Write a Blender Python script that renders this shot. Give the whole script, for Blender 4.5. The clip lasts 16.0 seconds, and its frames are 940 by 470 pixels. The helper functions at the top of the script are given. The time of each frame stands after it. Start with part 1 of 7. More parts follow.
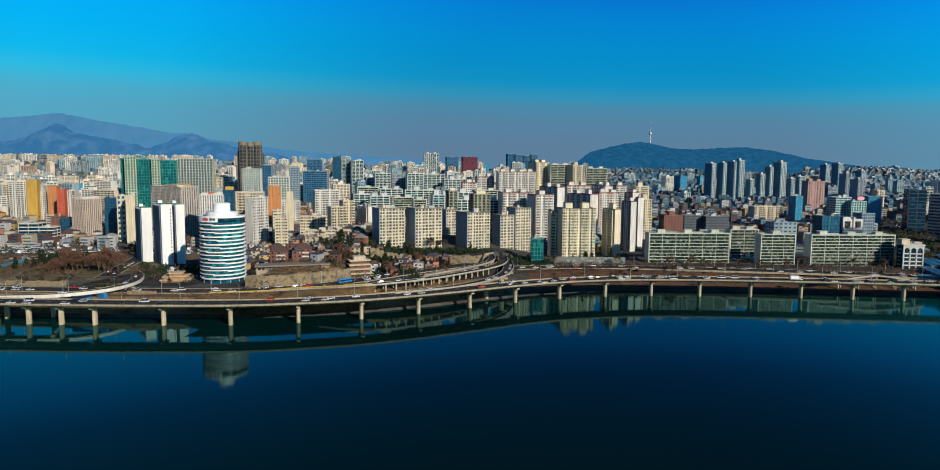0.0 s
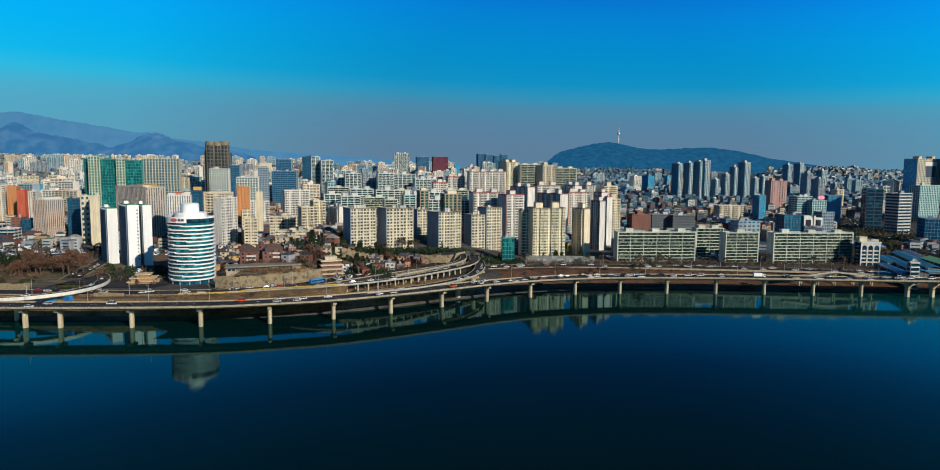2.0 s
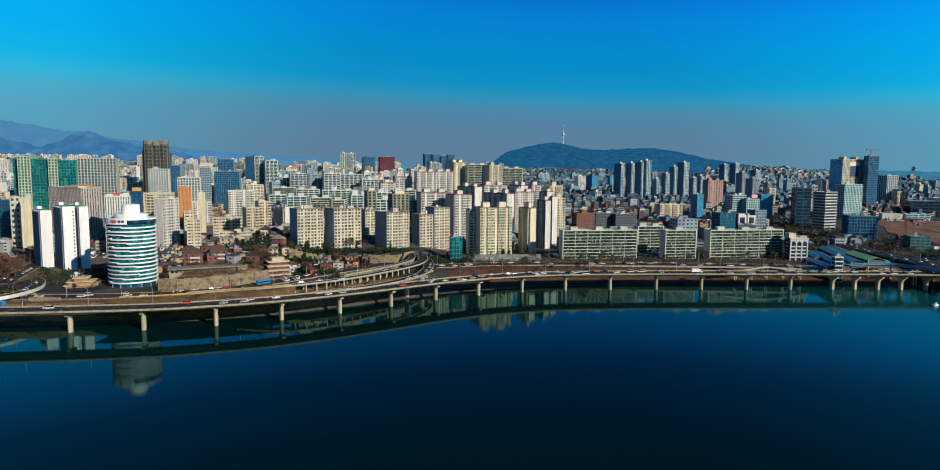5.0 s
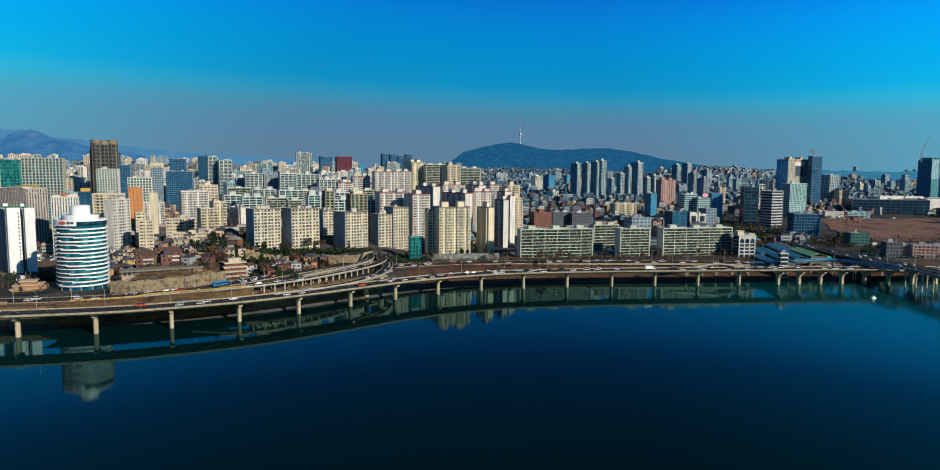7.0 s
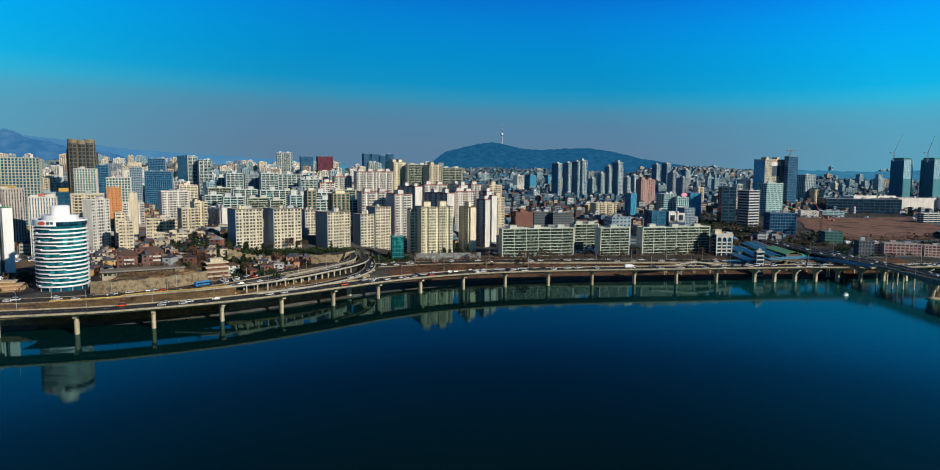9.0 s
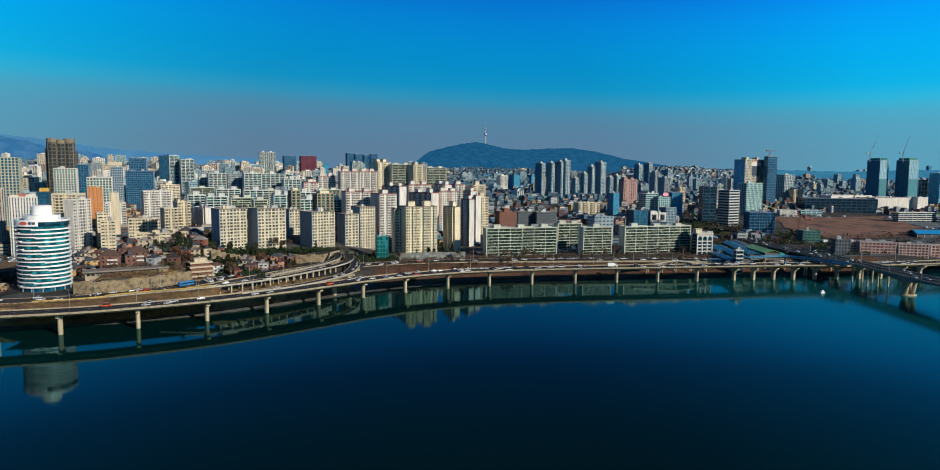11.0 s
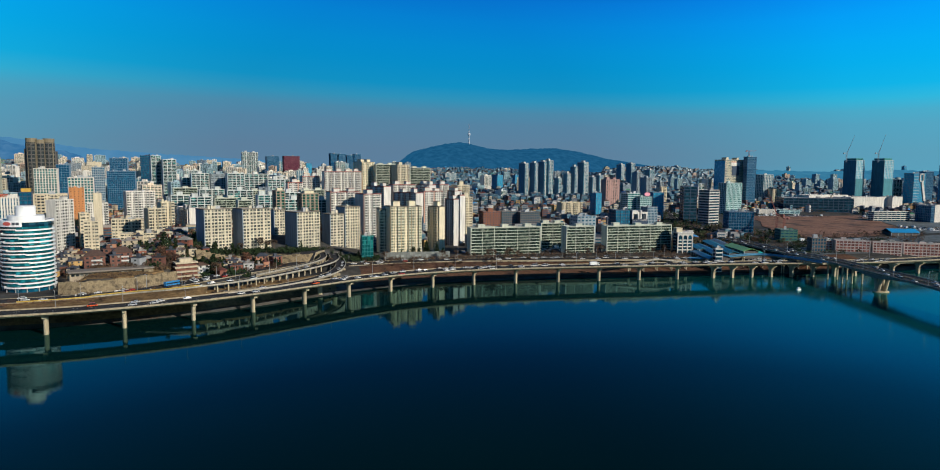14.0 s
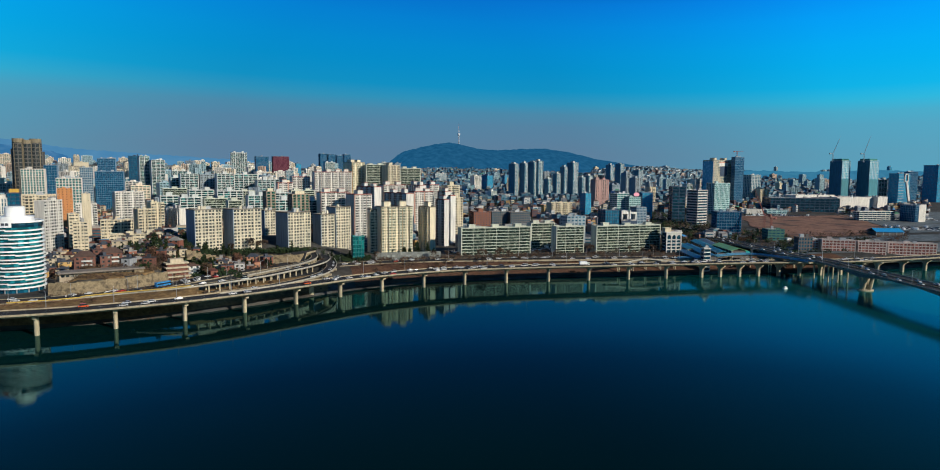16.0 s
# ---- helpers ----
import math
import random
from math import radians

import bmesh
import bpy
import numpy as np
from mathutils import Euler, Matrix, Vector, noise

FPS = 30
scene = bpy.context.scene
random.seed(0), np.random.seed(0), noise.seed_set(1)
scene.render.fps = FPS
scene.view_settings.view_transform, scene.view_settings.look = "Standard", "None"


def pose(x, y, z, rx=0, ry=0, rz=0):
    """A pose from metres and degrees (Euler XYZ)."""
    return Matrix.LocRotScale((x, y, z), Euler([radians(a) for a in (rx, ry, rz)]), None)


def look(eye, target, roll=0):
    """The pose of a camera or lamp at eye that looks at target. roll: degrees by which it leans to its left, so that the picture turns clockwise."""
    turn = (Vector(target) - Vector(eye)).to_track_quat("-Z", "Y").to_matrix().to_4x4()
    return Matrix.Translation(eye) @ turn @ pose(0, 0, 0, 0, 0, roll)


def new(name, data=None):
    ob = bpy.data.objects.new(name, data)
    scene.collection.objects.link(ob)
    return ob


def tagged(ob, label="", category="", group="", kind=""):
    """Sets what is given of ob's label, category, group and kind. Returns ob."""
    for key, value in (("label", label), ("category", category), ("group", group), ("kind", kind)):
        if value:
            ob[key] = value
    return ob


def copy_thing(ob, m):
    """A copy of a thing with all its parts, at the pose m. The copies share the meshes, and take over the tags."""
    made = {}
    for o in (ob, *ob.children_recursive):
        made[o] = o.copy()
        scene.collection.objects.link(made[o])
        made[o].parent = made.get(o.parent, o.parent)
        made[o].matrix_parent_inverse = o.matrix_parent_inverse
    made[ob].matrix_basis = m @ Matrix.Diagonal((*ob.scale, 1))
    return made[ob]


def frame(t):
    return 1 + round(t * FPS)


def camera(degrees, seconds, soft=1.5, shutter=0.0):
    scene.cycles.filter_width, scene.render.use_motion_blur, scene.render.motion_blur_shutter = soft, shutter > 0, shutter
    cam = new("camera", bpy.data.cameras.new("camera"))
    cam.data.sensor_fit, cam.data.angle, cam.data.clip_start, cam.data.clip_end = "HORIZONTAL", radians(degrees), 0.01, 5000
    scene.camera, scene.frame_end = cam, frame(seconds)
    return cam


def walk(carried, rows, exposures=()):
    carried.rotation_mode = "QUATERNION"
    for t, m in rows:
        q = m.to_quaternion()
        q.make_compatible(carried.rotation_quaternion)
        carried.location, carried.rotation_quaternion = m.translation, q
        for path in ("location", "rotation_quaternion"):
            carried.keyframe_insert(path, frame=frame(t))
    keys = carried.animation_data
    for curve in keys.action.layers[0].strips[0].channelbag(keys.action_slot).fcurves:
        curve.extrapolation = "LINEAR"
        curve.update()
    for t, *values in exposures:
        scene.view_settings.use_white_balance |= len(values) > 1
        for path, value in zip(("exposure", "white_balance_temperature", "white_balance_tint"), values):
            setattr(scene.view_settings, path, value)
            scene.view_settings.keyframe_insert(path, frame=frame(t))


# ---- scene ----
cam = camera(70.7, 16.0, soft=1.0)
# seconds, place in metres, yaw, pitch, lean to the right in degrees
ROWS = [
    (0.0, 0.00, 0.00, 90.00, 0.000, -5.675, -0.43),
    (0.5, -0.17, -0.85, 90.09, -0.466, -5.674, -0.43),
    (1.0, -0.37, -1.65, 90.14, -1.047, -5.675, -0.43),
    (1.5, -0.61, -2.47, 90.15, -1.829, -5.675, -0.42),
    (2.0, -0.85, -3.37, 90.15, -2.563, -5.667, -0.42),
    (2.5, -1.02, -4.25, 90.15, -3.190, -5.664, -0.40),
    (3.0, -1.13, -5.11, 90.17, -3.688, -5.655, -0.40),
    (3.5, -1.28, -6.00, 90.17, -4.436, -5.650, -0.40),
    (4.0, -1.50, -6.97, 90.17, -5.307, -5.644, -0.40),
    (6.5, -2.80, -12.00, 90.17, -9.917, -5.620, -0.38),
    (7.0, -3.08, -13.03, 90.19, -10.765, -5.620, -0.37),
    (7.5, -3.35, -14.09, 90.23, -11.409, -5.625, -0.36),
    (8.0, -3.59, -15.16, 90.27, -11.810, -5.627, -0.36),
    (8.5, -3.87, -16.26, 90.30, -12.069, -5.625, -0.37),
    (9.0, -4.21, -17.30, 90.33, -12.348, -5.628, -0.38),
    (11.5, -5.90, -22.16, 90.46, -14.059, -5.634, -0.41),
    (12.0, -6.23, -23.15, 90.51, -14.305, -5.633, -0.41),
    (12.5, -6.57, -24.15, 90.54, -14.517, -5.630, -0.41),
    (13.0, -6.92, -25.14, 90.57, -14.712, -5.630, -0.41),
    (13.5, -7.34, -26.08, 90.60, -14.953, -5.632, -0.41),
    (14.0, -7.77, -26.93, 90.60, -15.177, -5.626, -0.40),
    (14.5, -8.14, -27.69, 90.62, -15.363, -5.614, -0.39),
    (15.0, -8.53, -28.38, 90.65, -15.573, -5.606, -0.39),
    (15.5, -8.93, -28.99, 90.67, -15.801, -5.598, -0.39),
    (16.0, -9.30, -29.51, 90.69, -16.062, -5.595, -0.39),
]
walk(cam, [(t, pose(x, y, z, 90 + pitch, 0, yaw) @ pose(0, 0, 0, 0, 0, -lean)) for t, x, y, z, yaw, pitch, lean in ROWS],
     [(0.0, 0.0), (16.0, 0.0)])

# ---- sky and sun: a low winter sun from behind, over the camera's right shoulder ----
SUN_ELEV, SUN_AZ = 23.0, 37.0     # degrees; azimuth from straight behind towards the right
world = bpy.data.worlds.new("sky")
scene.world = world
world.use_nodes = True
wn, wl = world.node_tree.nodes, world.node_tree.links
wn.clear()
sky = wn.new("ShaderNodeTexSky")
sky.sky_type = 'NISHITA'
sky.sun_disc = False
sky.sun_elevation = radians(SUN_ELEV)
sky.sun_rotation = radians(180 - SUN_AZ)
sky.altitude, sky.air_density, sky.dust_density, sky.ozone_density = 100, 1.0, 1.2, 3.0
# the sky's own warmth (red against blue, and red alone) picks its colour: deep blue above, cyan below it, grey-blue haze at the horizon
sep = wn.new("ShaderNodeSeparateColor")
ratio = wn.new("ShaderNodeMath")
ratio.operation = 'DIVIDE'
drive = wn.new("ShaderNodeMath")
drive.operation = 'MULTIPLY_ADD'
drive.inputs[1].default_value = 0.1
half = wn.new("ShaderNodeMath")
half.operation = 'MULTIPLY'
half.inputs[1].default_value = 0.5
tone = wn.new("ShaderNodeValToRGB")
SKY = ((0.28, (0.001, 0.010, 0.030)), (0.40, (0.001, 0.022, 0.085)), (0.50, (0.001, 0.085, 0.380)), (0.54, (0.002, 0.170, 0.615)), (0.58, (0.0015, 0.218, 0.640)), (0.64, (0.0015, 0.252, 0.615)), (0.70, (0.002, 0.266, 0.585)), (0.80, (0.006, 0.280, 0.545)),
       (0.88, (0.030, 0.286, 0.485)), (0.97, (0.070, 0.250, 0.400)), (1.10, (0.092, 0.228, 0.362)), (1.45, (0.110, 0.212, 0.330)))
while len(tone.color_ramp.elements) < len(SKY):
    tone.color_ramp.elements.new(0.5)
for el, (v, c) in zip(tone.color_ramp.elements, SKY):
    el.position, el.color = v * 0.5, (*c, 1)
bg = wn.new("ShaderNodeBackground")
bg.inputs["Strength"].default_value = 1.0
wo = wn.new("ShaderNodeOutputWorld")
wl.new(sky.outputs[0], sep.inputs[0])
wl.new(sep.outputs[0], ratio.inputs[0])
wl.new(sep.outputs[2], ratio.inputs[1])
wl.new(sep.outputs[0], drive.inputs[0])
wl.new(ratio.outputs[0], drive.inputs[2])
wl.new(drive.outputs[0], half.inputs[0])
wl.new(half.outputs[0], tone.inputs[0])
# the clear air is deepest to the north and pales to cyan towards east and west
north = wn.new("ShaderNodeTexGradient")
north.texture_mapping.rotation = (0, 0, radians(-80))
spread = wn.new("ShaderNodeValToRGB")
SPREAD = ((0.10, (1.0, 1.0, 1.0)), (0.72, (0.95, 1.72, 1.56)), (0.82, (0.96, 1.58, 1.44)), (0.968, (1.0, 1.0, 1.0)))
spread.color_ramp.elements.new(0.5)
spread.color_ramp.elements.new(0.5)
for el, (v, c) in zip(spread.color_ramp.elements, SPREAD):
    el.position, el.color = v, (*c, 1)
wl.new(north.outputs["Fac"], spread.inputs[0])
pale = wn.new("ShaderNodeMix")
pale.data_type, pale.blend_type = 'RGBA', 'MULTIPLY'
pale.inputs[0].default_value = 1.0
wl.new(tone.outputs[0], pale.inputs[6])
wl.new(spread.outputs[0], pale.inputs[7])
wl.new(pale.outputs[2], bg.inputs["Color"])
wl.new(bg.outputs[0], wo.inputs["Surface"])
lamp = bpy.data.lights.new("sun", 'SUN')
lamp.energy, lamp.angle, lamp.color = 4.85, radians(0.6), (1.0, 0.920, 0.775)
sun = new("sun", lamp)
a, e = radians(SUN_AZ), radians(SUN_ELEV)
sun.matrix_world = look((math.sin(a) * math.cos(e) * 900, -math.cos(a) * math.cos(e) * 900, math.sin(e) * 900 + 100), (0, 0, 100))

# ---- materials ----
MATS = {}


def node_mat(name):
    m = bpy.data.materials.new(name)
    m.use_nodes = True
    n = m.node_tree.nodes
    return m, n, m.node_tree.links, n["Principled BSDF"]


def noise_node(n, l, scale, detail=4.0, stretch=None):
    geo = n.new("ShaderNodeNewGeometry")
    tex = n.new("ShaderNodeTexNoise")
    tex.inputs["Scale"].default_value = scale
    tex.inputs["Detail"].default_value = detail
    src = geo.outputs["Position"]
    if stretch:
        mul = n.new("ShaderNodeVectorMath")
        mul.operation = 'MULTIPLY'
        mul.inputs[1].default_value = stretch
        l.new(src, mul.inputs[0])
        src = mul.outputs[0]
    l.new(src, tex.inputs["Vector"])
    return tex


def ramp_node(n, l, src, stops):
    r = n.new("ShaderNodeValToRGB")
    while len(r.color_ramp.elements) < len(stops):
        r.color_ramp.elements.new(0.5)
    for el, (p, c) in zip(r.color_ramp.elements, stops):
        el.position, el.color = p, (*c, 1)
    l.new(src, r.inputs[0])
    return r


def mixed(n, l, fac, a, b, mode='MIX'):
    m = n.new("ShaderNodeMix")
    m.data_type, m.blend_type = 'RGBA', mode
    for sock, val in ((m.inputs[0], fac), (m.inputs[6], a), (m.inputs[7], b)):
        if hasattr(val, "links"):
            l.new(val, sock)
        elif isinstance(val, tuple):
            sock.default_value = (*val, 1)
        else:
            sock.default_value = val
    return m.outputs[2]


def wall(name, col, rough=0.8, grime=0.35, metal=0.0):
    """Painted concrete or stone: streaks of dirt down the wall, blotches, a little difference from piece to piece."""
    if name in MATS:
        return MATS[name]
    m, n, l, p = node_mat(name)
    streak = noise_node(n, l, 1.0, 5, (0.7, 0.7, 0.06))
    blot = noise_node(n, l, 0.045, 3)
    sr = ramp_node(n, l, streak.outputs[0], [(0.30, (1 - grime, 1 - grime, 1 - grime * 0.95)), (0.62, (1, 1, 1))])
    br = ramp_node(n, l, blot.outputs[0], [(0.3, (0.86, 0.87, 0.90)), (0.7, (1.05, 1.03, 1.0))])
    c = mixed(n, l, 1.0, mixed(n, l, 1.0, col, sr.outputs[0], 'MULTIPLY'), br.outputs[0], 'MULTIPLY')
    info = n.new("ShaderNodeObjectInfo")
    var = ramp_node(n, l, info.outputs["Random"], [(0.0, (0.9, 0.9, 0.9)), (1.0, (1.06, 1.06, 1.06))])
    l.new(mixed(n, l, 1.0, c, var.outputs[0], 'MULTIPLY'), p.inputs["Base Color"])
    p.inputs["Roughness"].default_value, p.inputs["Metallic"].default_value = rough, metal
    MATS[name] = m
    return m


def glass(name, dark, light, share=0.45, cell=(1.7, 1.7, 2.8), rough=0.2, coat=0.0):
    """Glazing seen from afar: each pane is dark glass or shows a blind, by a cell noise at the size of a pane."""
    if name in MATS:
        return MATS[name]
    m, n, l, p = node_mat(name)
    geo = n.new("ShaderNodeNewGeometry")
    sc = n.new("ShaderNodeVectorMath")
    sc.operation = 'DIVIDE'
    sc.inputs[1].default_value = cell
    l.new(geo.outputs["Position"], sc.inputs[0])
    fl = n.new("ShaderNodeVectorMath")
    fl.operation = 'FLOOR'
    l.new(sc.outputs[0], fl.inputs[0])
    wnz = n.new("ShaderNodeTexWhiteNoise")
    l.new(fl.outputs[0], wnz.inputs["Vector"])
    r = ramp_node(n, l, wnz.outputs["Value"], [(0.0, dark), (1 - share, tuple(0.88 * a + 0.12 * b for a, b in zip(dark, light))), (1 - share * 0.4, tuple(0.6 * a + 0.4 * b for a, b in zip(dark, light))), (1.0, light)])
    l.new(r.outputs[0], p.inputs["Base Color"])
    p.inputs["Roughness"].default_value = rough
    p.inputs["Specular IOR Level"].default_value = 0.4
    p.inputs["Metallic"].default_value = coat
    MATS[name] = m
    return m


def plain(name, col, rough=0.6, metal=0.0):
    if name in MATS:
        return MATS[name]
    m, n, l, p = node_mat(name)
    t = noise_node(n, l, 0.9, 4)
    r = ramp_node(n, l, t.outputs[0], [(0.3, tuple(c * 0.8 for c in col)), (0.7, tuple(min(1, c * 1.1) for c in col))])
    l.new(r.outputs[0], p.inputs["Base Color"])
    p.inputs["Roughness"].default_value, p.inputs["Metallic"].default_value = rough, metal
    MATS[name] = m
    return m


def patchy(name, cols, scale, fine, rough=0.95, bump=0.0):
    """Earth, grass, foliage: three colours in blotches with fine grain."""
    if name in MATS:
        return MATS[name]
    m, n, l, p = node_mat(name)
    big = noise_node(n, l, scale, 6)
    small = noise_node(n, l, fine, 4)
    r = ramp_node(n, l, big.outputs[0], [(0.32, cols[0]), (0.5, cols[1]), (0.68, cols[2])])
    g = ramp_node(n, l, small.outputs[0], [(0.3, (0.62, 0.62, 0.62)), (0.7, (1.25, 1.25, 1.25))])
    l.new(mixed(n, l, 1.0, r.outputs[0], g.outputs[0], 'MULTIPLY'), p.inputs["Base Color"])
    p.inputs["Roughness"].default_value = rough
    p.inputs["Specular IOR Level"].default_value = 0.1
    if bump:
        b = n.new("ShaderNodeBump")
        b.inputs["Strength"].default_value = bump
        l.new(small.outputs[0], b.inputs["Height"])
        l.new(b.outputs[0], p.inputs["Normal"])
    MATS[name] = m
    return m


def water_mat():
    """River water: green body colour below a tinted, rippled surface."""
    m, n, l, p = node_mat("river_water")
    n.remove(p)
    body = n.new("ShaderNodeBsdfDiffuse")
    # the stream runs smooth to the west and wind ruffled to the east
    geo = n.new("ShaderNodeNewGeometry")
    xyz = n.new("ShaderNodeSeparateXYZ")
    l.new(geo.outputs["Position"], xyz.inputs[0])
    east = n.new("ShaderNodeMapRange")
    east.interpolation_type = 'SMOOTHSTEP'
    east.inputs[1].default_value, east.inputs[2].default_value = 90.0, 420.0
    l.new(xyz.outputs[0], east.inputs[0])
    body_noise = noise_node(n, l, 0.004, 3, (1.0, 2.0, 1.0))
    # lightening east and west paints brighter sky reflection into the body colour
    deep = ramp_node(n, l, body_noise.outputs[0], [(0.35, (0.0004, 0.0088, 0.0096)), (0.65, (0.0006, 0.0112, 0.0122))])
    east_glare = ramp_node(n, l, body_noise.outputs[0], [(0.35, (0.0012, 0.044, 0.047)), (0.65, (0.0016, 0.053, 0.056))])
    west = n.new("ShaderNodeMapRange")
    west.interpolation_type = 'SMOOTHSTEP'
    west.inputs[1].default_value, west.inputs[2].default_value = 0.0, -190.0
    l.new(xyz.outputs[0], west.inputs[0])
    west_glare = ramp_node(n, l, body_noise.outputs[0], [(0.35, (0.0007, 0.0165, 0.0175)), (0.65, (0.0010, 0.0200, 0.0212))])
    stream = mixed(n, l, west.outputs[0], deep.outputs[0], west_glare.outputs[0])
    l.new(mixed(n, l, east.outputs[0], stream, east_glare.outputs[0]), body.inputs["Color"])
    ruffle = n.new("ShaderNodeMapRange")
    ruffle.inputs[1].default_value, ruffle.inputs[2].default_value = 0.55, 1.0
    ruffle.inputs[3].default_value, ruffle.inputs[4].default_value = 0.045, 0.13
    l.new(east.outputs[0], ruffle.inputs[0])
    gloss = n.new("ShaderNodeBsdfGlossy")
    gloss.inputs["Color"].default_value = (0.52, 0.93, 0.91, 1)
    calm = n.new("ShaderNodeMath")
    calm.operation = 'MULTIPLY_ADD'
    calm.inputs[1].default_value = -0.029
    l.new(west.outputs[0], calm.inputs[0])
    l.new(ruffle.outputs[0], calm.inputs[2])
    l.new(calm.outputs[0], gloss.inputs["Roughness"])
    small = noise_node(n, l, 0.35, 3, (1.0, 1.6, 1.0))
    big = noise_node(n, l, 0.02, 3, (1.0, 2.2, 1.0))
    b = n.new("ShaderNodeBump")
    b.inputs["Strength"].default_value = 0.020
    b.inputs["Distance"].default_value = 0.6
    l.new(small.outputs[0], b.inputs["Height"])
    b2 = n.new("ShaderNodeBump")
    b2.inputs["Strength"].default_value = 0.008
    b2.inputs["Distance"].default_value = 2.0
    l.new(big.outputs[0], b2.inputs["Height"])
    l.new(b.outputs[0], b2.inputs["Normal"])
    l.new(b2.outputs[0], gloss.inputs["Normal"])
    fres = n.new("ShaderNodeFresnel")
    fres.inputs["IOR"].default_value = 1.14
    mix = n.new("ShaderNodeMixShader")
    l.new(fres.outputs[0], mix.inputs[0])
    l.new(body.outputs[0], mix.inputs[1])
    l.new(gloss.outputs[0], mix.inputs[2])
    l.new(mix.outputs[0], n["Material Output"].inputs["Surface"])
    return m


def haze_glow_mat(name, low, high, strength, fine=0.006, edge=(0.35, 0.7)):
    """Far hills: wooded relief; the blue haze before them is put in as emission."""
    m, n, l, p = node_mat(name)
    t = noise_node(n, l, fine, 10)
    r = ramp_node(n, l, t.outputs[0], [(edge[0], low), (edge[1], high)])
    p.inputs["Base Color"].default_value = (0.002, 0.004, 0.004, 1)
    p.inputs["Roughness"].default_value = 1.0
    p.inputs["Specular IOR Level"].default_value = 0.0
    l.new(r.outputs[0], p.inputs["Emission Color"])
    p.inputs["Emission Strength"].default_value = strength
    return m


ASPHALT = patchy("asphalt", ((0.028, 0.030, 0.034), (0.038, 0.039, 0.043), (0.050, 0.050, 0.050)), 0.05, 0.6, 0.9)
CONCRETE = wall("viaduct_concrete", (0.36, 0.30, 0.20), 0.85, 0.45)
PIER_MAT = wall("pier_concrete", (0.50, 0.42, 0.28), 0.85, 0.4)
PALE_CONC = wall("pale_parapet", (0.42, 0.39, 0.32), 0.8, 0.45)
LOOP_CONC = wall("white_parapet", (0.68, 0.65, 0.57), 0.8, 0.2)
MARK = plain("road_paint", (0.7, 0.7, 0.66), 0.7)
ROOF = wall("roof_felt", (0.33, 0.33, 0.32), 0.95, 0.4)
ROOF_GREEN = wall("roof_green_coating", (0.10, 0.33, 0.16), 0.9, 0.3)
GROUND = patchy("city_ground", ((0.040, 0.044, 0.045), (0.070, 0.064, 0.056), (0.075, 0.082, 0.084)), 0.03, 0.12, 0.95)
DRYGRASS = patchy("dry_grass", ((0.088, 0.046, 0.032), (0.125, 0.066, 0.040), (0.052, 0.034, 0.027)), 0.05, 0.5, 0.95)
LOT = patchy("paved_lot", ((0.10, 0.125, 0.135), (0.15, 0.175, 0.185), (0.08, 0.09, 0.09)), 0.03, 0.2, 0.9)
WESTGRASS = patchy("golden_dry_grass", ((0.15, 0.092, 0.045), (0.22, 0.14, 0.065), (0.085, 0.058, 0.034)), 0.06, 0.5, 0.95)
FIELD = patchy("bare_field", ((0.15, 0.085, 0.062), (0.27, 0.150, 0.105), (0.085, 0.062, 0.052)), 0.03, 0.35, 0.95)
RUSSET = patchy("russet_twigs", ((0.105, 0.056, 0.040), (0.150, 0.080, 0.052), (0.078, 0.048, 0.040)), 0.05, 0.8)
STONE = patchy("stone_wall", ((0.18, 0.140, 0.088), (0.26, 0.205, 0.128), (0.09, 0.072, 0.052)), 0.25, 1.2, 0.95)
BARK = patchy("bark", ((0.09, 0.065, 0.045), (0.13, 0.09, 0.06), (0.07, 0.05, 0.04)), 0.5, 3.0)
TWIG = patchy("bare_twigs", ((0.066, 0.046, 0.034), (0.10, 0.064, 0.043), (0.052, 0.042, 0.035)), 0.03, 0.8)
NEEDLE = patchy("pine_needles", ((0.012, 0.026, 0.014), (0.024, 0.040, 0.017), (0.020, 0.032, 0.020)), 0.08, 1.0)
HEDGE = patchy("hedge_leaves", ((0.035, 0.046, 0.018), (0.055, 0.062, 0.024), (0.075, 0.065, 0.028)), 0.08, 1.0)
STEEL = plain("grey_steel", (0.38, 0.40, 0.42), 0.5, 0.6)
TYRE = plain("tyre_rubber", (0.02, 0.02, 0.02), 0.9)
CARGLASS = plain("car_glass", (0.02, 0.025, 0.03), 0.1)

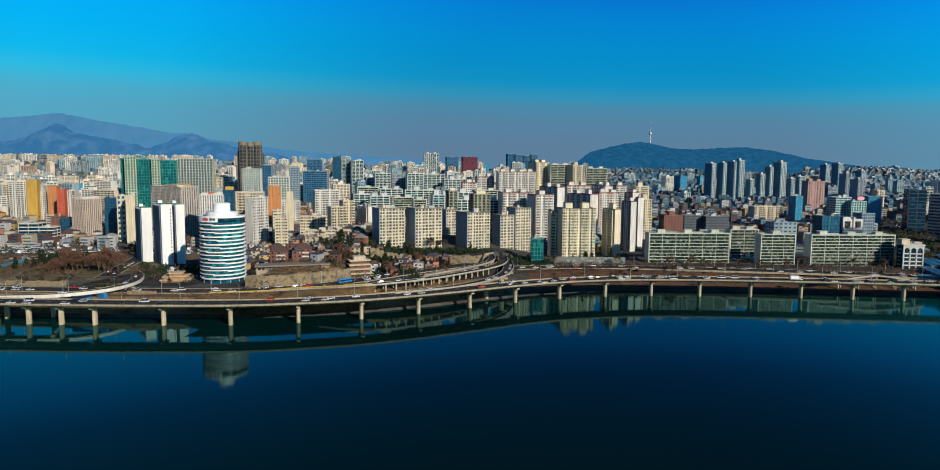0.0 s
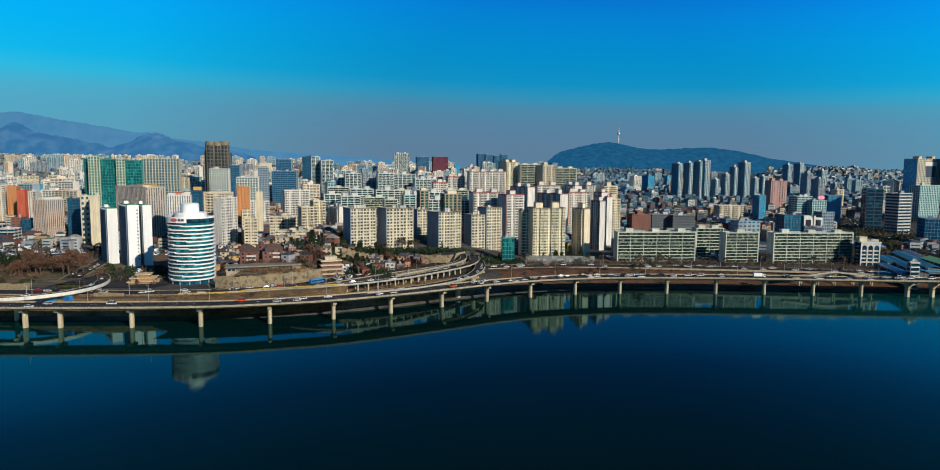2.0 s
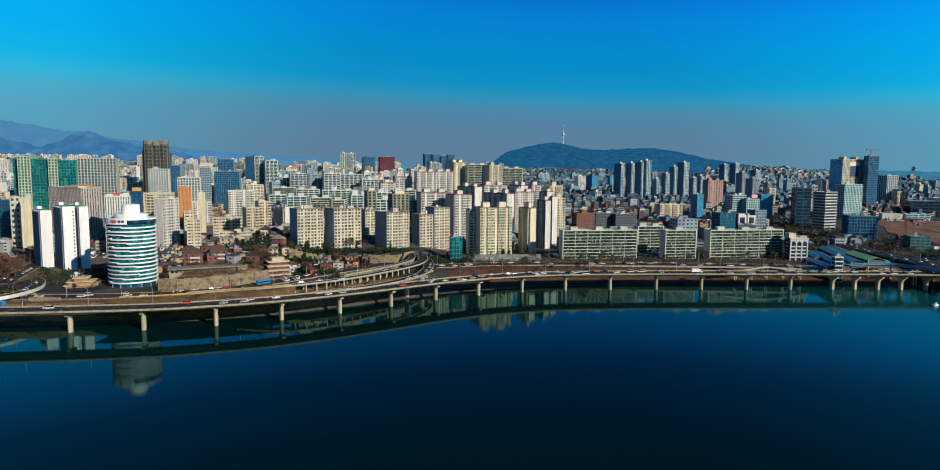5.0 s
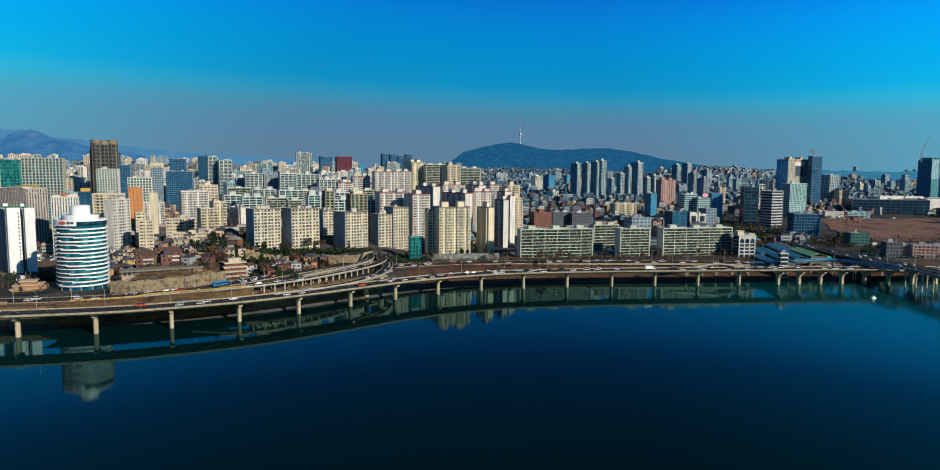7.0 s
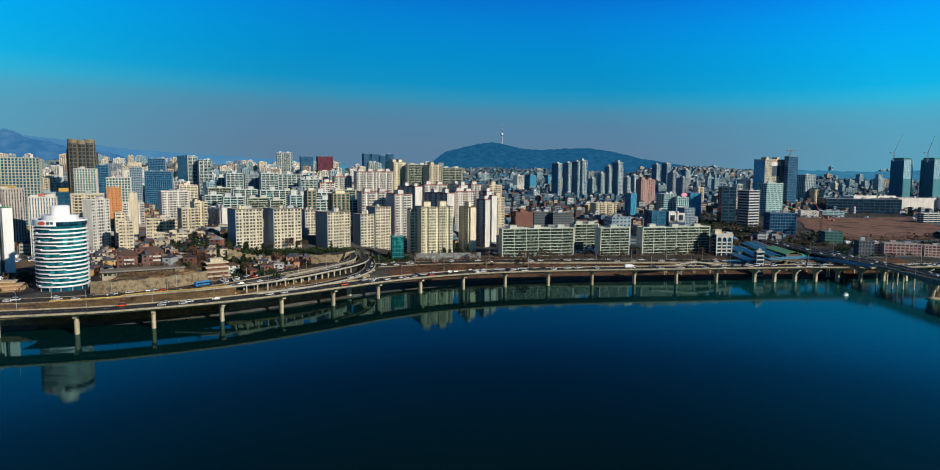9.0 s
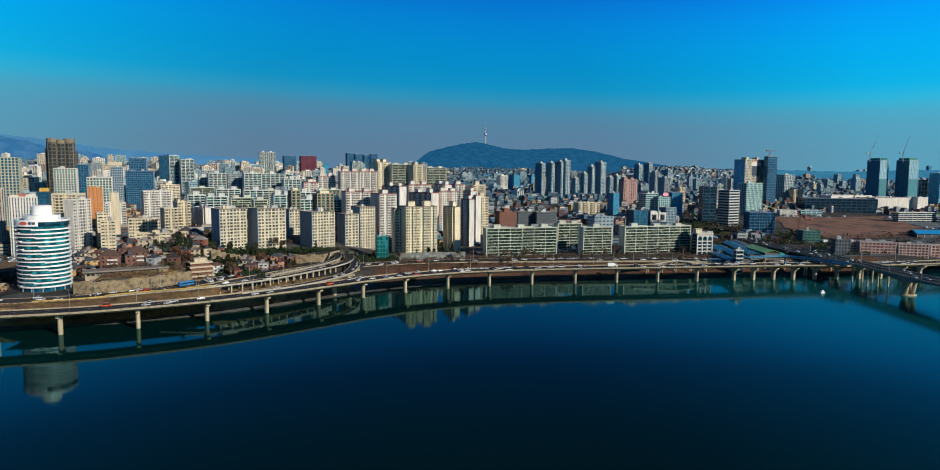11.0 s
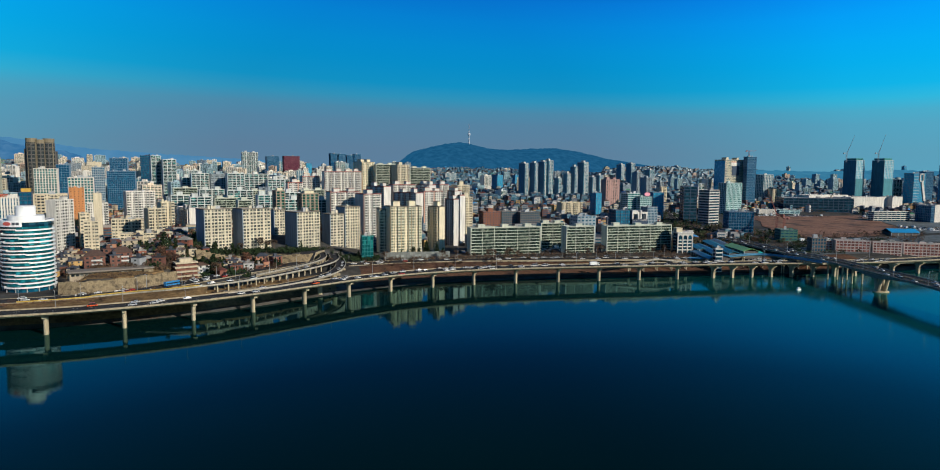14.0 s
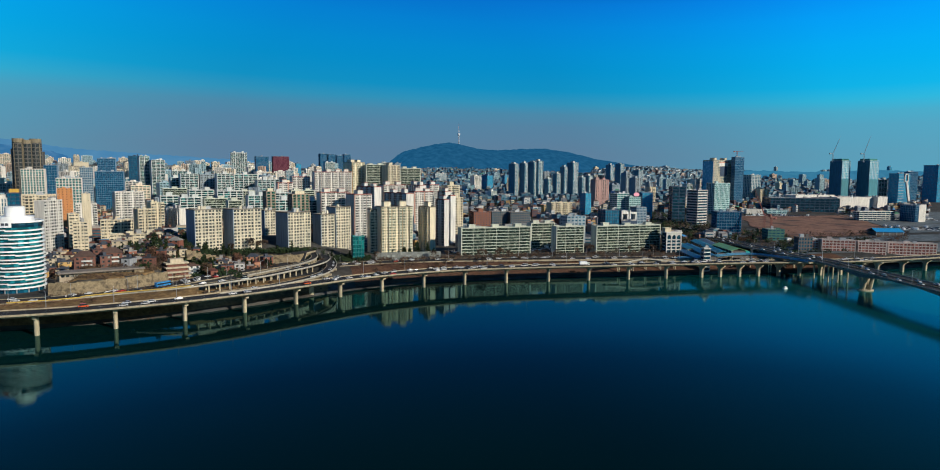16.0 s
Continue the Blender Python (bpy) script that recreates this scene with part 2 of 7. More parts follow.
COL = dict(striped_tan=(0.60, 0.55, 0.51), paleslab=(0.57, 0.59, 0.48), taupe=(0.50, 0.45, 0.40), paleteal=(0.40, 0.60, 0.60), towerpale=(0.50, 0.52, 0.50), tealpale=(0.42, 0.58, 0.58), umber=(0.34, 0.27, 0.20), pinkframe=(0.58, 0.47, 0.43), shadeblue=(0.09, 0.24, 0.33), netpale=(0.46, 0.60, 0.64), olive=(0.40, 0.40, 0.30), lime=(0.44, 0.50, 0.36), frame=(0.60, 0.63, 0.60), bluegrey=(0.26, 0.41, 0.48), orange=(0.55, 0.23, 0.08), yellow=(0.58, 0.35, 0.06), redpaint=(0.50, 0.10, 0.05), white=(0.66, 0.635, 0.575),
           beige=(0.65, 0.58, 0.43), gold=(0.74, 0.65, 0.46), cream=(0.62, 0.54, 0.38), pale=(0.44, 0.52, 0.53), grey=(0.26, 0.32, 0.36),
           tan=(0.60, 0.46, 0.355), brown=(0.13, 0.12, 0.115), brick=(0.23, 0.09, 0.055), pink=(0.44, 0.27, 0.24), teal=(0.03, 0.22, 0.22),
           green=(0.40, 0.49, 0.43), blue=(0.12, 0.22, 0.32), sky=(0.05, 0.33, 0.62), navy=(0.03, 0.06, 0.11), net=(0.05, 0.15, 0.12), red=(0.15, 0.04, 0.06))
G_APT = glass("flat_windows", (0.004, 0.012, 0.018), (0.30, 0.31, 0.28), 0.30, (1.55, 1.55, 2.75))
G_GREEN = glass("balcony_glazing", (0.002, 0.012, 0.012), (0.24, 0.29, 0.22), 0.22, (1.0, 6.0, 1.35))
G_BEIGE = glass("curtained_windows", (0.018, 0.030, 0.036), (0.36, 0.34, 0.28), 0.50, (1.3, 1.3, 2.75))
G_GOLD = glass("pale_balcony_glazing", (0.020, 0.045, 0.040), (0.40, 0.44, 0.35), 0.62, (1.3, 1.3, 2.7))
G_FRAME = glass("estate_glazing", (0.002, 0.012, 0.018), (0.04, 0.20, 0.19), 0.45, (3.0, 3.0, 2.8))
G_TEAL = glass("teal_curtain_wall", (0.0, 0.065, 0.072), (0.016, 0.21, 0.20), 0.5, (2.0, 2.0, 3.5))
G_BLUE = glass("blue_curtain_wall", (0.010, 0.25, 0.44), (0.06, 0.44, 0.66), 0.5, (2.0, 2.0, 3.5), 0.2, 0.1)
G_NAVY = glass("navy_curtain_wall", (0.006, 0.10, 0.19), (0.025, 0.22, 0.36), 0.5, (2.0, 2.0, 3.5), 0.15, 0.5)
G_RED = glass("red_curtain_wall", (0.06, 0.01, 0.025), (0.16, 0.05, 0.075), 0.4, (3, 3, 3.5))
G_DEEP = glass("deep_blue_curtain_wall", (0.003, 0.075, 0.170), (0.02, 0.19, 0.34), 0.5, (2.0, 2.0, 3.5), 0.15, 0.4)
G_PINK = glass("brick_recess", (0.10, 0.022, 0.022), (0.36, 0.13, 0.10), 0.6, (1.7, 9.0, 2.8), 0.6)
G_FOREST = glass("forest_green_glazing", (0.002, 0.030, 0.024), (0.03, 0.16, 0.12), 0.45, (1.8, 1.8, 2.9), 0.15)
G_NET = glass("netted_windows", (0.02, 0.24, 0.36), (0.14, 0.46, 0.56), 0.5, (2.2, 2.2, 3.4), 0.4, 0.0)
G_DARK = glass("dark_hall_glazing", (0.003, 0.022, 0.040), (0.012, 0.07, 0.11), 0.4, (4, 4, 3.6), 0.2)
G_TOWER = glass("tower_windows", (0.006, 0.110, 0.180), (0.06, 0.30, 0.38), 0.5, (2.2, 2.2, 3.4), 0.15, 0.4)

# wall colour, glazing, storey height, share of the storey that is wall, bay, share of the bay that is pier, blank end walls
STYLES = dict(
    apt_white=("white", G_APT, 2.8, 0.40, 3.4, 0.24, True), apt_beige=("beige", G_BEIGE, 2.75, 0.36, 3.1, 0.27, True),
    apt_gold=("gold", G_GOLD, 2.7, 0.36, 3.2, 0.20, True), apt_cream=("cream", G_APT, 2.8, 0.40, 3.4, 0.28, True),
    apt_red=("white", G_APT, 2.75, 0.35, 3.2, 0.22, True), apt_pale=("frame", G_FRAME, 2.8, 0.24, 7.0, 0.12, True),
    apt_grey=("grey", G_APT, 2.8, 0.36, 3.4, 0.24, True), apt_pink=("pink", G_APT, 2.8, 0.35, 5.0, 0.5, True),
    slab_green=("paleslab", G_GREEN, 2.7, 0.17, 12.0, 0.02, True), office_tan=("tan", G_NAVY, 3.4, 0.10, 2.3, 0.55, False),
    office_grey=("grey", G_NAVY, 3.4, 0.35, 2.2, 0.35, False), office_pale=("white", G_NAVY, 3.4, 0.12, 2.2, 0.6, False),
    office_dark=("brown", G_NAVY, 3.2, 0.40, 2.6, 0.35, False), office_check=("cream", G_NAVY, 5.2, 0.5, 4.2, 0.5, False),
    office_teal=("pale", G_TEAL, 3.2, 0.40, 6.0, 0.1, False), blank_tan=("cream", G_APT, 3.0, 0.97, 4.0, 0.9, True),
    blank_orange=("orange", G_APT, 3.0, 0.75, 4.0, 0.7, True), blank_yellow=("yellow", G_APT, 3.0, 0.8, 5.0, 0.75, True), blank_red=("redpaint", G_APT, 3.0, 0.85, 5.0, 0.8, True), office_brown=("taupe", G_APT, 3.4, 0.14, 2.6, 0.55, False), plain_cream=("cream", G_APT, 3.0, 0.62, 3.6, 0.5, True),
    plain_white=("white", G_APT, 5.0, 0.93, 9.0, 0.8, True), glass_navy=("navy", G_NAVY, 3.6, 0.2, 3.0, 0.1, False),
    glass_blue=("blue", G_BLUE, 3.6, 0.16, 3.0, 0.10, False), glass_teal=("teal", G_TEAL, 3.6, 0.14, 3.0, 0.08, False),
    glass_red=("red", G_RED, 3.6, 0.3, 4.0, 0.2, False), grid_white=("white", G_TEAL, 3.4, 0.28, 3.4, 0.3, False),
    grid_pale=("tealpale", G_TEAL, 3.4, 0.24, 3.4, 0.3, False), grid_tan=("olive", G_NAVY, 3.4, 0.26, 3.4, 0.34, False), grid_lime=("lime", G_TEAL, 3.4, 0.30, 3.0, 0.36, False), glass_deep=("blue", G_DEEP, 3.6, 0.14, 3.0, 0.10, False), brick=("brick", G_NAVY, 3.2, 0.6, 4.0, 0.55, False),
    brick_pink=("pinkframe", G_PINK, 2.8, 0.30, 3.4, 0.16, True), blue_roof=("grey", G_NAVY, 4.0, 0.6, 5.0, 0.4, False),
    tower_blue=("towerpale", G_TOWER, 3.4, 0.2, 5.2, 0.3, False), tower_teal=("netpale", G_NET, 3.6, 0.2, 4.0, 0.3, False),
    dark_green=("umber", G_FOREST, 2.9, 0.24, 4.4, 0.34, False), grid_cream=("cream", G_TOWER, 3.4, 0.30, 3.6, 0.36, False), hall_dark=("navy", G_DARK, 5.0, 0.22, 9.0, 0.08, False),
    striped=("striped_tan", G_DARK, 3.8, 0.42, 30.0, 0.01, False), parking=("white", G_DARK, 3.4, 0.30, 8.0, 0.03, False), canopy=("paleteal", G_NAVY, 3.0, 0.5, 8.0, 0.2, False), site_green=("net", G_NAVY, 3.6, 0.6, 5.0, 0.2, False))


# ---- mesh helpers ----
def boxes_mesh(name, boxes, mats, smooth=False):
    """One mesh of boxes (x0, y0, z0, x1, y1, z1, material slot)."""
    vs, fs, mi = [], [], []
    for x0, y0, z0, x1, y1, z1, s in boxes:
        k = len(vs)
        vs += [(x0, y0, z0), (x1, y0, z0), (x1, y1, z0), (x0, y1, z0), (x0, y0, z1), (x1, y0, z1), (x1, y1, z1), (x0, y1, z1)]
        fs += [(k, k + 3, k + 2, k + 1), (k + 4, k + 5, k + 6, k + 7), (k, k + 1, k + 5, k + 4),
               (k + 1, k + 2, k + 6, k + 5), (k + 2, k + 3, k + 7, k + 6), (k + 3, k, k + 4, k + 7)]
        mi += [s] * 6
    me = bpy.data.meshes.new(name)
    me.from_pydata(vs, [], fs)
    for m in mats:
        me.materials.append(m)
    me.polygons.foreach_set("material_index", mi)
    return me


def child(name, me, parent, m=None, label=""):
    ob = new(name, me)
    ob.parent = parent
    if m is not None:
        ob.matrix_basis = m
    if label:
        ob["label"] = label
    return ob


def part(name, bm, material, parent, label="", smooth=False):
    me = bpy.data.meshes.new(name)
    bm.to_mesh(me)
    bm.free()
    me.materials.append(material)
    if smooth:
        me.polygons.foreach_set("use_smooth", [True] * len(me.polygons))
    return child(name, me, parent, None, label)


def thing(name, m, label, category, group="", kind=""):
    ob = new(name)
    ob.matrix_basis = m
    return tagged(ob, label, category, group, kind)


def cone(bm, p, q, r0, r1, seg=8):
    """A tapered rod from p to q."""
    p, q = Vector(p), Vector(q)
    m = Matrix.Translation((p + q) / 2) @ (q - p).to_track_quat('Z', 'Y').to_matrix().to_4x4()
    bmesh.ops.create_cone(bm, cap_ends=True, segments=seg, radius1=r0, radius2=r1, depth=(q - p).length, matrix=m)


def bbox(bm, x0, y0, z0, x1, y1, z1):
    m = Matrix.Translation(((x0 + x1) / 2, (y0 + y1) / 2, (z0 + z1) / 2)) @ Matrix.Diagonal((x1 - x0, y1 - y0, z1 - z0, 1))
    bmesh.ops.create_cube(bm, size=1, matrix=m)


def ss(a, b, v):
    t = np.clip((v - a) / (b - a), 0, 1)
    return t * t * (3 - 2 * t)


def curve_points(pts, step):
    """Points every step metres along a smooth line through pts."""
    P = np.array(pts, float)
    P = np.vstack([2 * P[0] - P[1], P, 2 * P[-1] - P[-2]])
    out = []
    for i in range(1, len(P) - 2):
        a, b, c, d = P[i - 1:i + 3]
        for t in np.linspace(0, 1, 24, endpoint=False):
            out.append(0.5 * (2 * b + (c - a) * t + (2 * a - 5 * b + 4 * c - d) * t * t + (3 * b - a - 3 * c + d) * t ** 3))
    out.append(P[-2])
    out = np.array(out)
    s = np.concatenate([[0], np.cumsum(np.linalg.norm(np.diff(out[:, :2], axis=0), axis=1))])
    q = np.linspace(0, s[-1], max(2, int(s[-1] / step) + 1))
    return np.stack([np.interp(q, s, out[:, k]) for k in range(out.shape[1])], 1)


def normals(L):
    d = np.gradient(L[:, :2], axis=0)
    d /= np.linalg.norm(d, axis=1)[:, None]
    return np.stack([-d[:, 1], d[:, 0]], 1)      # to the left of the way


def ribbon(L, prof):
    """Sweeps a closed profile [(offset to the left, height)] along L; returns a bmesh."""
    N = normals(L)
    bm = bmesh.new()
    rings = [[bm.verts.new((p[0] + n[0] * o, p[1] + n[1] * o, p[2] + h)) for o, h in prof] for p, n in zip(L, N)]
    k = len(prof)
    for a, b in zip(rings, rings[1:]):
        for i in range(k):
            bm.faces.new((a[i], a[(i + 1) % k], b[(i + 1) % k], b[i]))
    bm.faces.new(rings[0][::-1])
    bm.faces.new(rings[-1])
    bmesh.ops.recalc_face_normals(bm, faces=bm.faces)
    return bm


def rect(o0, o1, h0, h1):
    return [(o0, h0), (o1, h0), (o1, h1), (o0, h1)]


# ---- the lie of the land ----
MAIN = curve_points([(-700, 425, 13), (-520, 398, 13), (-400, 384, 13), (-300, 375, 13), (-214, 371.5, 13), (-137, 373.5, 13), (-100, 380.5, 13),
                     (-65, 391.5, 13), (-32, 407.5, 13), (0, 426, 13), (31, 444.5, 13), (63, 459, 13), (97, 468.5, 13), (131, 472.5, 13),
                     (180, 472, 13), (237, 468, 13), (308, 461, 13), (375, 455, 13), (430, 446, 13), (500, 440, 13), (600, 446, 13), (800, 470, 13)], 6.0)


def shore(x):
    return np.interp(x, MAIN[:, 0], MAIN[:, 1])


def ground(x, y):
    x, y = np.asarray(x, float), np.asarray(y, float)
    s = y - shore(x) - 17
    z = -3 + 4.6 * ss(-3, 2, s) + 8.9 * ss(0, np.interp(x, [-30, 60], [17, 46]), s)
    hx = ss(-152, -138, x) * (1 - ss(15, 70, x))
    yf = np.interp(x, [-160, -135, -115, -98, -88, -80, -60, -30, 0, 40], [441, 439, 448, 462, 500, 545, 562, 566, 562, 578])
    z = z + hx * (7.6 * ss(0, 3, y - yf) + 7 * ss(8, 80, y - yf)) * (1 - 0.6 * ss(750, 1000, y))
    far = ss(900, 3400, y)
    west = ss(-0.05, -0.5, x / np.maximum(y, 1))
    z = z + far * (62 + 45 * west) + 6 * ss(620, 1000, y)
    z = z + far * 16 * np.sin(x * 0.0041 + 1.0) * np.sin(y * 0.0033) * ss(1200, 2200, y)
    back = ss(-620, -700, y)
    return z * (1 - back) + 9 * back


def build_ground():
    xs = np.concatenate([-np.geomspace(480, 4700, 34)[::-1], np.arange(-472, 620, 7.0), np.geomspace(624, 4700, 32)])
    ys = np.concatenate([-np.geomspace(120, 4700, 30)[::-1], np.arange(-100, 330, 40), np.arange(340, 760, 5.0), np.geomspace(764, 4700, 46)])
    X, Y = np.meshgrid(xs, ys)
    Z = ground(X, Y)
    nx, ny = len(xs), len(ys)
    idx = np.arange(nx * ny).reshape(ny, nx)
    f = np.stack([idx[:-1, :-1], idx[:-1, 1:], idx[1:, 1:], idx[1:, :-1]], -1).reshape(-1, 4)
    me = bpy.data.meshes.new("ground")
    me.from_pydata(np.stack([X, Y, Z], -1).reshape(-1, 3).tolist(), [], f.tolist())
    me.polygons.foreach_set("use_smooth", [True] * len(me.polygons))
    me.materials.append(GROUND)
    tagged(new("ground", me), "city ground of dry winter earth and paving rising from the river", "ground", kind="structure")


build_ground()
me = bpy.data.meshes.new("water")
me.from_pydata([(-4800, -680, 0), (4800, -680, 0), (4800, 640, 0), (-4800, 640, 0)], [], [(0, 1, 2, 3)])
me.materials.append(water_mat())
tagged(new("water", me), "calm dark blue river water with soft reflections", "river", kind="structure")


def hill(name, label, ridge, depth, mat, y0):
    """A far ridge: a line of heights along x, rounded in section, broken by gullies."""
    xs = np.linspace(ridge[0][0], ridge[-1][0], 320)
    hs = np.interp(xs, [r[0] for r in ridge], [r[1] for r in ridge])
    hs = np.convolve(np.pad(hs, 2, mode="edge"), np.ones(5) / 5, mode="valid")
    rows = np.linspace(0, 1, 22)
    vs, fs = [], []
    for j, v in enumerate(rows):
        for i, x in enumerate(xs):
            prof = math.sin(v * math.pi / 2) ** 0.9
            nz = noise.noise(Vector((x * 0.006, v * 5, 3.1))) + 0.5 * noise.noise(Vector((x * 0.02, v * 9, 7.7)))
            z = hs[i] * prof * (1 + 0.10 * nz * (1 - v)) + 4.5 * noise.noise(Vector((x * 0.05, v * 3, 1.3))) + 2.5 * noise.noise(Vector((x * 0.13, v * 5, 4.3))) + (9 if 'front' in name else 0) * noise.noise(Vector((x * 0.013, v * 2, 5.3)))
            vs.append((x, y0 - depth * (1 - v) + 30 * nz * (1 - v), z))
    n = len(xs)
    for j in range(len(rows) - 1):
        for i in range(n - 1):
            fs.append((j * n + i, j * n + i + 1, (j + 1) * n + i + 1, (j + 1) * n + i))
    me = bpy.data.meshes.new(name)
    me.from_pydata(vs, [], fs)
    me.polygons.foreach_set("use_smooth", [True] * len(fs))
    me.materials.append(mat)
    return tagged(new(name, me), label, "hill", kind="structure")


K = 4150 / 4450
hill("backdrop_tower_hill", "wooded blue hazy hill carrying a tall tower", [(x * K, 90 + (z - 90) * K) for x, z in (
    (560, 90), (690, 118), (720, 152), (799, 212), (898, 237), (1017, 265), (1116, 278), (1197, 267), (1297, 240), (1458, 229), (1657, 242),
    (1816, 248), (1977, 225), (2179, 179), (2381, 153), (2623, 119), (2700, 90))], 700, haze_glow_mat("hill_woods_haze", (0.007, 0.078, 0.180), (0.016, 0.112, 0.235), 1.0, 0.03, (0.36, 0.66)), 4150)
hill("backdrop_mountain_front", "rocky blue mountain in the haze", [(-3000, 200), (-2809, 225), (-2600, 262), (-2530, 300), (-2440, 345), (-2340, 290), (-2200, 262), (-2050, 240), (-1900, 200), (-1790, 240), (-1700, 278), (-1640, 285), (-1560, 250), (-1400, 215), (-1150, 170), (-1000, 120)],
     300, haze_glow_mat("mountain_front", (0.036, 0.160, 0.345), (0.095, 0.240, 0.425), 1.0, 0.014, (0.44, 0.80)), 3960)
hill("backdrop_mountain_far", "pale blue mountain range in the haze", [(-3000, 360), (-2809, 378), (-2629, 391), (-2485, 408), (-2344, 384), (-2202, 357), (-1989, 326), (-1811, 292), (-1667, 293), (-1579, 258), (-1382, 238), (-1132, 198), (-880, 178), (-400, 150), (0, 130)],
     200, haze_glow_mat("mountain_far", (0.064, 0.222, 0.415), (0.084, 0.248, 0.440), 1.0, 0.012, (0.35, 0.7)), 4040)

# glowing blue band added in place of haze over the east city
hill("backdrop_ridge_east", "glowing blue band standing in for haze beyond the east city", [(1150, 40), (1350, 78), (1600, 92), (1850, 88), (2100, 98), (2500, 92), (2900, 104), (3300, 96), (3700, 90)],
     260, haze_glow_mat("east_haze_glow", (0.030, 0.170, 0.300), (0.045, 0.210, 0.345), 1.0, 0.02), 2650)


# ---- buildings ----
FLATS = ("apt_white", "apt_cream", "apt_beige", "apt_gold", "apt_red", "apt_grey", "plain_cream")
ACCENT = dict(apt_gold=("ochre", (0.66, 0.40, 0.15)), apt_red=("salmon", (0.56, 0.30, 0.22)))


def building(x, y, w, d, top, turn, style, label, huts=0, ends=(None, None), name="apartment_block", cat="building", group="", crown=(), portal=False, swoosh=False):
    colour, glazing, fl, span, bay, pier, blank = STYLES[style]
    wm = wall("wall_" + colour, COL[colour])
    vary = random.Random(int(abs(x) * 13 + abs(y) * 7))
    if style in ("apt_white", "apt_cream", "apt_grey", "apt_red", "plain_cream"):
        kind = vary.random()
        bay *= vary.uniform(0.85, 1.5)
        if kind < 0.3:
            span, pier = span + vary.uniform(0.0, 0.08), pier * 0.45
        elif kind < 0.6:
            span, pier = span * 0.7, pier + vary.uniform(0.12, 0.24)
        else:
            span, pier = span + vary.uniform(-0.04, 0.08), pier + vary.uniform(-0.02, 0.1)
    if style.startswith(("office", "glass", "grid", "striped", "parking", "tower")):
        name = "office_building"
    c, s = math.cos(radians(turn)), math.sin(radians(turn))
    g = [float(ground(x + c * u - s * v, y + s * u + c * v)) for u in (-w / 2, 0, w / 2) for v in (0, d)]
    z0 = min(g) - 0.3
    h = top - z0
    near = math.hypot(x, y) < 660
    far, far_bx = math.hypot(x, y) > 1000, []
    root = thing(name, pose(x, y, z0, 0, 0, turn), label, cat, group)
    n = max(2, round(h / fl))
    fh = h / n
    nb = max(1, round(w / bay))
    bw = w / nb
    ins = 0.45
    child("glazing", boxes_mesh("glazing", [(-w / 2 + ins, ins, 0, w / 2 - ins, d - ins, h - 0.2, 0)], [glazing]), root)
    slab = (-w / 2, 0, 0, w / 2, d, fh * span, 0)
    t = bw * pier / 2
    posts, stacks, accents = [], [], []
    if style in FLATS:
        # each flat: a wide living room bay, often with a glazed balcony, and a small room; stairs between pairs of flats
        nu = max(1, round(w / vary.uniform(5.2, 6.8)))
        uw = w / nu
        deep = style not in ("apt_beige", "apt_grey") and vary.random() < 0.75
        for i in range(nu):
            a = -w / 2 + i * uw

            def span_x(f0, f1):
                f0, f1 = (1 - f1, 1 - f0) if i % 2 else (f0, f1)
                return max(a + f0 * uw, -w / 2 + 0.004), min(a + f1 * uw, w / 2 - 0.004)
            for f0, f1 in ((0.0, 0.08), (0.47, 0.57), (0.88, 1.0)) if style == "apt_beige" else ((0.0, 0.07), (0.54, 0.66), (0.84, 1.0)):
                x0, x1 = span_x(f0, f1)
                posts += [(x0, 0.05, 0, x1, 0.62, h, 0), (x0, d - 0.62, 0, x1, d - 0.05, h, 0)]
            if deep:
                stacks.append(span_x(0.05, 0.57))
            if i % 2 == 0 and style in ACCENT and nu > 1:
                x0, x1 = span_x(0.0, 0.17)
                accents.append((x0 - 0.3, x1))
    else:
        for i in range(nb + 1):
            px = -w / 2 + i * bw
            tt = t * 2.2 if style.startswith("apt") and nb > 5 and i % 4 == 2 else t
            a, b = max(-w / 2 + 0.004, px - tt), min(w / 2 - 0.004, px + tt)
            posts += [(a, 0.05, 0, b, 0.62, h, 0), (a, d - 0.62, 0, b, d - 0.05, h, 0)]
    if not blank:
        ns = max(1, round(d / bay))
        for i in range(1, ns):
            py = i * d / ns
            posts += [(-w / 2 + 0.05, py - t, 0, -w / 2 + 0.62, py + t, h, 0), (w / 2 - 0.62, py - t, 0, w / 2 - 0.05, py + t, h, 0)]
    if near:
        me = boxes_mesh("spandrel", [slab], [wm])
        for i in range(n):
            child("spandrel", me, root, pose(0, 0, i * fh))
        for i, p in enumerate(posts):
            if p[1] < d / 2 or not blank:
                child("pier", boxes_mesh("pier", [p], [wm]), root)
    else:
        gables = [(sx * w / 2 - 0.35, -0.03, 0, sx * w / 2 + 0.35, d + 0.03, h + 0.3, 0) for sx in (-1, 1)] if far and blank else []
        child("facade", boxes_mesh("facade", [(-w / 2, 0, i * fh, w / 2, d, i * fh + fh * span, 0) for i in range(n)] + posts + gables, [wm]), root)["kind"] = "stuff"
    for x0, x1 in stacks:
        # a stack of glazed balconies: parapets and slabs proud of the wall, glass set back between them, fins at both sides
        bx = [(x0, -1.1, 0, x0 + 0.22, 0.1, h - 0.3, 0), (x1 - 0.22, -1.1, 0, x1, 0.1, h - 0.3, 0), (x0 + 0.2, -0.85, 0.1, x1 - 0.2, 0.05, h - 0.4, 1), (x0 - 0.1, -1.2, h - 0.4, x1 + 0.1, 0.1, h - 0.05, 0)]
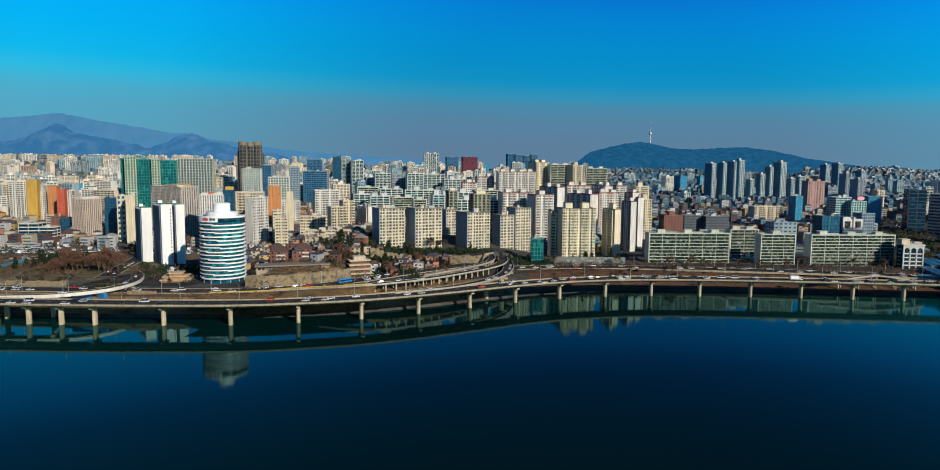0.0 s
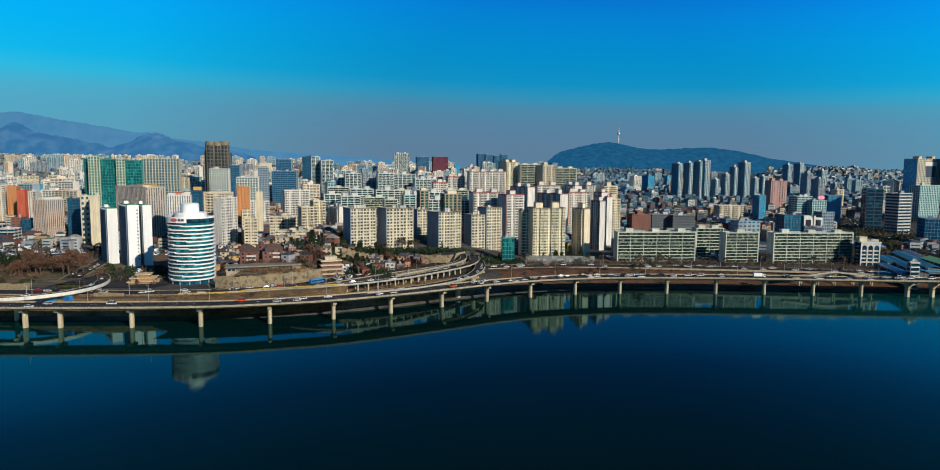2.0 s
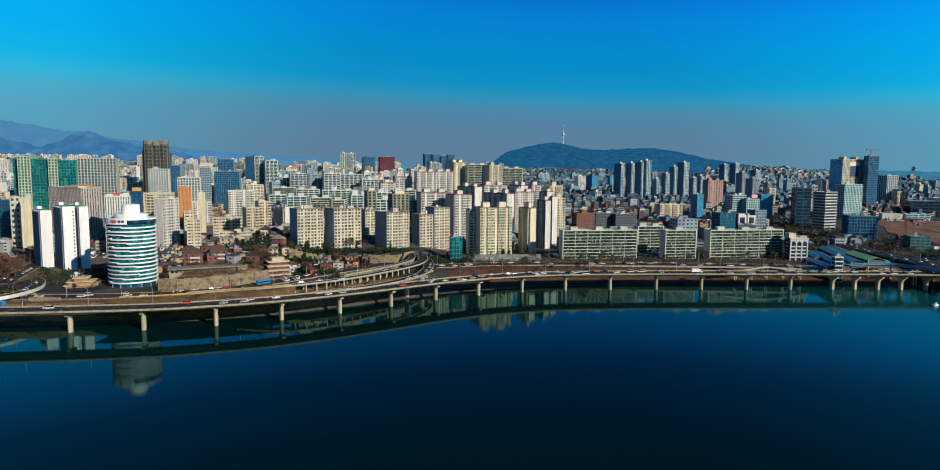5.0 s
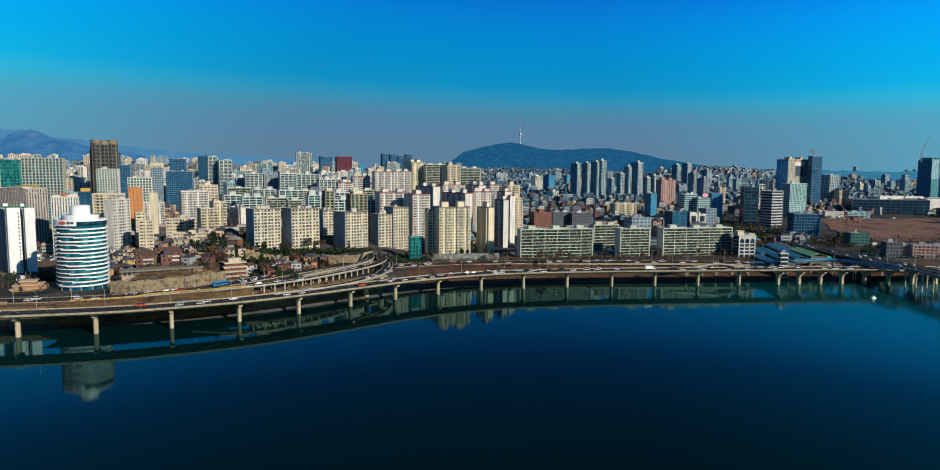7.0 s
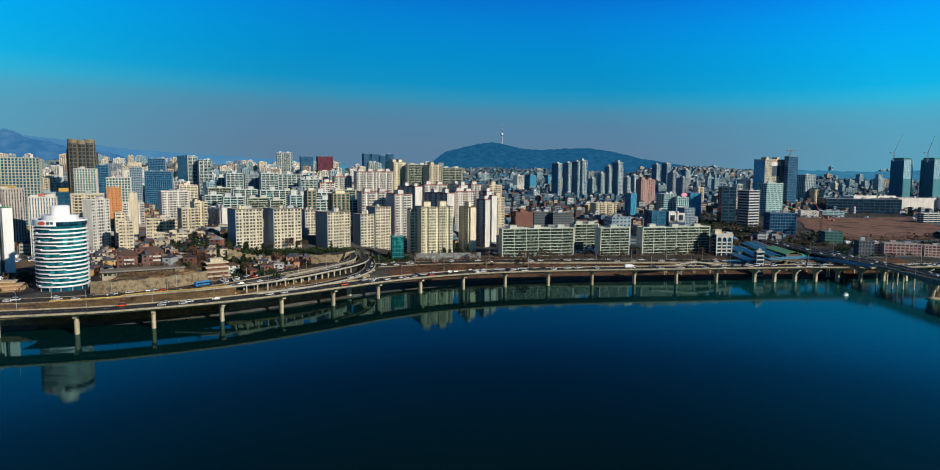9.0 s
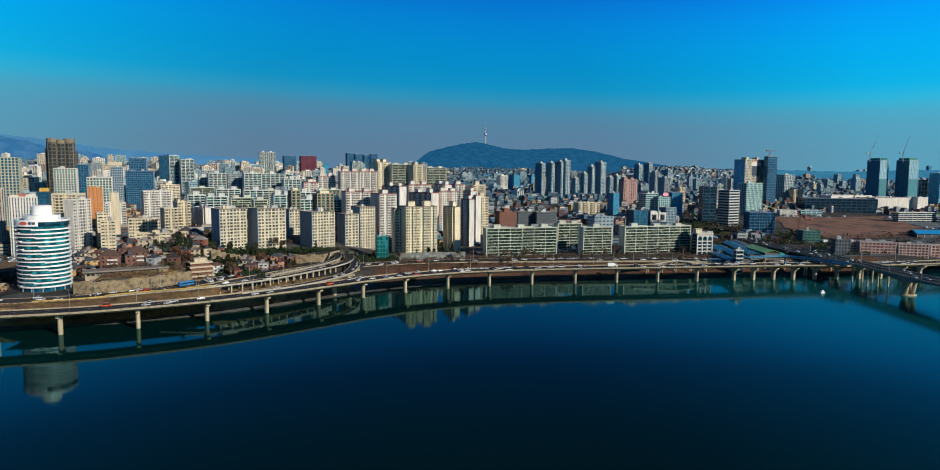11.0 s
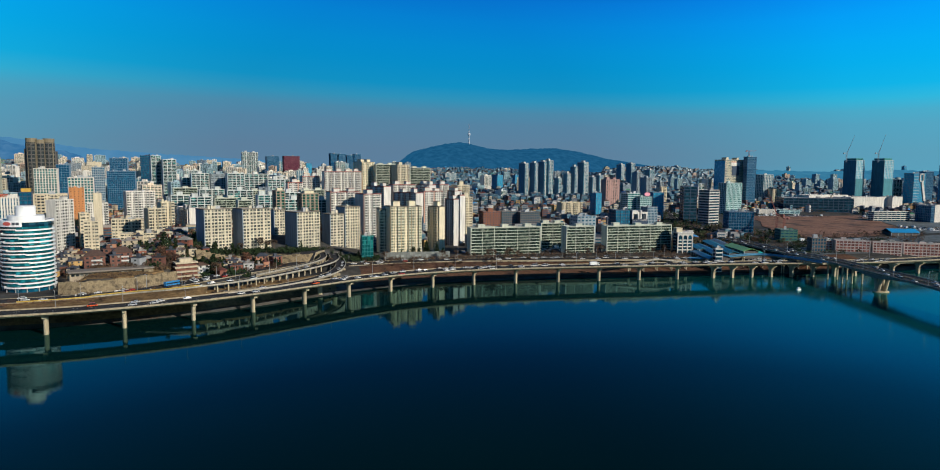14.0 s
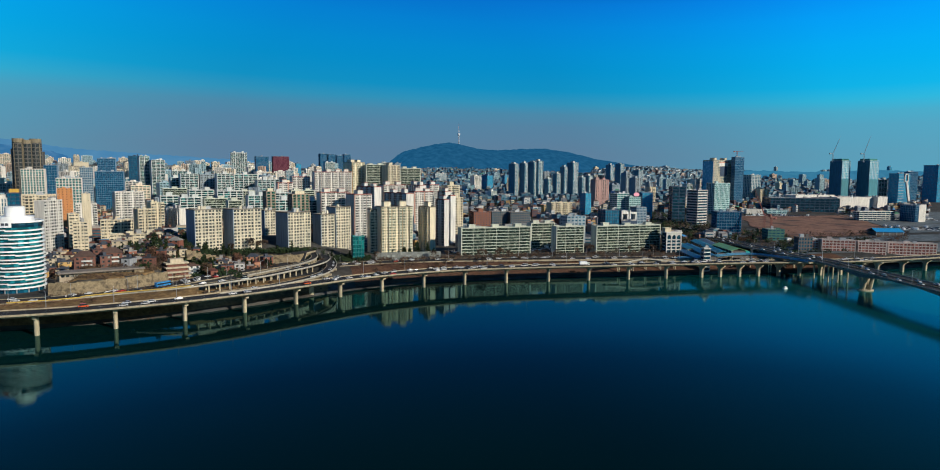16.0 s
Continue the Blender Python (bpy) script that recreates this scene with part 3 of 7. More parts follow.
        bx += [(x0 - 0.02, -1.14, k * fh, x1 + 0.02, 0.08, k * fh + fh * 0.40, 0) for k in range(n)]
        if y < 1100:
            child("balcony_bay", boxes_mesh("balcony_bay", bx, [wm, glazing]), root, None, "projecting glazed balcony bay")
        else:
            far_bx += bx
    if far_bx:
        child("balcony_front", boxes_mesh("balcony_front", far_bx, [wm, glazing]), root)["kind"] = "stuff"
    for x0, x1 in accents:
        child("painted_stripe", boxes_mesh("painted_stripe", [(x0, -0.12, 0, x1, 0.2, h - 0.3, 0)], [wall("wall_stripe_" + ACCENT[style][0], ACCENT[style][1])]), root, None, ACCENT[style][0] + " painted stripe")
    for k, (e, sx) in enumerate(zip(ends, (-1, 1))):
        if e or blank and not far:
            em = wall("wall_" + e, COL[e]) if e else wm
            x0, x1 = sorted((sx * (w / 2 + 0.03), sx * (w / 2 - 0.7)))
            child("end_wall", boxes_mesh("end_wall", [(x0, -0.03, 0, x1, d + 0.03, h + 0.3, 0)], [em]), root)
    rm = ROOF
    if style == "blue_roof":
        rm = wall("roof_blue", COL["sky"], 0.5, 0.15)
    edge = wall("roof_edge_red", (0.28, 0.06, 0.05)) if style == "apt_red" else wall("roof_edge_taupe", (0.20, 0.17, 0.13)) if style in ("apt_beige", "apt_gold") else wm
    rim = 0.9
    child("roof", boxes_mesh("roof", [(-w / 2 + 0.3, 0.3, h - 0.1, w / 2 - 0.3, d - 0.3, h + 0.25, 0)], [rm]), root)
    child("parapet", boxes_mesh("parapet", [(-w / 2 - 0.1, -0.1, h, w / 2 + 0.1, 0.3, h + rim, 0), (-w / 2 - 0.1, d - 0.3, h, w / 2 + 0.1, d + 0.1, h + rim, 0),
                                            (-w / 2 - 0.1, 0.3, h, -w / 2 + 0.3, d - 0.3, h + rim, 0), (w / 2 - 0.3, 0.3, h, w / 2 + 0.1, d - 0.3, h + rim, 0)], [edge]), root)
    rnd = random.Random(int(abs(x) * 31 + abs(y) * 17))
    if style == "tower_teal":
        # a dark sheet paints the flank's shade; dust netting covers the lower storeys
        net = [wall("flank_shade_blue", (0.030, 0.17, 0.25))]
        child("netting_sheet", boxes_mesh("netting_sheet", [(-w / 2 - 0.5, 0.2, 0, -w / 2 - 0.2, d - 0.2, h - 0.4, 0)], net), root, None, "dark blue sheet painting the flank shade")
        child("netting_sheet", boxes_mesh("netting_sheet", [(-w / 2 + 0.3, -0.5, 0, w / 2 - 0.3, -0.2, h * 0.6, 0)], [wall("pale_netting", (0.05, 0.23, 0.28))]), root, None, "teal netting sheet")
        child("netting_crown", boxes_mesh("netting_crown", [(-w * 0.42, d * 0.1, h, w * 0.42, d * 0.9, h + 5, 0)], [wall("teal_netting", (0.03, 0.24, 0.22))]), root, None, "teal netting round the top storeys")
    for i in range(huts):
        hx = (i + 0.5) / huts * w - w / 2
        hw, hh = min(6.5, w / (huts + 1)), rnd.uniform(2.4, 3.2) if style == "slab_green" else rnd.uniform(3.6, 5.5)
        child("lift_hut", boxes_mesh("lift_hut", [(hx - hw / 2, d * 0.3, h, hx + hw / 2, d * 0.75, h + hh, 0), (hx - hw / 2 - 0.3, d * 0.3 - 0.3, h + hh, hx + hw / 2 + 0.3, d * 0.75 + 0.3, h + hh + 0.4, 1)], [wm, edge]), root)
    if not huts:
        for i in range(2 + int(w > 20)):
            ux, uy, uw = rnd.uniform(-w * 0.35, w * 0.25), rnd.uniform(d * 0.2, d * 0.6), rnd.uniform(1.5, min(6, w * 0.3))
            child("rooftop_unit", boxes_mesh("rooftop_unit", [(ux, uy, h + 0.2, ux + uw, uy + uw * 0.7, h + rnd.uniform(1.8, 4.0), 0)], [rnd.choice((ROOF, wm, STEEL))]), root)
    for cc, u0, u1, hh, clab in crown:
        child("rooftop_plant", boxes_mesh("rooftop_plant", [(u0 * w, d * 0.12, h + 0.2, u1 * w, d * 0.55, h + hh, 0)], [wall("wall_" + cc, COL[cc])]), root, None, clab)
    if portal:
        child("portal", boxes_mesh("portal", [(-w * 0.17, -0.25, h - 34, w * 0.17, 0.3, h - 13, 0)], [wall("wall_navy", COL["navy"])]), root, None, "dark portal cut between the shafts")
        child("sign_panel", boxes_mesh("sign_panel", [(-w * 0.22, -0.5, h - 12.5, w * 0.22, 0.2, h - 5, 0), (-w * 0.22, -0.52, h - 5.0, w * 0.22, 0.2, h - 3.5, 1)], [wall("wall_white", COL["white"]), wall("wall_redpaint", COL["redpaint"])]), root, None, "white rooftop sign panel with a red edge")
        child("side_glazing", boxes_mesh("side_glazing", [(-w / 2 - 0.3, 0.5, 0, -w / 2 - 0.04, d - 0.5, h - 2, 0)], [G_BLUE]), root)
    if swoosh:
        # a white frame that stands open at the top and steps down along one edge
        wf = [wall("wall_white", COL["white"])]
        a, b = w / 2 - 17, w / 2 - 6
        child("frame_loop", boxes_mesh("frame_loop", [(a, -1.6, h - 15, a + 1.8, 0.6, h, 0), (b - 1.8, -1.6, h - 15, b, 0.6, h, 0), (a, -1.6, h - 1.8, b, 0.6, h, 0), (a, -1.6, h - 16.8, b, 0.6, h - 15, 0)], wf), root, None, "white open frame")
        for i in range(10):
            child("frame_step", boxes_mesh("frame_step", [(b - 6 + i * 0.9, -1.6, h - 20.6 - i * 4.2, b - 1 + i * 0.95, 0.6, h - 16.6 - i * 4.2, 0)], wf), root, None, "white stepped frame")
        for i in range(int(h // 6)):
            child("floor_line", boxes_mesh("floor_line", [(-w / 2 - 0.1, -0.5, 5 + i * 6, a, 0.3, 5.5 + i * 6, 0)], wf), root)
    return root



# offices and flats behind the west ramp
building(-618.8, 906.8, 21.0, 14, 68.3, 10, "apt_white", "white apartment slab beside a yellow one")
building(-595.7, 901.1, 12.3, 14, 70.2, 10, "blank_yellow", "apartment slab with a yellow painted wall")
building(-588.5, 911.0, 11.7, 14, 63.6, 10, "apt_white", "white apartment slab between painted ones")
building(-565.1, 895.9, 10.9, 14, 62.6, 10, "blank_orange", "apartment slab with an orange painted wall")
building(-532.1, 860.7, 8.4, 14, 59.1, 10, "blank_red", "apartment slab with a brick red painted wall")
building(-526.3, 871.1, 12.7, 14, 57.3, 10, "apt_white", "white apartment tower beside a red one")
building(-415.4, 727.9, 21.2, 19.3, 53.9, 68.3, "office_tan", "tan ribbed concrete office block with a white top band", crown=(('white', -0.5, 0.5, 3.0, 'white rooftop band'),))
building(-399.7, 736.5, 14.1, 24, 54.6, 12, "glass_navy", "dark blue glass office block")
building(-364.7, 691.8, 8.3, 18, 59.3, 25, "office_check", "brown and white banded office tower")
building(-342.2, 666.8, 8.6, 20, 59.9, 25, "blank_tan", "tan office slab with a blank end wall")
building(-463.1, 691.7, 19.4, 20, 29.1, 10, "parking", "grey banded low office building")
building(-437.1, 681.2, 13.6, 16, 26.4, 10, "parking", "low white banded building beside the park")
building(-468.4, 745.9, 9.9, 16, 32.7, 10, "brick", "dark red brick building by offices")
building(-453.1, 741.1, 13.0, 16, 31.1, 10, "glass_navy", "low dark glass building")
building(-437.0, 835.6, 4.8, 20, 99.5, 14, "glass_teal", "teal glass tower wing")
building(-422.5, 826.6, 12.9, 24, 101.6, 14, "grid_lime", "pale green gridded tower with teal glass")
building(-408.6, 832.2, 17.9, 24, 98.8, 14, "glass_teal", "teal curtain wall tower")
building(-392.2, 829.2, 9.6, 24, 99.0, 14, "grid_lime", "pale green gridded tower bay")
building(-379.3, 834.3, 18.8, 24, 97.6, 14, "glass_teal", "teal glass tower with white frame")
building(-353.6, 855.0, 41.7, 26, 100.2, 14, "grid_tan", "olive gridded office tower with dark blue glass")
building(-300.3, 708.1, 20.6, 62.7, 68.4, 51.7, "office_brown", "grey brown ribbed office block with a yellow rooftop box", crown=(('cream', -0.45, 0.3, 2.6, 'cream rooftop storey'), ('yellow', 0.0, 0.3, 3.4, 'yellow rooftop box')))
building(-251.0, 642.7, 21.2, 24, 62.8, 15, "office_pale", "pale ribbed office block with red rooftop sign", crown=(('white', -0.45, 0.45, 2.4, 'white rooftop storey'), ('redpaint', -0.15, 0.1, 3.2, 'small red rooftop sign')))
building(-239.3, 656.3, 10.1, 18, 67.0, 15, "glass_navy", "navy glass block with yellow rooftop plant", crown=(('yellow', -0.3, 0.45, 4.0, 'yellow rooftop plant'),))
building(-233.3, 694.2, 32.8, 22, 63.4, 15, "plain_cream", "cream apartment block with flat roof")
building(-206.1, 650.7, 23.0, 9.4, 60.3, 68.2, "apt_white", "white apartment block with blue shaded side")
building(-330.7, 1002.3, 26.9, 22, 87.5, 10, "grid_white", "white and glass office tower")
building(-323.6, 1051.4, 16.4, 22, 93.3, 10, "glass_deep", "blue glass office tower")
building(-260.7, 902.9, 27.5, 22, 76.7, 12, "grid_white", "white gridded office with blue glass")
building(-265.1, 1002.0, 15.7, 26, 89.9, 15, "office_grey", "blue grey office tower")
building(-281.5, 1202.9, 42.4, 30, 83.6, 8, "glass_deep", "blue grey glass office block")
building(-351.9, 1502.3, 33.0, 30, 108.9, 8, "glass_deep", "blue glass box tower")
building(-254.6, 862.0, 15.7, 18, 64.9, 15, "blank_orange", "orange rendered apartment block")
building(-201.9, 741.0, 7.8, 18, 62.6, 15, "blank_tan", "beige apartment block with blank gable")
building(-192.9, 661.5, 8.7, 15, 46.9, 20, "plain_cream", "low cream apartment building")
building(-217.5, 802.7, 21.0, 18, 49.5, 15, "apt_white", "white low apartment block")
building(-299.0, 1502.0, 22.5, 24, 114.7, 10, "glass_navy", "dark glass tower among offices")
building(-262.2, 1402.7, 17.5, 24, 113.2, 18, "apt_pale", "pale grey apartment tower")
building(-234.5, 1383.6, 23.6, 24, 105.6, 18, "apt_pale", "pale grey apartment tower with stepped top")

# apartment estate on the terrace
building(12.0, 672, 18.1, 14, 64.4, 20, "dark_green", "dark green glazed tower with brown piers and a golden roof box", crown=(("gold", -0.3, 0.25, 3.4, "golden rooftop box"),))
building(-17.5, 690, 9.8, 12, 66.9, 20, "dark_green", "dark green glazed tower with brown piers and a golden roof box", crown=(("gold", -0.3, 0.25, 3.4, "golden rooftop box"),))
building(-173.6, 806.2, 30.6, 14, 62.8, 24, "apt_white", "white apartment slab on a slope")
building(-131.4, 652.6, 12.0, 14, 51.6, 26, "apt_cream", "cream stepped apartment block")
building(-123.6, 674.7, 12.5, 14, 56.4, 26, "apt_cream", "tall cream stepped apartment block")
building(-114.6, 704.7, 33.5, 9.3, 49.5, -61.0, "apt_white", "white apartment block with blue shaded side")
# grey left ends paint in the shade of these beige side walls
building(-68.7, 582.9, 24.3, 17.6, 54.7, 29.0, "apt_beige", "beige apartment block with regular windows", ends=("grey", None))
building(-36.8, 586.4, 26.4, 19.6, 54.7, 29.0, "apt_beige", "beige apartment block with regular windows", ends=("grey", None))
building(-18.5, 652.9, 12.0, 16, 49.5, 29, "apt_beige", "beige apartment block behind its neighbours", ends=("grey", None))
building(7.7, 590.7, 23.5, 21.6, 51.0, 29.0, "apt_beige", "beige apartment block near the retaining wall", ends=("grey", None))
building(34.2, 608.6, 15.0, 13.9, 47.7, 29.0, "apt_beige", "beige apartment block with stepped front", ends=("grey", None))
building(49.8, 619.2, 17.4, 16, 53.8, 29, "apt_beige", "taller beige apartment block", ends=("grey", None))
building(77.9, 606.4, 7.8, 12, 51.9, 6, "apt_gold", "golden beige apartment wing beside the block")
building(97.7, 593.6, 30.8, 20, 55.0, 6, "apt_gold", "large golden beige apartment block with rooftop huts", huts=2)
building(128.4, 612.3, 16.8, 7.2, 53.9, -61.0, "apt_gold", "golden beige apartment tower with rooftop hut", huts=1)
building(78.1, 694.0, 21.3, 20, 63.3, 22, "apt_red", "white apartment tower with red roof edge", huts=1)
building(51.4, 724.2, 34.3, 16, 64.5, 14, "apt_red", "white apartment slab with red roof edge", huts=2)
building(123.8, 758.6, 42.6, 11.1, 62.5, -61.0, "apt_red", "white apartment slab with red roof edge", huts=2)
building(153.4, 651.0, 13.6, 7.0, 59.4, -61.0, "apt_red", "white apartment slab with blank white end", huts=1)
building(168.4, 669.9, 4.3, 7.3, 62.6, -61.0, "apt_red", "white blank apartment tower end wall", huts=0)
building(185.1, 691.3, 10.4, 20, 59.2, 14, "apt_cream", "cream apartment tower behind the estate", huts=1)
building(98.3, 836.9, 38.6, 11.0, 68.1, -61.0, "apt_red", "white apartment slab with red roof edge", huts=2)
building(137.8, 843.9, 31.9, 15, 69.9, 14, "apt_red", "white apartment slab with red roof edge", huts=2)
building(168.5, 871.6, 26.5, 12.1, 69.1, -61.0, "apt_red", "white apartment slab with red roof edge", huts=2)
building(167.0, 793.3, 27.3, 15, 62.9, 14, "apt_red", "white apartment slab with red roof edge", huts=2)
building(205.0, 901.8, 15.1, 15, 69.0, 14, "apt_red", "white apartment tower with red roof edge", huts=1)
building(187.8, 786.3, 14.3, 11.3, 63.5, -61.0, "apt_red", "white apartment tower with red roof edge", huts=1)
building(233.7, 902.5, 20.6, 18, 67.6, 14, "apt_cream", "cream apartment tower behind the estate", huts=1)
building(57.6, 1003.2, 30.9, 15, 86.0, 12, "apt_red", "white apartment tower with pink panels", huts=2)
building(86.0, 1012.8, 26.6, 15, 86.2, 12, "apt_red", "white apartment tower with pink panels", huts=2)
building(115.7, 1066.2, 24.8, 24, 101.4, 30, "apt_gold", "cream apartment tower with ornate rooftop", huts=2)
building(143.1, 1052.3, 33.1, 16, 97.7, 8, "slab_green", "pale green apartment slab", huts=2)
building(170.5, 1046.0, 24.0, 24, 97.0, 30, "apt_cream", "cream apartment tower with rounded rooftop", huts=1)
building(201.5, 1062.4, 34.7, 16, 92.5, 8, "slab_green", "pale green apartment slab", huts=2)
building(23.3, 1022.8, 26.5, 15, 78.3, 12, "apt_red", "white apartment tower with red roof edge", huts=2)
building(-0.6, 952.2, 21.1, 15, 70.4, 12, "apt_red", "white apartment tower with red roof edge", huts=1)
building(-139.1, 903.5, 29.2, 14, 63.9, 14, "slab_green", "pale concrete framed apartment slab", huts=1)
building(-105.0, 883.7, 30.4, 14, 62.3, 14, "apt_pale", "pale concrete framed apartment slab", huts=2)
building(-69.0, 863.8, 31.5, 14, 61.7, 14, "apt_pale", "pale concrete framed apartment slab", huts=1)
building(-79.2, 783.0, 24.9, 14, 55.7, 14, "slab_green", "pale concrete framed apartment slab", huts=2)
building(-130.9, 802.4, 20.1, 14, 58.1, 14, "apt_pale", "pale concrete framed apartment slab", huts=1)
building(-105.1, 772.7, 22.3, 14, 57.4, 14, "apt_pale", "pale concrete framed apartment slab", huts=2)
building(-52.6, 903.0, 24.9, 14, 60.5, 14, "slab_green", "pale concrete framed apartment slab", huts=1)
building(-34.4, 802.7, 22.2, 14, 58.1, 14, "apt_pale", "pale concrete framed apartment slab", huts=2)
building(-8.6, 833.2, 26.3, 14, 60.1, 14, "apt_pale", "pale concrete framed apartment slab", huts=1)
building(20.7, 863.7, 30.7, 14, 62.4, 14, "slab_green", "pale concrete framed apartment slab", huts=2)
building(-2.9, 743.3, 27.7, 14, 55.4, 14, "apt_pale", "pale concrete framed apartment slab", huts=1)
building(23.2, 742.2, 18.1, 14, 54.9, 14, "apt_pale", "pale concrete framed apartment slab", huts=2)
building(-56.0, 741.8, 14.9, 14, 55.0, 14, "slab_green", "pale concrete framed apartment slab", huts=1)
building(-172.1, 1152.0, 14.5, 18, 74.4, 16, "apt_pale", "grey apartment slab in the estate", huts=1)
building(-147.6, 1123.6, 26.4, 18, 80.9, 16, "apt_pale", "grey apartment slab in the estate", huts=1)
building(-120.8, 1133.3, 23.7, 18, 80.0, 16, "apt_grey", "grey apartment slab in the estate", huts=1)
building(-91.2, 1103.6, 26.3, 18, 81.5, 16, "apt_pale", "grey apartment slab in the estate", huts=1)
building(-61.5, 1125.2, 37.4, 18, 80.5, 16, "apt_pale", "grey apartment slab in the estate", huts=1)
building(-29.3, 1093.6, 26.5, 18, 72.2, 16, "apt_pale", "grey apartment slab in the estate", huts=1)
building(-1.0, 2304.6, 52.6, 30, 131.3, 10, "glass_red", "dark red glass office tower")
building(-59.4, 2203.5, 40.0, 30, 129.1, 10, "glass_deep", "blue glass office tower")
building(151.7, 2502.2, 25.4, 30, 147.3, 10, "glass_deep", "distant blue glass tower")
building(182.0, 2502.4, 27.7, 30, 145.3, 10, "glass_deep", "distant blue glass tower")
building(222.1, 2602.5, 28.9, 30, 143.1, 10, "glass_deep", "distant blue glass tower")
building(248.9, 2602.3, 26.6, 30, 148.0, 10, "glass_deep", "distant blue glass tower")
building(-140.5, 2404.5, 52.1, 25, 144.9, 10, "apt_pale", "pale distant tower with framed top", huts=2)

# riverside slabs and the streets behind them
building(189.9, 569.9, 71.2, 11, 35.8, 3, "slab_green", "long riverside apartment slab with pale green balconies", huts=3)
building(254.3, 610.7, 26.7, 11, 35.7, 3, "slab_green", "set back apartment slab with balconies", huts=2)
building(263.5, 562.8, 30.4, 11, 36.1, 3, "slab_green", "short riverside apartment slab with balconies", huts=1)
building(324.7, 557.9, 73.3, 11, 36.5, 3, "slab_green", "long riverside apartment slab with glazed balconies", huts=3)
building(240.3, 780.4, 22.9, 20, 37.0, 2, "brick", "red brick market hall with flat roof", huts=1)
building(271.5, 800.4, 24.2, 18, 35.8, 2, "office_dark", "dark low office building")
building(295.8, 790.5, 27.6, 18, 35.3, 2, "office_dark", "dark brown low office building")
building(306.4, 641.0, 23.1, 16, 40.3, 5, "blue_roof", "low hall with a bright blue roof")
building(502.1, 891.0, 22.1, 20, 55.5, 5, "office_teal", "teal banded office block")
building(517.1, 880.9, 21.1, 20, 50.5, 5, "grid_pale", "white gridded office with an oval rooftop sign")
building(446.1, 740.7, 15.6, 16, 43.4, 5, "office_grey", "grey apartment tower behind slabs")
building(352.0, 641.0, 22.0, 16, 46.5, 5, "glass_navy", "dark low block behind the slab")
building(426.1, 951.6, 37.8, 16, 39.4, 5, "plain_cream", "low pale school building")
building(623.4, 1196.7, 31.0, 20, 72.5, 5, "apt_pink", "pink and white apartment tower", huts=2)
building(496.9, 1000.5, 11.4, 20, 52.5, 5, "glass_blue", "blue glass office behind slabs")
# the blue left end colour paints the shade of the towers' unlit side
building(549.7, 1503.3, 13.6, 20.4, 106.5, 29.0, "tower_blue", "slender blue grey apartment tower with a lit end", huts=1, ends=("shadeblue", None))
building(574.5, 1502.9, 11.8, 16.7, 108.0, 29.0, "tower_blue", "slender blue grey apartment tower with a lit end", huts=1, ends=("shadeblue", None))
building(598.7, 1502.8, 11.7, 19.9, 110.9, 28.4, "tower_blue", "slender blue grey apartment tower with a lit end", huts=1, ends=("shadeblue", None))
building(613.3, 1504.1, 17.6, 19.8, 113.7, 28.0, "tower_blue", "slender blue grey apartment tower with a lit end", huts=1, ends=("shadeblue", None))
building(661.2, 1503.4, 15.5, 11.4, 83.1, 26.4, "tower_blue", "slender blue grey apartment tower with a lit end", huts=1, ends=("shadeblue", None))
building(680.2, 1502.5, 11.5, 14.6, 99.4, 25.8, "tower_blue", "slender blue grey apartment tower with a lit end", huts=1, ends=("shadeblue", None))
building(707.4, 1504.0, 19.1, 21.0, 110.3, 25.0, "tower_blue", "slender blue grey apartment tower with a lit end", huts=1, ends=("shadeblue", None))
building(729.8, 1502.7, 13.3, 12.8, 74.2, 24.2, "tower_blue", "slender blue grey apartment tower with a lit end", huts=1, ends=("shadeblue", None))
building(749.3, 1503.0, 15.1, 19.2, 78.4, 23.7, "tower_blue", "slender blue grey apartment tower with a lit end", huts=1, ends=("shadeblue", None))
building(637.1, 1502.7, 11.7, 13.1, 70.8, 27.2, "tower_blue", "slender blue grey apartment tower with a lit end", huts=1, ends=("shadeblue", None))
building(1075.0, 2003.2, 17.3, 20.9, 111.0, 21.9, "tower_blue", "slender grey apartment tower with a lit end", huts=1, ends=("shadeblue", None))
building(1058.0, 1903.4, 18.7, 21.7, 113.6, 21.1, "tower_blue", "slender grey apartment tower with a lit end", huts=1, ends=("shadeblue", None))
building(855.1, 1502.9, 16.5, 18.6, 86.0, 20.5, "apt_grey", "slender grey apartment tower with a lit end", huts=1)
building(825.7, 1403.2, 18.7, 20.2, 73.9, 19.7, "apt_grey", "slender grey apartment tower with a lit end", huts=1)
building(1126.3, 1903.9, 23.0, 21.4, 93.7, 19.6, "tower_blue", "slender grey apartment tower with a lit end", huts=1, ends=("shadeblue", None))
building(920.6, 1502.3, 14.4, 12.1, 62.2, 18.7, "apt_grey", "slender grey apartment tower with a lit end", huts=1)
building(1927.4, 3004.3, 28.4, 36.0, 115.8, 17.5, "tower_blue", "slender grey apartment tower with a lit end", huts=1, ends=("shadeblue", None))

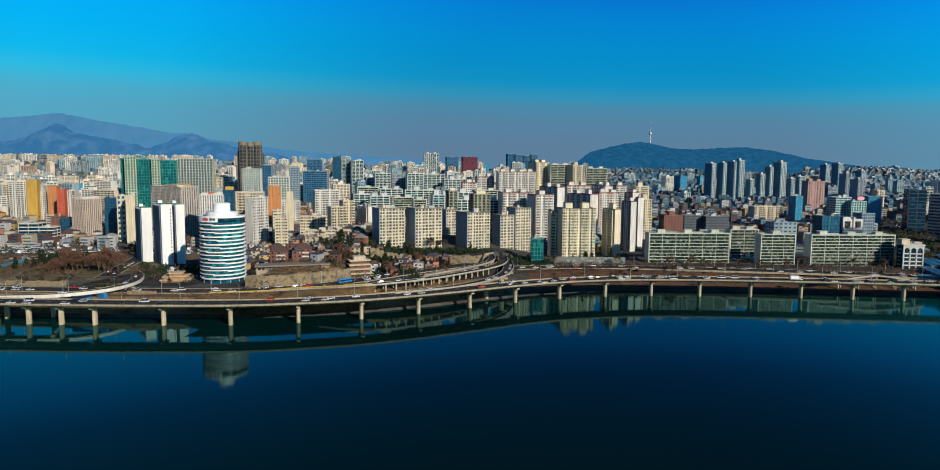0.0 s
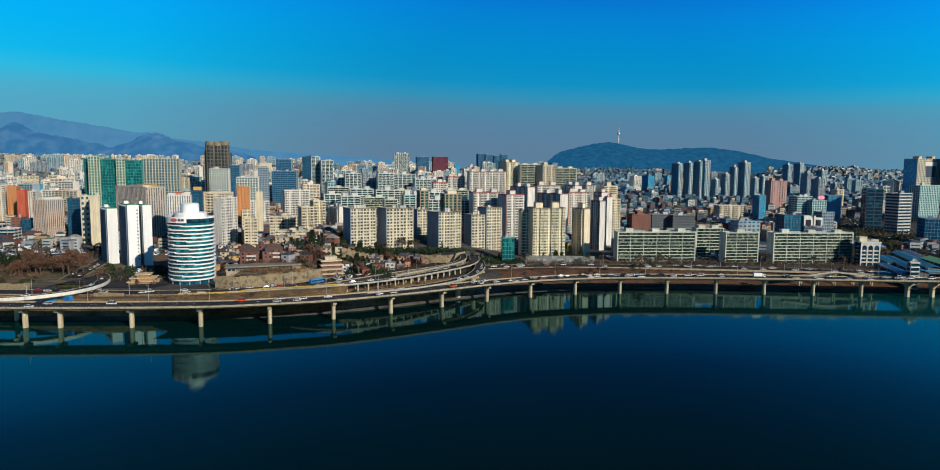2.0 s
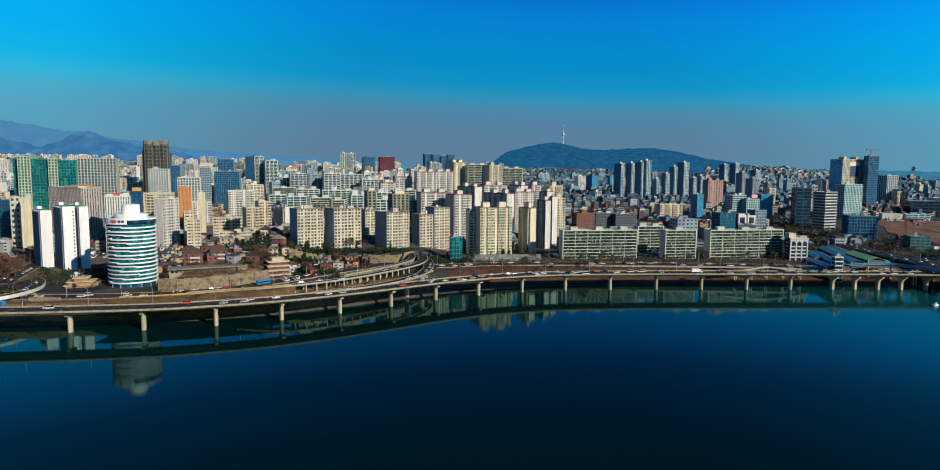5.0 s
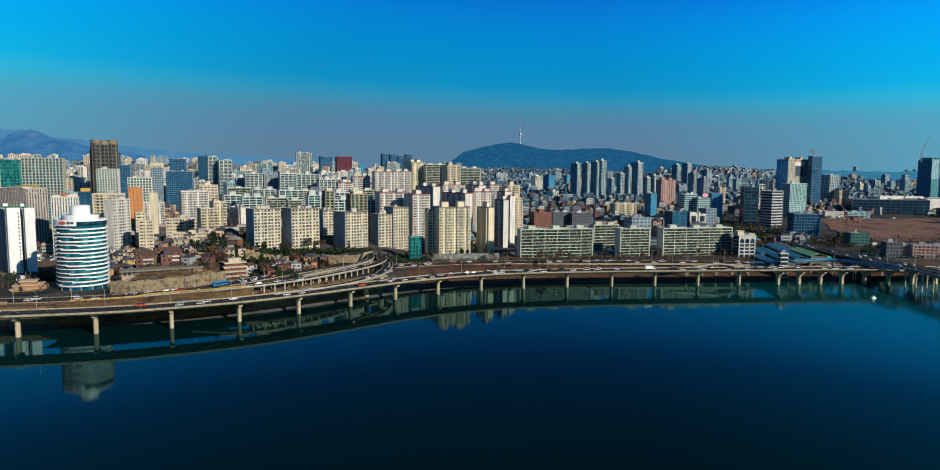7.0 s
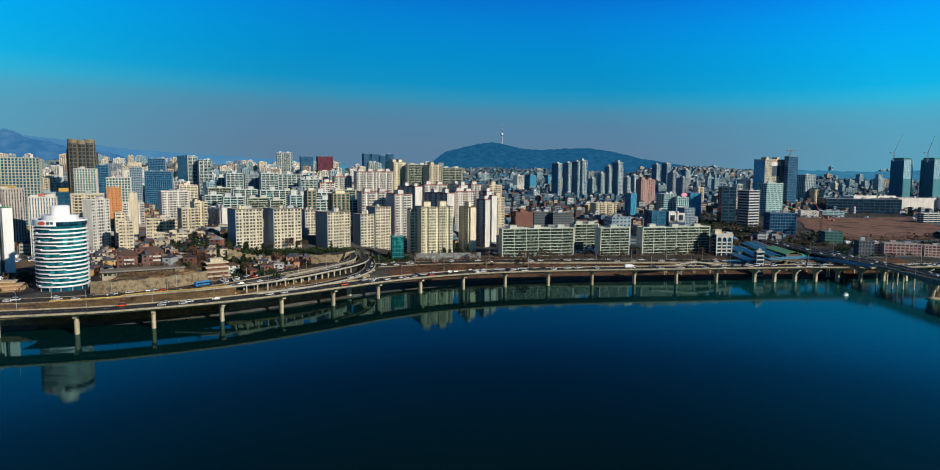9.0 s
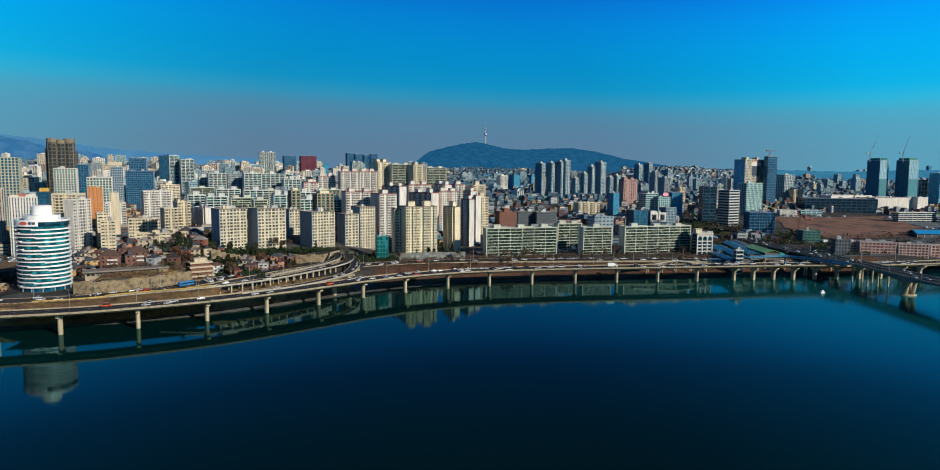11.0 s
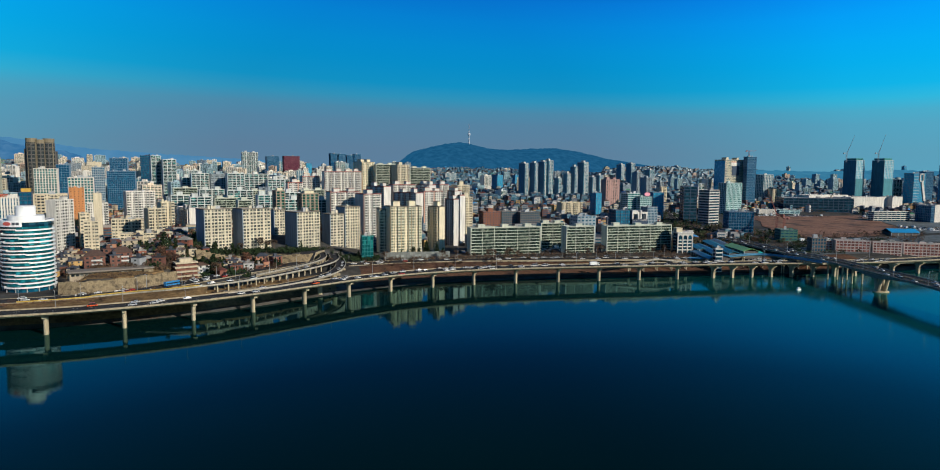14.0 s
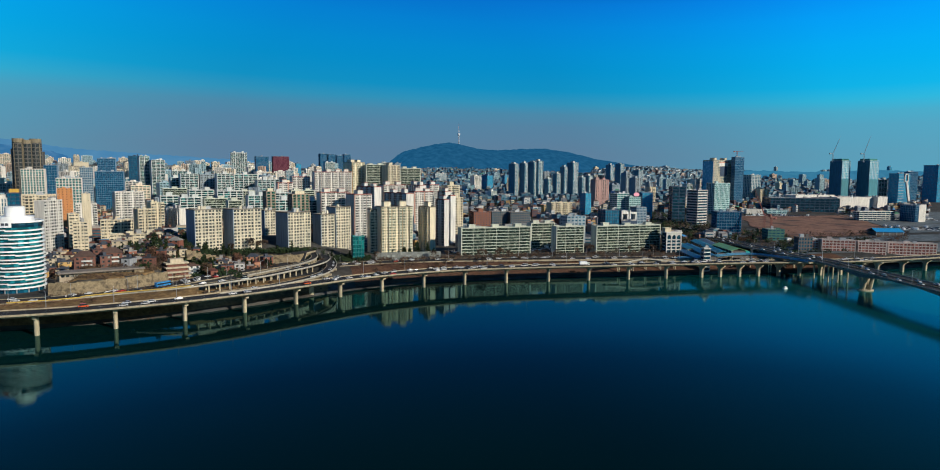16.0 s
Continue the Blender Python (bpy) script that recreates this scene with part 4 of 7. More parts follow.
# towers and blocks near the bridge head
building(581.9, 802.7, 21.6, 19.6, 63.4, 14.5, "striped", "dark office tower with white balcony stripes")
building(578.7, 857.4, 20.2, 20, 67.0, -15, "hall_dark", "dark blue glass office tower")
building(548.7, 897.8, 16.9, 20, 56.4, -15, "glass_blue", "blue glass office tower behind trees")
building(711.0, 1150.0, 15.0, 12, 58.5, 10, "apt_cream", "cream low tower near the station")
building(885.0, 1252.0, 13.5, 14, 73.0, 10, "apt_white", "white slender tower behind offices")
building(867.5, 1253.0, 17.0, 14, 62.5, 10, "apt_pale", "pale tower wing behind offices")
building(754.0, 1100.0, 16.0, 12, 42.7, 10, "apt_red", "salmon apartment block behind offices")
building(919.1, 1301.9, 22.0, 20, 71.5, 10, "apt_cream", "cream slender tower behind offices")
building(933.3, 1227.6, 65.1, 29.2, 115.5, 13.5, "grid_cream", "cream tower with a portal cut in its top", huts=2, portal=True)
building(963.5, 1212.9, 28.1, 11.1, 122.3, 11.9, "glass_deep", "blue glass tower under construction with netting")
building(735.6, 964.5, 39.3, 18.0, 70.3, 13.3, "grid_pale", "white framed glass tower with dark side")
building(537.4, 683.6, 30.7, 26, 39.9, -20, "glass_deep", "low blue glass podium building")
building(1082.0, 1303.0, 32.2, 24.1, 83.2, 10.6, "tower_blue", "grey blue apartment tower near the station")
building(1085.9, 1278.1, 22.0, 20, 50.0, -10, "apt_cream", "cream apartment block near the station")
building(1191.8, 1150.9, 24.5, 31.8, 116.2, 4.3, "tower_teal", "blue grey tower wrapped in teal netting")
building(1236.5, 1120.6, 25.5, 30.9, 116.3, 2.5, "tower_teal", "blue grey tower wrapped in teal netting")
building(1292.9, 1147.0, 17.8, 24, 74.9, -20, "apt_pale", "pale concrete tower core with netting")
building(1300.6, 1101.3, 31.8, 25.1, 88.9, 0.0, "glass_blue", "curved blue glass tower with white frame", swoosh=True)
building(1414.5, 1175.2, 21.3, 18.5, 93.1, -5, "glass_deep", "blue glass tower among offices")
building(1567.0, 1219.7, 50.1, 39.4, 109.7, 0, "glass_blue", "tall blue glass tower near the river")
building(938.4, 991.5, 122.0, 60, 41.7, -25, "hall_dark", "long dark blue station hall")
building(978.0, 1031.8, 52.7, 30, 46.2, 4, "plain_white", "white hall roof block with vents")
building(1035.5, 1041.5, 41.9, 30, 45.6, 4, "plain_white", "white plant block on the station roof")
building(1071.5, 1003.5, 101.0, 50, 42.5, 4, "plain_white", "white windowless mall building")
building(911.4, 809.8, 66.0, 12.3, 28.5, -4, "parking", "white parking deck with open storeys")
building(1127.1, 995.9, 25.4, 30, 43.5, 4, "plain_white", "white stair tower of the mall")
building(973.0, 783.0, 14.9, 25.8, 40.1, 4, "plain_white", "white riverside block with a blank wall")
building(961.3, 782.2, 8.0, 25.8, 38.6, 4, "glass_deep", "dark blue glazed office beside a white block")
building(551.3, 616.3, 18.9, 20, 23.0, -20, "site_green", "unfinished block in green netting")
building(522.4, 529.1, 10.8, 10, 20.5, -29, "brick_pink", "pink brick block of flats")
building(538.1, 512.1, 31.5, 11, 21.6, -29, "brick_pink", "pink brick terrace of flats")
building(565.1, 497.0, 25.9, 11, 20.9, -29, "brick_pink", "pink brick terrace of flats")
building(604.6, 485.9, 43.8, 11, 19.6, -29, "brick_pink", "pink brick terrace of flats")
building(504.6, 520.4, 13.9, 12, 24.0, -20, "office_dark", "dark low blocks beside the bridge head")
building(357.6, 477.0, 6.6, 6, 21.8, -6, "parking", "small white framed riverside stair tower with open storeys")
building(853.1, 964.9, 34.8, 14, 22.0, -22, "canopy", "long pale teal canopy roof beside the field")
building(800.1, 957.5, 28.2, 16, 24.1, -22, "plain_white", "low white shed beside the field")

# long cream houses on the hill
building(-127.8, 593.6, 41.2, 12, 33.5, 10, "plain_cream", "long cream low apartment house on the slope")
building(-163.4, 692.6, 29.4, 12, 38.9, 10, "plain_cream", "low cream house row on the slope")
building(-177.7, 621.5, 11.9, 12, 42.2, 15, "plain_cream", "low cream apartment house above the road")


# ---- the round tower ----
def arc_band(r0, r1, z0, z1, a0, a1, seg):
    bm = bmesh.new()
    rings = []
    for i in range(seg + 1):
        a = a0 + (a1 - a0) * i / seg
        ca, sa = math.cos(a), math.sin(a)
        rings.append([bm.verts.new((r * ca, r * sa, z)) for r, z in ((r0, z0), (r1, z0), (r1, z1), (r0, z1))])
    for p, q in zip(rings, rings[1:]):
        for k in range(4):
            bm.faces.new((p[k], p[(k + 1) % 4], q[(k + 1) % 4], q[k]))
    if abs(a1 - a0) < 6.28:
        bm.faces.new(rings[0][::-1])
        bm.faces.new(rings[-1])
    bmesh.ops.remove_doubles(bm, verts=bm.verts, dist=0.001)
    bmesh.ops.recalc_face_normals(bm, faces=bm.faces)
    return bm


def drum(r, z0, z1, seg=48, r2=None):
    bm = bmesh.new()
    bmesh.ops.create_cone(bm, cap_ends=True, segments=seg, radius1=r, radius2=r if r2 is None else r2, depth=z1 - z0, matrix=Matrix.Translation((0, 0, (z0 + z1) / 2)))
    return bm


def round_tower(x, y, top):
    z0 = float(ground(x, y)) - 0.3
    h = top - z0
    R = 15.3
    white = wall("tower_white_panel", (0.82, 0.825, 0.82), 0.45, 0.15)
    root = thing("round_tower", pose(x, y, z0), "round white office tower with teal glass bands and rooftop drum", "office tower")
    part("glazing", drum(R - 0.9, 3.0, h, 64), glass("round_tower_glass", (0.0, 0.060, 0.085), (0.03, 0.30, 0.36), 0.55, (2.6, 2.6, 3.4), 0.08), root)
    part("ground_floor", drum(R - 1.6, -0.2, 3.4, 48), G_NAVY, root, "dark glazed ground floor")
    n = 15
    fh = (h - 4.9) / n
    rnd = random.Random(4)
    for i in range(n):
        zb = 3.4 + i * fh
        cut = radians(-132 + (i * 37) % 80)
        part("band", arc_band(R - 1.0, R + 0.1, zb + fh * 0.10, zb + fh * 0.36, radians(-200), cut, 26), white, root)
        part("band", arc_band(R - 1.0, R + 0.35, zb - fh * 0.14, zb + fh * 0.20, cut, radians(160), 26), white, root)
        # black strips paint the thin shadow lines between bands and glass
        part("recess", arc_band(R - 0.95, R - 0.35, zb + fh * 0.36, zb + fh * 0.52, radians(-200), cut, 20), TYRE, root, "black strip painting a shadow line")
        part("recess", arc_band(R - 0.95, R - 0.35, zb + fh * 0.20, zb + fh * 0.34, cut + radians(8), cut + radians(52), 12), TYRE, root, "black strip painting a shadow line")
    part("crown_band", arc_band(R - 1.0, R + 0.3, h - 1.8, h + 2.2, radians(-200), radians(-80), 30), white, root, "white crown panel with a sign")
    part("crown_glazing", arc_band(R - 0.9, R - 0.1, h - 1.8, h + 0.9, radians(-80), radians(160), 40), G_DARK, root, "dark curved crown glazing")
    part("crown_rim", arc_band(R - 0.9, R + 0.3, h + 0.9, h + 2.0, radians(-80), radians(160), 40), white, root)
    part("roof", drum(R - 0.8, h - 0.2, h + 0.6, 48), ROOF, root)
    part("penthouse", drum(10.5, h + 0.6, h + 4.6, 40), white, root)
    part("roof_drum", drum(5.7, h + 4.6, h + 10.2, 40), white, root, "white cylindrical rooftop drum")
    part("drum_cap", drum(5.9, h + 10.2, h + 10.9, 40, 5.0), white, root)
    # sign: an oval mark with two bars
    a = radians(-112)
    m = pose(math.cos(a) * (R + 0.34), math.sin(a) * (R + 0.34), h + 0.2, 90, 0, -112 + 90)
    bm = bmesh.new()
    bmesh.ops.create_cone(bm, cap_ends=True, segments=24, radius1=1.0, radius2=1.0, depth=0.16)
    bmesh.ops.scale(bm, vec=(2.6, 1.2, 1), verts=bm.verts)
    sign = part("sign_oval", bm, plain("sign_red", (0.55, 0.10, 0.08)), root, "red oval sign")
    sign.matrix_basis = m
    for k in (0, 1):
        a2 = radians(-97 + 8 * k)
        bar = child("sign_bar", boxes_mesh("sign_bar", [(-0.9, -0.8, -0.1, 0.9, 0.8, 0.1, 0)], [plain("sign_dark", (0.05, 0.06, 0.08))]), root,
                    pose(math.cos(a2) * (R + 0.36), math.sin(a2) * (R + 0.36), h + 0.2, 90, 0, -7 + 8 * k))
    for k in range(14):
        a = k * math.tau / 14
        bm = bmesh.new()
        cone(bm, (math.cos(a) * (R - 0.6), math.sin(a) * (R - 0.6), 0), (math.cos(a) * (R - 0.6), math.sin(a) * (R - 0.6), 3.2), 0.35, 0.35, 10)
        part("column", bm, STEEL, root)


round_tower(-174.3, 464, 54.5)


# ---- the white twin slabs with green roofs ----
def wing_block(x, y, w, d, top, turn, label):
    """A slab whose blank white gable faces the river and whose long sides carry the windows."""
    z0 = float(ground(x, y)) - 0.4
    h = top - z0
    white = wall("gable_white", (0.72, 0.725, 0.72), 0.6, 0.12)
    grey = wall("wall_grey", COL["grey"])
    root = thing("apartment_block", pose(x, y, z0, 0, 0, turn), label, "building", "white twin slabs")
    child("glazing", boxes_mesh("glazing", [(-w / 2 + 0.5, 0.4, 0, w / 2 - 0.5, d - 0.4, h - 0.2, 0)], [glass("shaded_windows", (0.003, 0.012, 0.03), (0.03, 0.05, 0.08), 0.3, (1.7, 1.7, 2.8), 0.6)]), root)
    n = round(h / 2.8)
    me = boxes_mesh("spandrel", [(-w / 2 + 0.1, 0.3, 0, w / 2 - 0.1, d - 0.3, h / n * 0.4, 0)], [grey])
    for i in range(n):
        child("spandrel", me, root, pose(0, 0, i * h / n))
    for i in range(1, 9):
        child("fin", boxes_mesh("fin", [(-w / 2 - 0.6, i * d / 9 - 0.2, 0, w / 2 + 0.6, i * d / 9 + 0.2, h, 0)], [grey]), root)
    child("gable", boxes_mesh("gable", [(-w / 2 - 0.1, -0.1, 0, w / 2 + 0.1, 0.5, h + 0.05, 0)], [white]), root, None, "blank white gable wall")
    child("gable", boxes_mesh("gable", [(-w / 2 - 0.1, d - 0.5, 0, w / 2 + 0.1, d + 0.1, h + 0.6, 0)], [white]), root)
    if w > 8:
        for i in range(2, n - 1):
            child("window", boxes_mesh("window", [(w * 0.30, -0.16, 0.0, w * 0.30 + 0.9, 0.0, 1.1, 0)], [G_APT]), root, pose(0, 0, i * h / n + 0.9))
    child("roof", boxes_mesh("roof", [(-w / 2 + 0.2, 0.5, h - 0.1, w / 2 - 0.2, d - 0.5, h + 0.4, 0)], [ROOF_GREEN]), root, None, "green coated roof")
    child("stair_head", boxes_mesh("stair_head", [(-w * 0.3, d * 0.6, h + 0.4, w * 0.1, d * 0.75, h + 2.6, 0)], [white]), root)
    return root


wing_block(-269.3, 550.1, 7.6, 30, 55.9, 36, "white gabled apartment slab with a green roof, set back")
wing_block(-243.5, 530.4, 8.2, 32, 60.0, 36, "white gabled apartment slab with a green roof beside the ramp")
wing_block(-235.6, 537.0, 6.4, 28, 59.6, 36, "white gabled apartment slab partly in the round tower's shade")


# ---- roads on stilts ----
def viaduct(name, label, L, width, depth, piers, pier_kind, pale=False, conc=None, group="viaducts", far=None):
    """A deck along L with parapets, girder, markings and its own row of piers at the given distances along the way."""
    root = thing(name, pose(0, 0, 0), label, "viaduct", group)
    hw = width / 2
    far = far or hw
    conc = conc or (PALE_CONC if pale else CONCRETE)
    part("deck", ribbon(L, rect(-hw + 0.02, far - 0.02, -0.28, 0.0)), ASPHALT, root, "asphalt deck")
    part("girder", ribbon(L, [(-hw * 0.5, -depth), (far * 0.5, -depth), (far * 0.62, -0.284), (-hw * 0.62, -0.284)]), CONCRETE, root)
    for sgn in (-1, 1):
        o = sorted((far, far - 0.4) if sgn > 0 else (-hw, 0.4 - hw))
        if pale and sgn > 0:
            part("kerb", ribbon(L, rect(o[0], o[1], -0.6, 0.25)), CONCRETE, root, "low concrete kerb")
        else:
            part("parapet", ribbon(L, rect(o[0], o[1], -1.3 if conc is LOOP_CONC else -0.3, 0.75)), conc, root, "weathered concrete parapet")
    S = np.concatenate([[0], np.cumsum(np.linalg.norm(np.diff(L[:, :2], axis=0), axis=1))])
    N = normals(L)
    lanes = int(width // 5)
    bx = bmesh.new()
    for k in range(1, lanes):
        o = -hw + (hw + far) * k / lanes
        s = 2.0
        while s < S[-1] - 4:
            p = [np.interp(s, S, L[:, j]) for j in range(3)]
            q = [np.interp(s + 3.5, S, L[:, j]) for j in range(3)]
            n = [np.interp(s, S, N[:, j]) for j in range(2)]
            vs = [bx.verts.new((c[0] + n[0] * (o + e), c[1] + n[1] * (o + e), c[2] + 0.012)) for c, e in ((p, -0.1), (q, -0.1), (q, 0.1), (p, 0.1))]
            bx.faces.new(vs)
            s += 9.0
    part("lane_marking", bx, MARK, root)["kind"] = "stuff"
    for s in piers:
        p = [float(np.interp(s, S, L[:, j])) for j in range(3)]
        n = [float(np.interp(s, S, N[:, j])) for j in range(2)]
        base = min(float(ground(p[0], p[1])), p[2] - depth - 1) - 0.5
        ang = math.degrees(math.atan2(n[1], n[0]))
        H = p[2] - depth - base
        bm = bmesh.new()
        if pier_kind == "wide":
            bmesh.ops.create_cone(bm, cap_ends=True, segments=16, radius1=1.25, radius2=1.25, depth=H - 1.4, matrix=Matrix.Translation((0, 0, (H - 1.4) / 2)) @ Matrix.Diagonal((1.5, 1, 1, 1)))
            bbox(bm, -4.2, -1.1, H - 1.5, 4.2, 1.1, H)
        elif pier_kind == "arch":
            bbox(bm, -1.0, -0.9, 0, 1.0, 0.9, H)
            for k in range(6):
                u = k / 5
                bbox(bm, -1.0 - 3.6 * u * u - 0.3, -0.88, H - 3.8 + 3.2 * u, 1.0 + 3.6 * u * u + 0.3, 0.88, H - 3.0 + 3.0 * u)
        elif pier_kind == "slim":
            cone(bm, (-hw * 0.72, 0, 0), (-hw * 0.72, 0, H + depth - 0.6), 0.5, 0.5, 10)
            far_bm = bmesh.new()
            cone(far_bm, (hw * 0.6, 0, 0), (hw * 0.6, 0, H + depth - 0.6), 0.5, 0.5, 10)
            part("pier", far_bm, PIER_MAT, root).matrix_basis = pose(p[0], p[1], base, 0, 0, ang)
        else:
            for e in (-hw * 0.45, hw * 0.45):
                cone(bm, (e, 0, 0), (e, 0, H), 0.5, 0.5, 10)
            bbox(bm, -hw * 0.7, -0.6, H - 0.8, hw * 0.7, 0.6, H)
        pr = part("pier", bm, PIER_MAT, root, "round headed concrete pier" if pier_kind == "wide" else "")
        pr.matrix_basis = pose(p[0], p[1], base, 0, 0, ang)
    return L, S, N


def along(L, x):
    S = np.concatenate([[0], np.cumsum(np.linalg.norm(np.diff(L[:, :2], axis=0), axis=1))])
    return float(np.interp(x, L[:, 0], S))


pier_x = [-480, -440, -400, -365, -330, -300, -271, -252, -233, -213.7, -174.6, -137, -100, -65, -32, 0, 31, 63, 97, 131, 166, 202, 237, 272, 306, 339, 356.6, 374.6, 392, 410.4, 430, 450, 470, 490, 510, 540, 570, 600, 640, 680]
main_road = viaduct("riverside_viaduct", "long concrete riverside expressway viaduct on round piers over the water", MAIN, 19.5, 2.0, [along(MAIN, x) for x in pier_x[:25]], "wide", far=6.3)
east_piers = thing("pier_row", pose(0, 0, 0), "row of curved concrete piers under the viaduct near the bridge", "pier row", "viaducts")
for px in pier_x[25:]:
    py = float(shore(px))
    bm = bmesh.new()
    bbox(bm, -0.9, -1.6, -4, 0.9, 1.6, 9.6)
    for k in range(7):
        u = k / 6
        bbox(bm, -0.86, -1.6 - 4.5 * u * u, 5.4 + 4.4 * u, 0.86, 1.6 + 4.5 * u * u, 6.2 + 4.3 * u)
    part("pier", bm, PIER_MAT, east_piers).matrix_basis = pose(px, py, 0)

LOOP = curve_points([(-330, 379, 12.5), (-285, 386, 13.2), (-252, 389, 13.6), (-236, 396, 14), (-226, 410, 14), (-225, 435, 13.5), (-235, 464, 12.5), (-253, 495, 10.5), (-276, 524, 9), (-315, 560, 8.4)], 5.0)
loop_road = viaduct("loop_ramp", "curved ramp with a pale concrete parapet", LOOP, 8.0, 2.2, range(30, 190, 26), "wide", True, LOOP_CONC)
RAMP_A = curve_points([(-128, 425, 10.9), (-104, 427, 12.2), (-80, 425, 13.8), (-55, 431, 15.0), (-29, 451, 15.0), (-5, 478, 15.0), (17, 508, 15.0), (27, 538, 15.0), (28, 574, 15.2)], 5.0)
ramp_a = viaduct("flyover_ramp", "concrete flyover ramp on a row of slim columns", RAMP_A, 8.0, 1.1, range(66, 175, 7), "slim", True)
RAMP_B = curve_points([(-48, 407, 13.05), (-20, 423, 13.3), (2.6, 441, 13.8), (20, 466, 14.2), (28.5, 496, 14.4), (31, 530, 14.4), (28.5, 556, 14.5), (20, 574, 14.6)], 5.0)
ramp_b = viaduct("flyover_ramp", "outer curved flyover ramp with a bright parapet", RAMP_B, 8.0, 1.6, (75, 100, 125, 150), "wide", True)


RAMP_C = curve_points([(-34, 462, 15.2), (-11, 484, 16.2), (9.5, 513, 16.6), (18, 540, 16.6), (18, 573, 16.6)], 5.0)
ramp_c = viaduct("flyover_ramp", "upper flyover ramp stepped above its neighbour", RAMP_C, 5.5, 1.3, range(12, 118, 15), "twin", True)
ARCH = curve_points([(262, 488, 8.8), (279, 489, 10.6), (292, 490, 12.3), (303, 491, 13.0), (313, 490, 12.2), (324, 489, 10.6), (338, 488, 8.8)], 4.0)
arch_ramp = viaduct("turning_ramp", "short humped ramp with a pale parapet behind the viaduct", ARCH, 6.0, 1.2, range(14, 72, 14), "twin", True)


def street(name, label, pts, width, lift=0.0):
    L = curve_points([(x, y, 0) for x, y in pts], 5.0)
    L[:, 2] = np.maximum(ground(L[:, 0], L[:, 1]), ground(*(L[:, :2] + normals(L) * width / 2).T)) + 0.35 + lift
    root = thing(name, pose(0, 0, 0), label, "road", "streets", "structure")
    part("carriageway", ribbon(L, rect(-width / 2, width / 2, -1.6, 0.0)), ASPHALT, root)
    for sgn in (-1, 1):
        o = sorted((sgn * width / 2, sgn * (width / 2 + 0.5)))
        part("kerb", ribbon(L, rect(o[0], o[1], -1.2, 0.3)), CONCRETE, root)
    S = np.concatenate([[0], np.cumsum(np.linalg.norm(np.diff(L[:, :2], axis=0), axis=1))])
    return L, S, normals(L)


road_low = street("road_shore", "asphalt riverside road below the stone wall", [(-520, 458), (-420, 432), (-330, 424), (-249, 421), (-188, 419), (-146, 423), (-112, 436), (-92, 452), (-65, 482), (-40, 510), (-6, 545), (14, 575)], 15)
road_east = street("road_east", "wide asphalt road before the riverside flats", [(36, 531), (75, 538), (108, 540), (160, 537), (201, 531), (290, 517), (355, 503), (420, 488), (520, 474), (700, 476)], 17)
road_up = street("road_bridge_head", "asphalt approach road to the bridge", [(548, 805), (590, 900), (640, 1000), (690, 1100)], 16)
road_w2 = street("road_park", "wide asphalt road beyond the park", [(-640, 520), (-520, 530), (-430, 545), (-365, 580), (-325, 640)], 14)
road_w = street("road_west", "city street between office blocks", [(-262, 470), (-285, 560), (-315, 680), (-335, 800)], 12)


# ---- the great bridge ----
BR = curve_points([(150, -680, 15.5), (260, -240, 15.5), (340, 55, 15.5), (398, 268, 15.5), (425, 372, 15.5), (441, 440, 15.3), (450, 500, 14.8), (465, 570, 14.2), (484, 640, 13.6), (512, 716, 12.8), (550, 810, 11.9)], 6.0)
bridge = thing("river_bridge", pose(0, 0, 0), "long concrete girder bridge on V shaped piers over the river", "bridge")
hw = 10.0
part("deck", ribbon(BR, rect(-hw, hw, -0.6, 0.0)), ASPHALT, bridge, "asphalt bridge deck")
SB = np.concatenate([[0], np.cumsum(np.linalg.norm(np.diff(BR[:, :2], axis=0), axis=1))])
NB = normals(BR)
vpiers = [s for s in np.arange(float(np.interp(372, BR[:, 1], SB)) % 100, float(np.interp(380, BR[:, 1], SB)), 100.0)]
bm = bmesh.new()
rings = []
for p, n, s in zip(BR, NB, SB):
    near = min(abs(s - v) for v in vpiers)
    dep = 1.6 + 3.2 * max(0, 1 - near / 48) ** 1.6
    rings.append([bm.verts.new((p[0] + n[0] * o, p[1] + n[1] * o, p[2] + hgt)) for o, hgt in ((-6.5, -dep), (6.5, -dep), (8.5, -0.604), (-8.5, -0.604))])
for a_, b_ in zip(rings, rings[1:]):
    for k in range(4):
        bm.faces.new((a_[k], a_[(k + 1) % 4], b_[(k + 1) % 4], b_[k]))
bmesh.ops.recalc_face_normals(bm, faces=bm.faces)
part("girder", bm, wall("bridge_concrete", (0.22, 0.24, 0.25)), bridge, "haunched concrete girder")
for sgn in (-1, 1):
    o = sorted((sgn * hw, sgn * (hw - 0.25)))
    part("parapet", ribbon(BR, rect(o[0], o[1], -1.0, 0.7)), PALE_CONC, bridge)
part("median", ribbon(BR, rect(-0.2, 0.2, 0.004, 0.7)), CONCRETE, bridge)
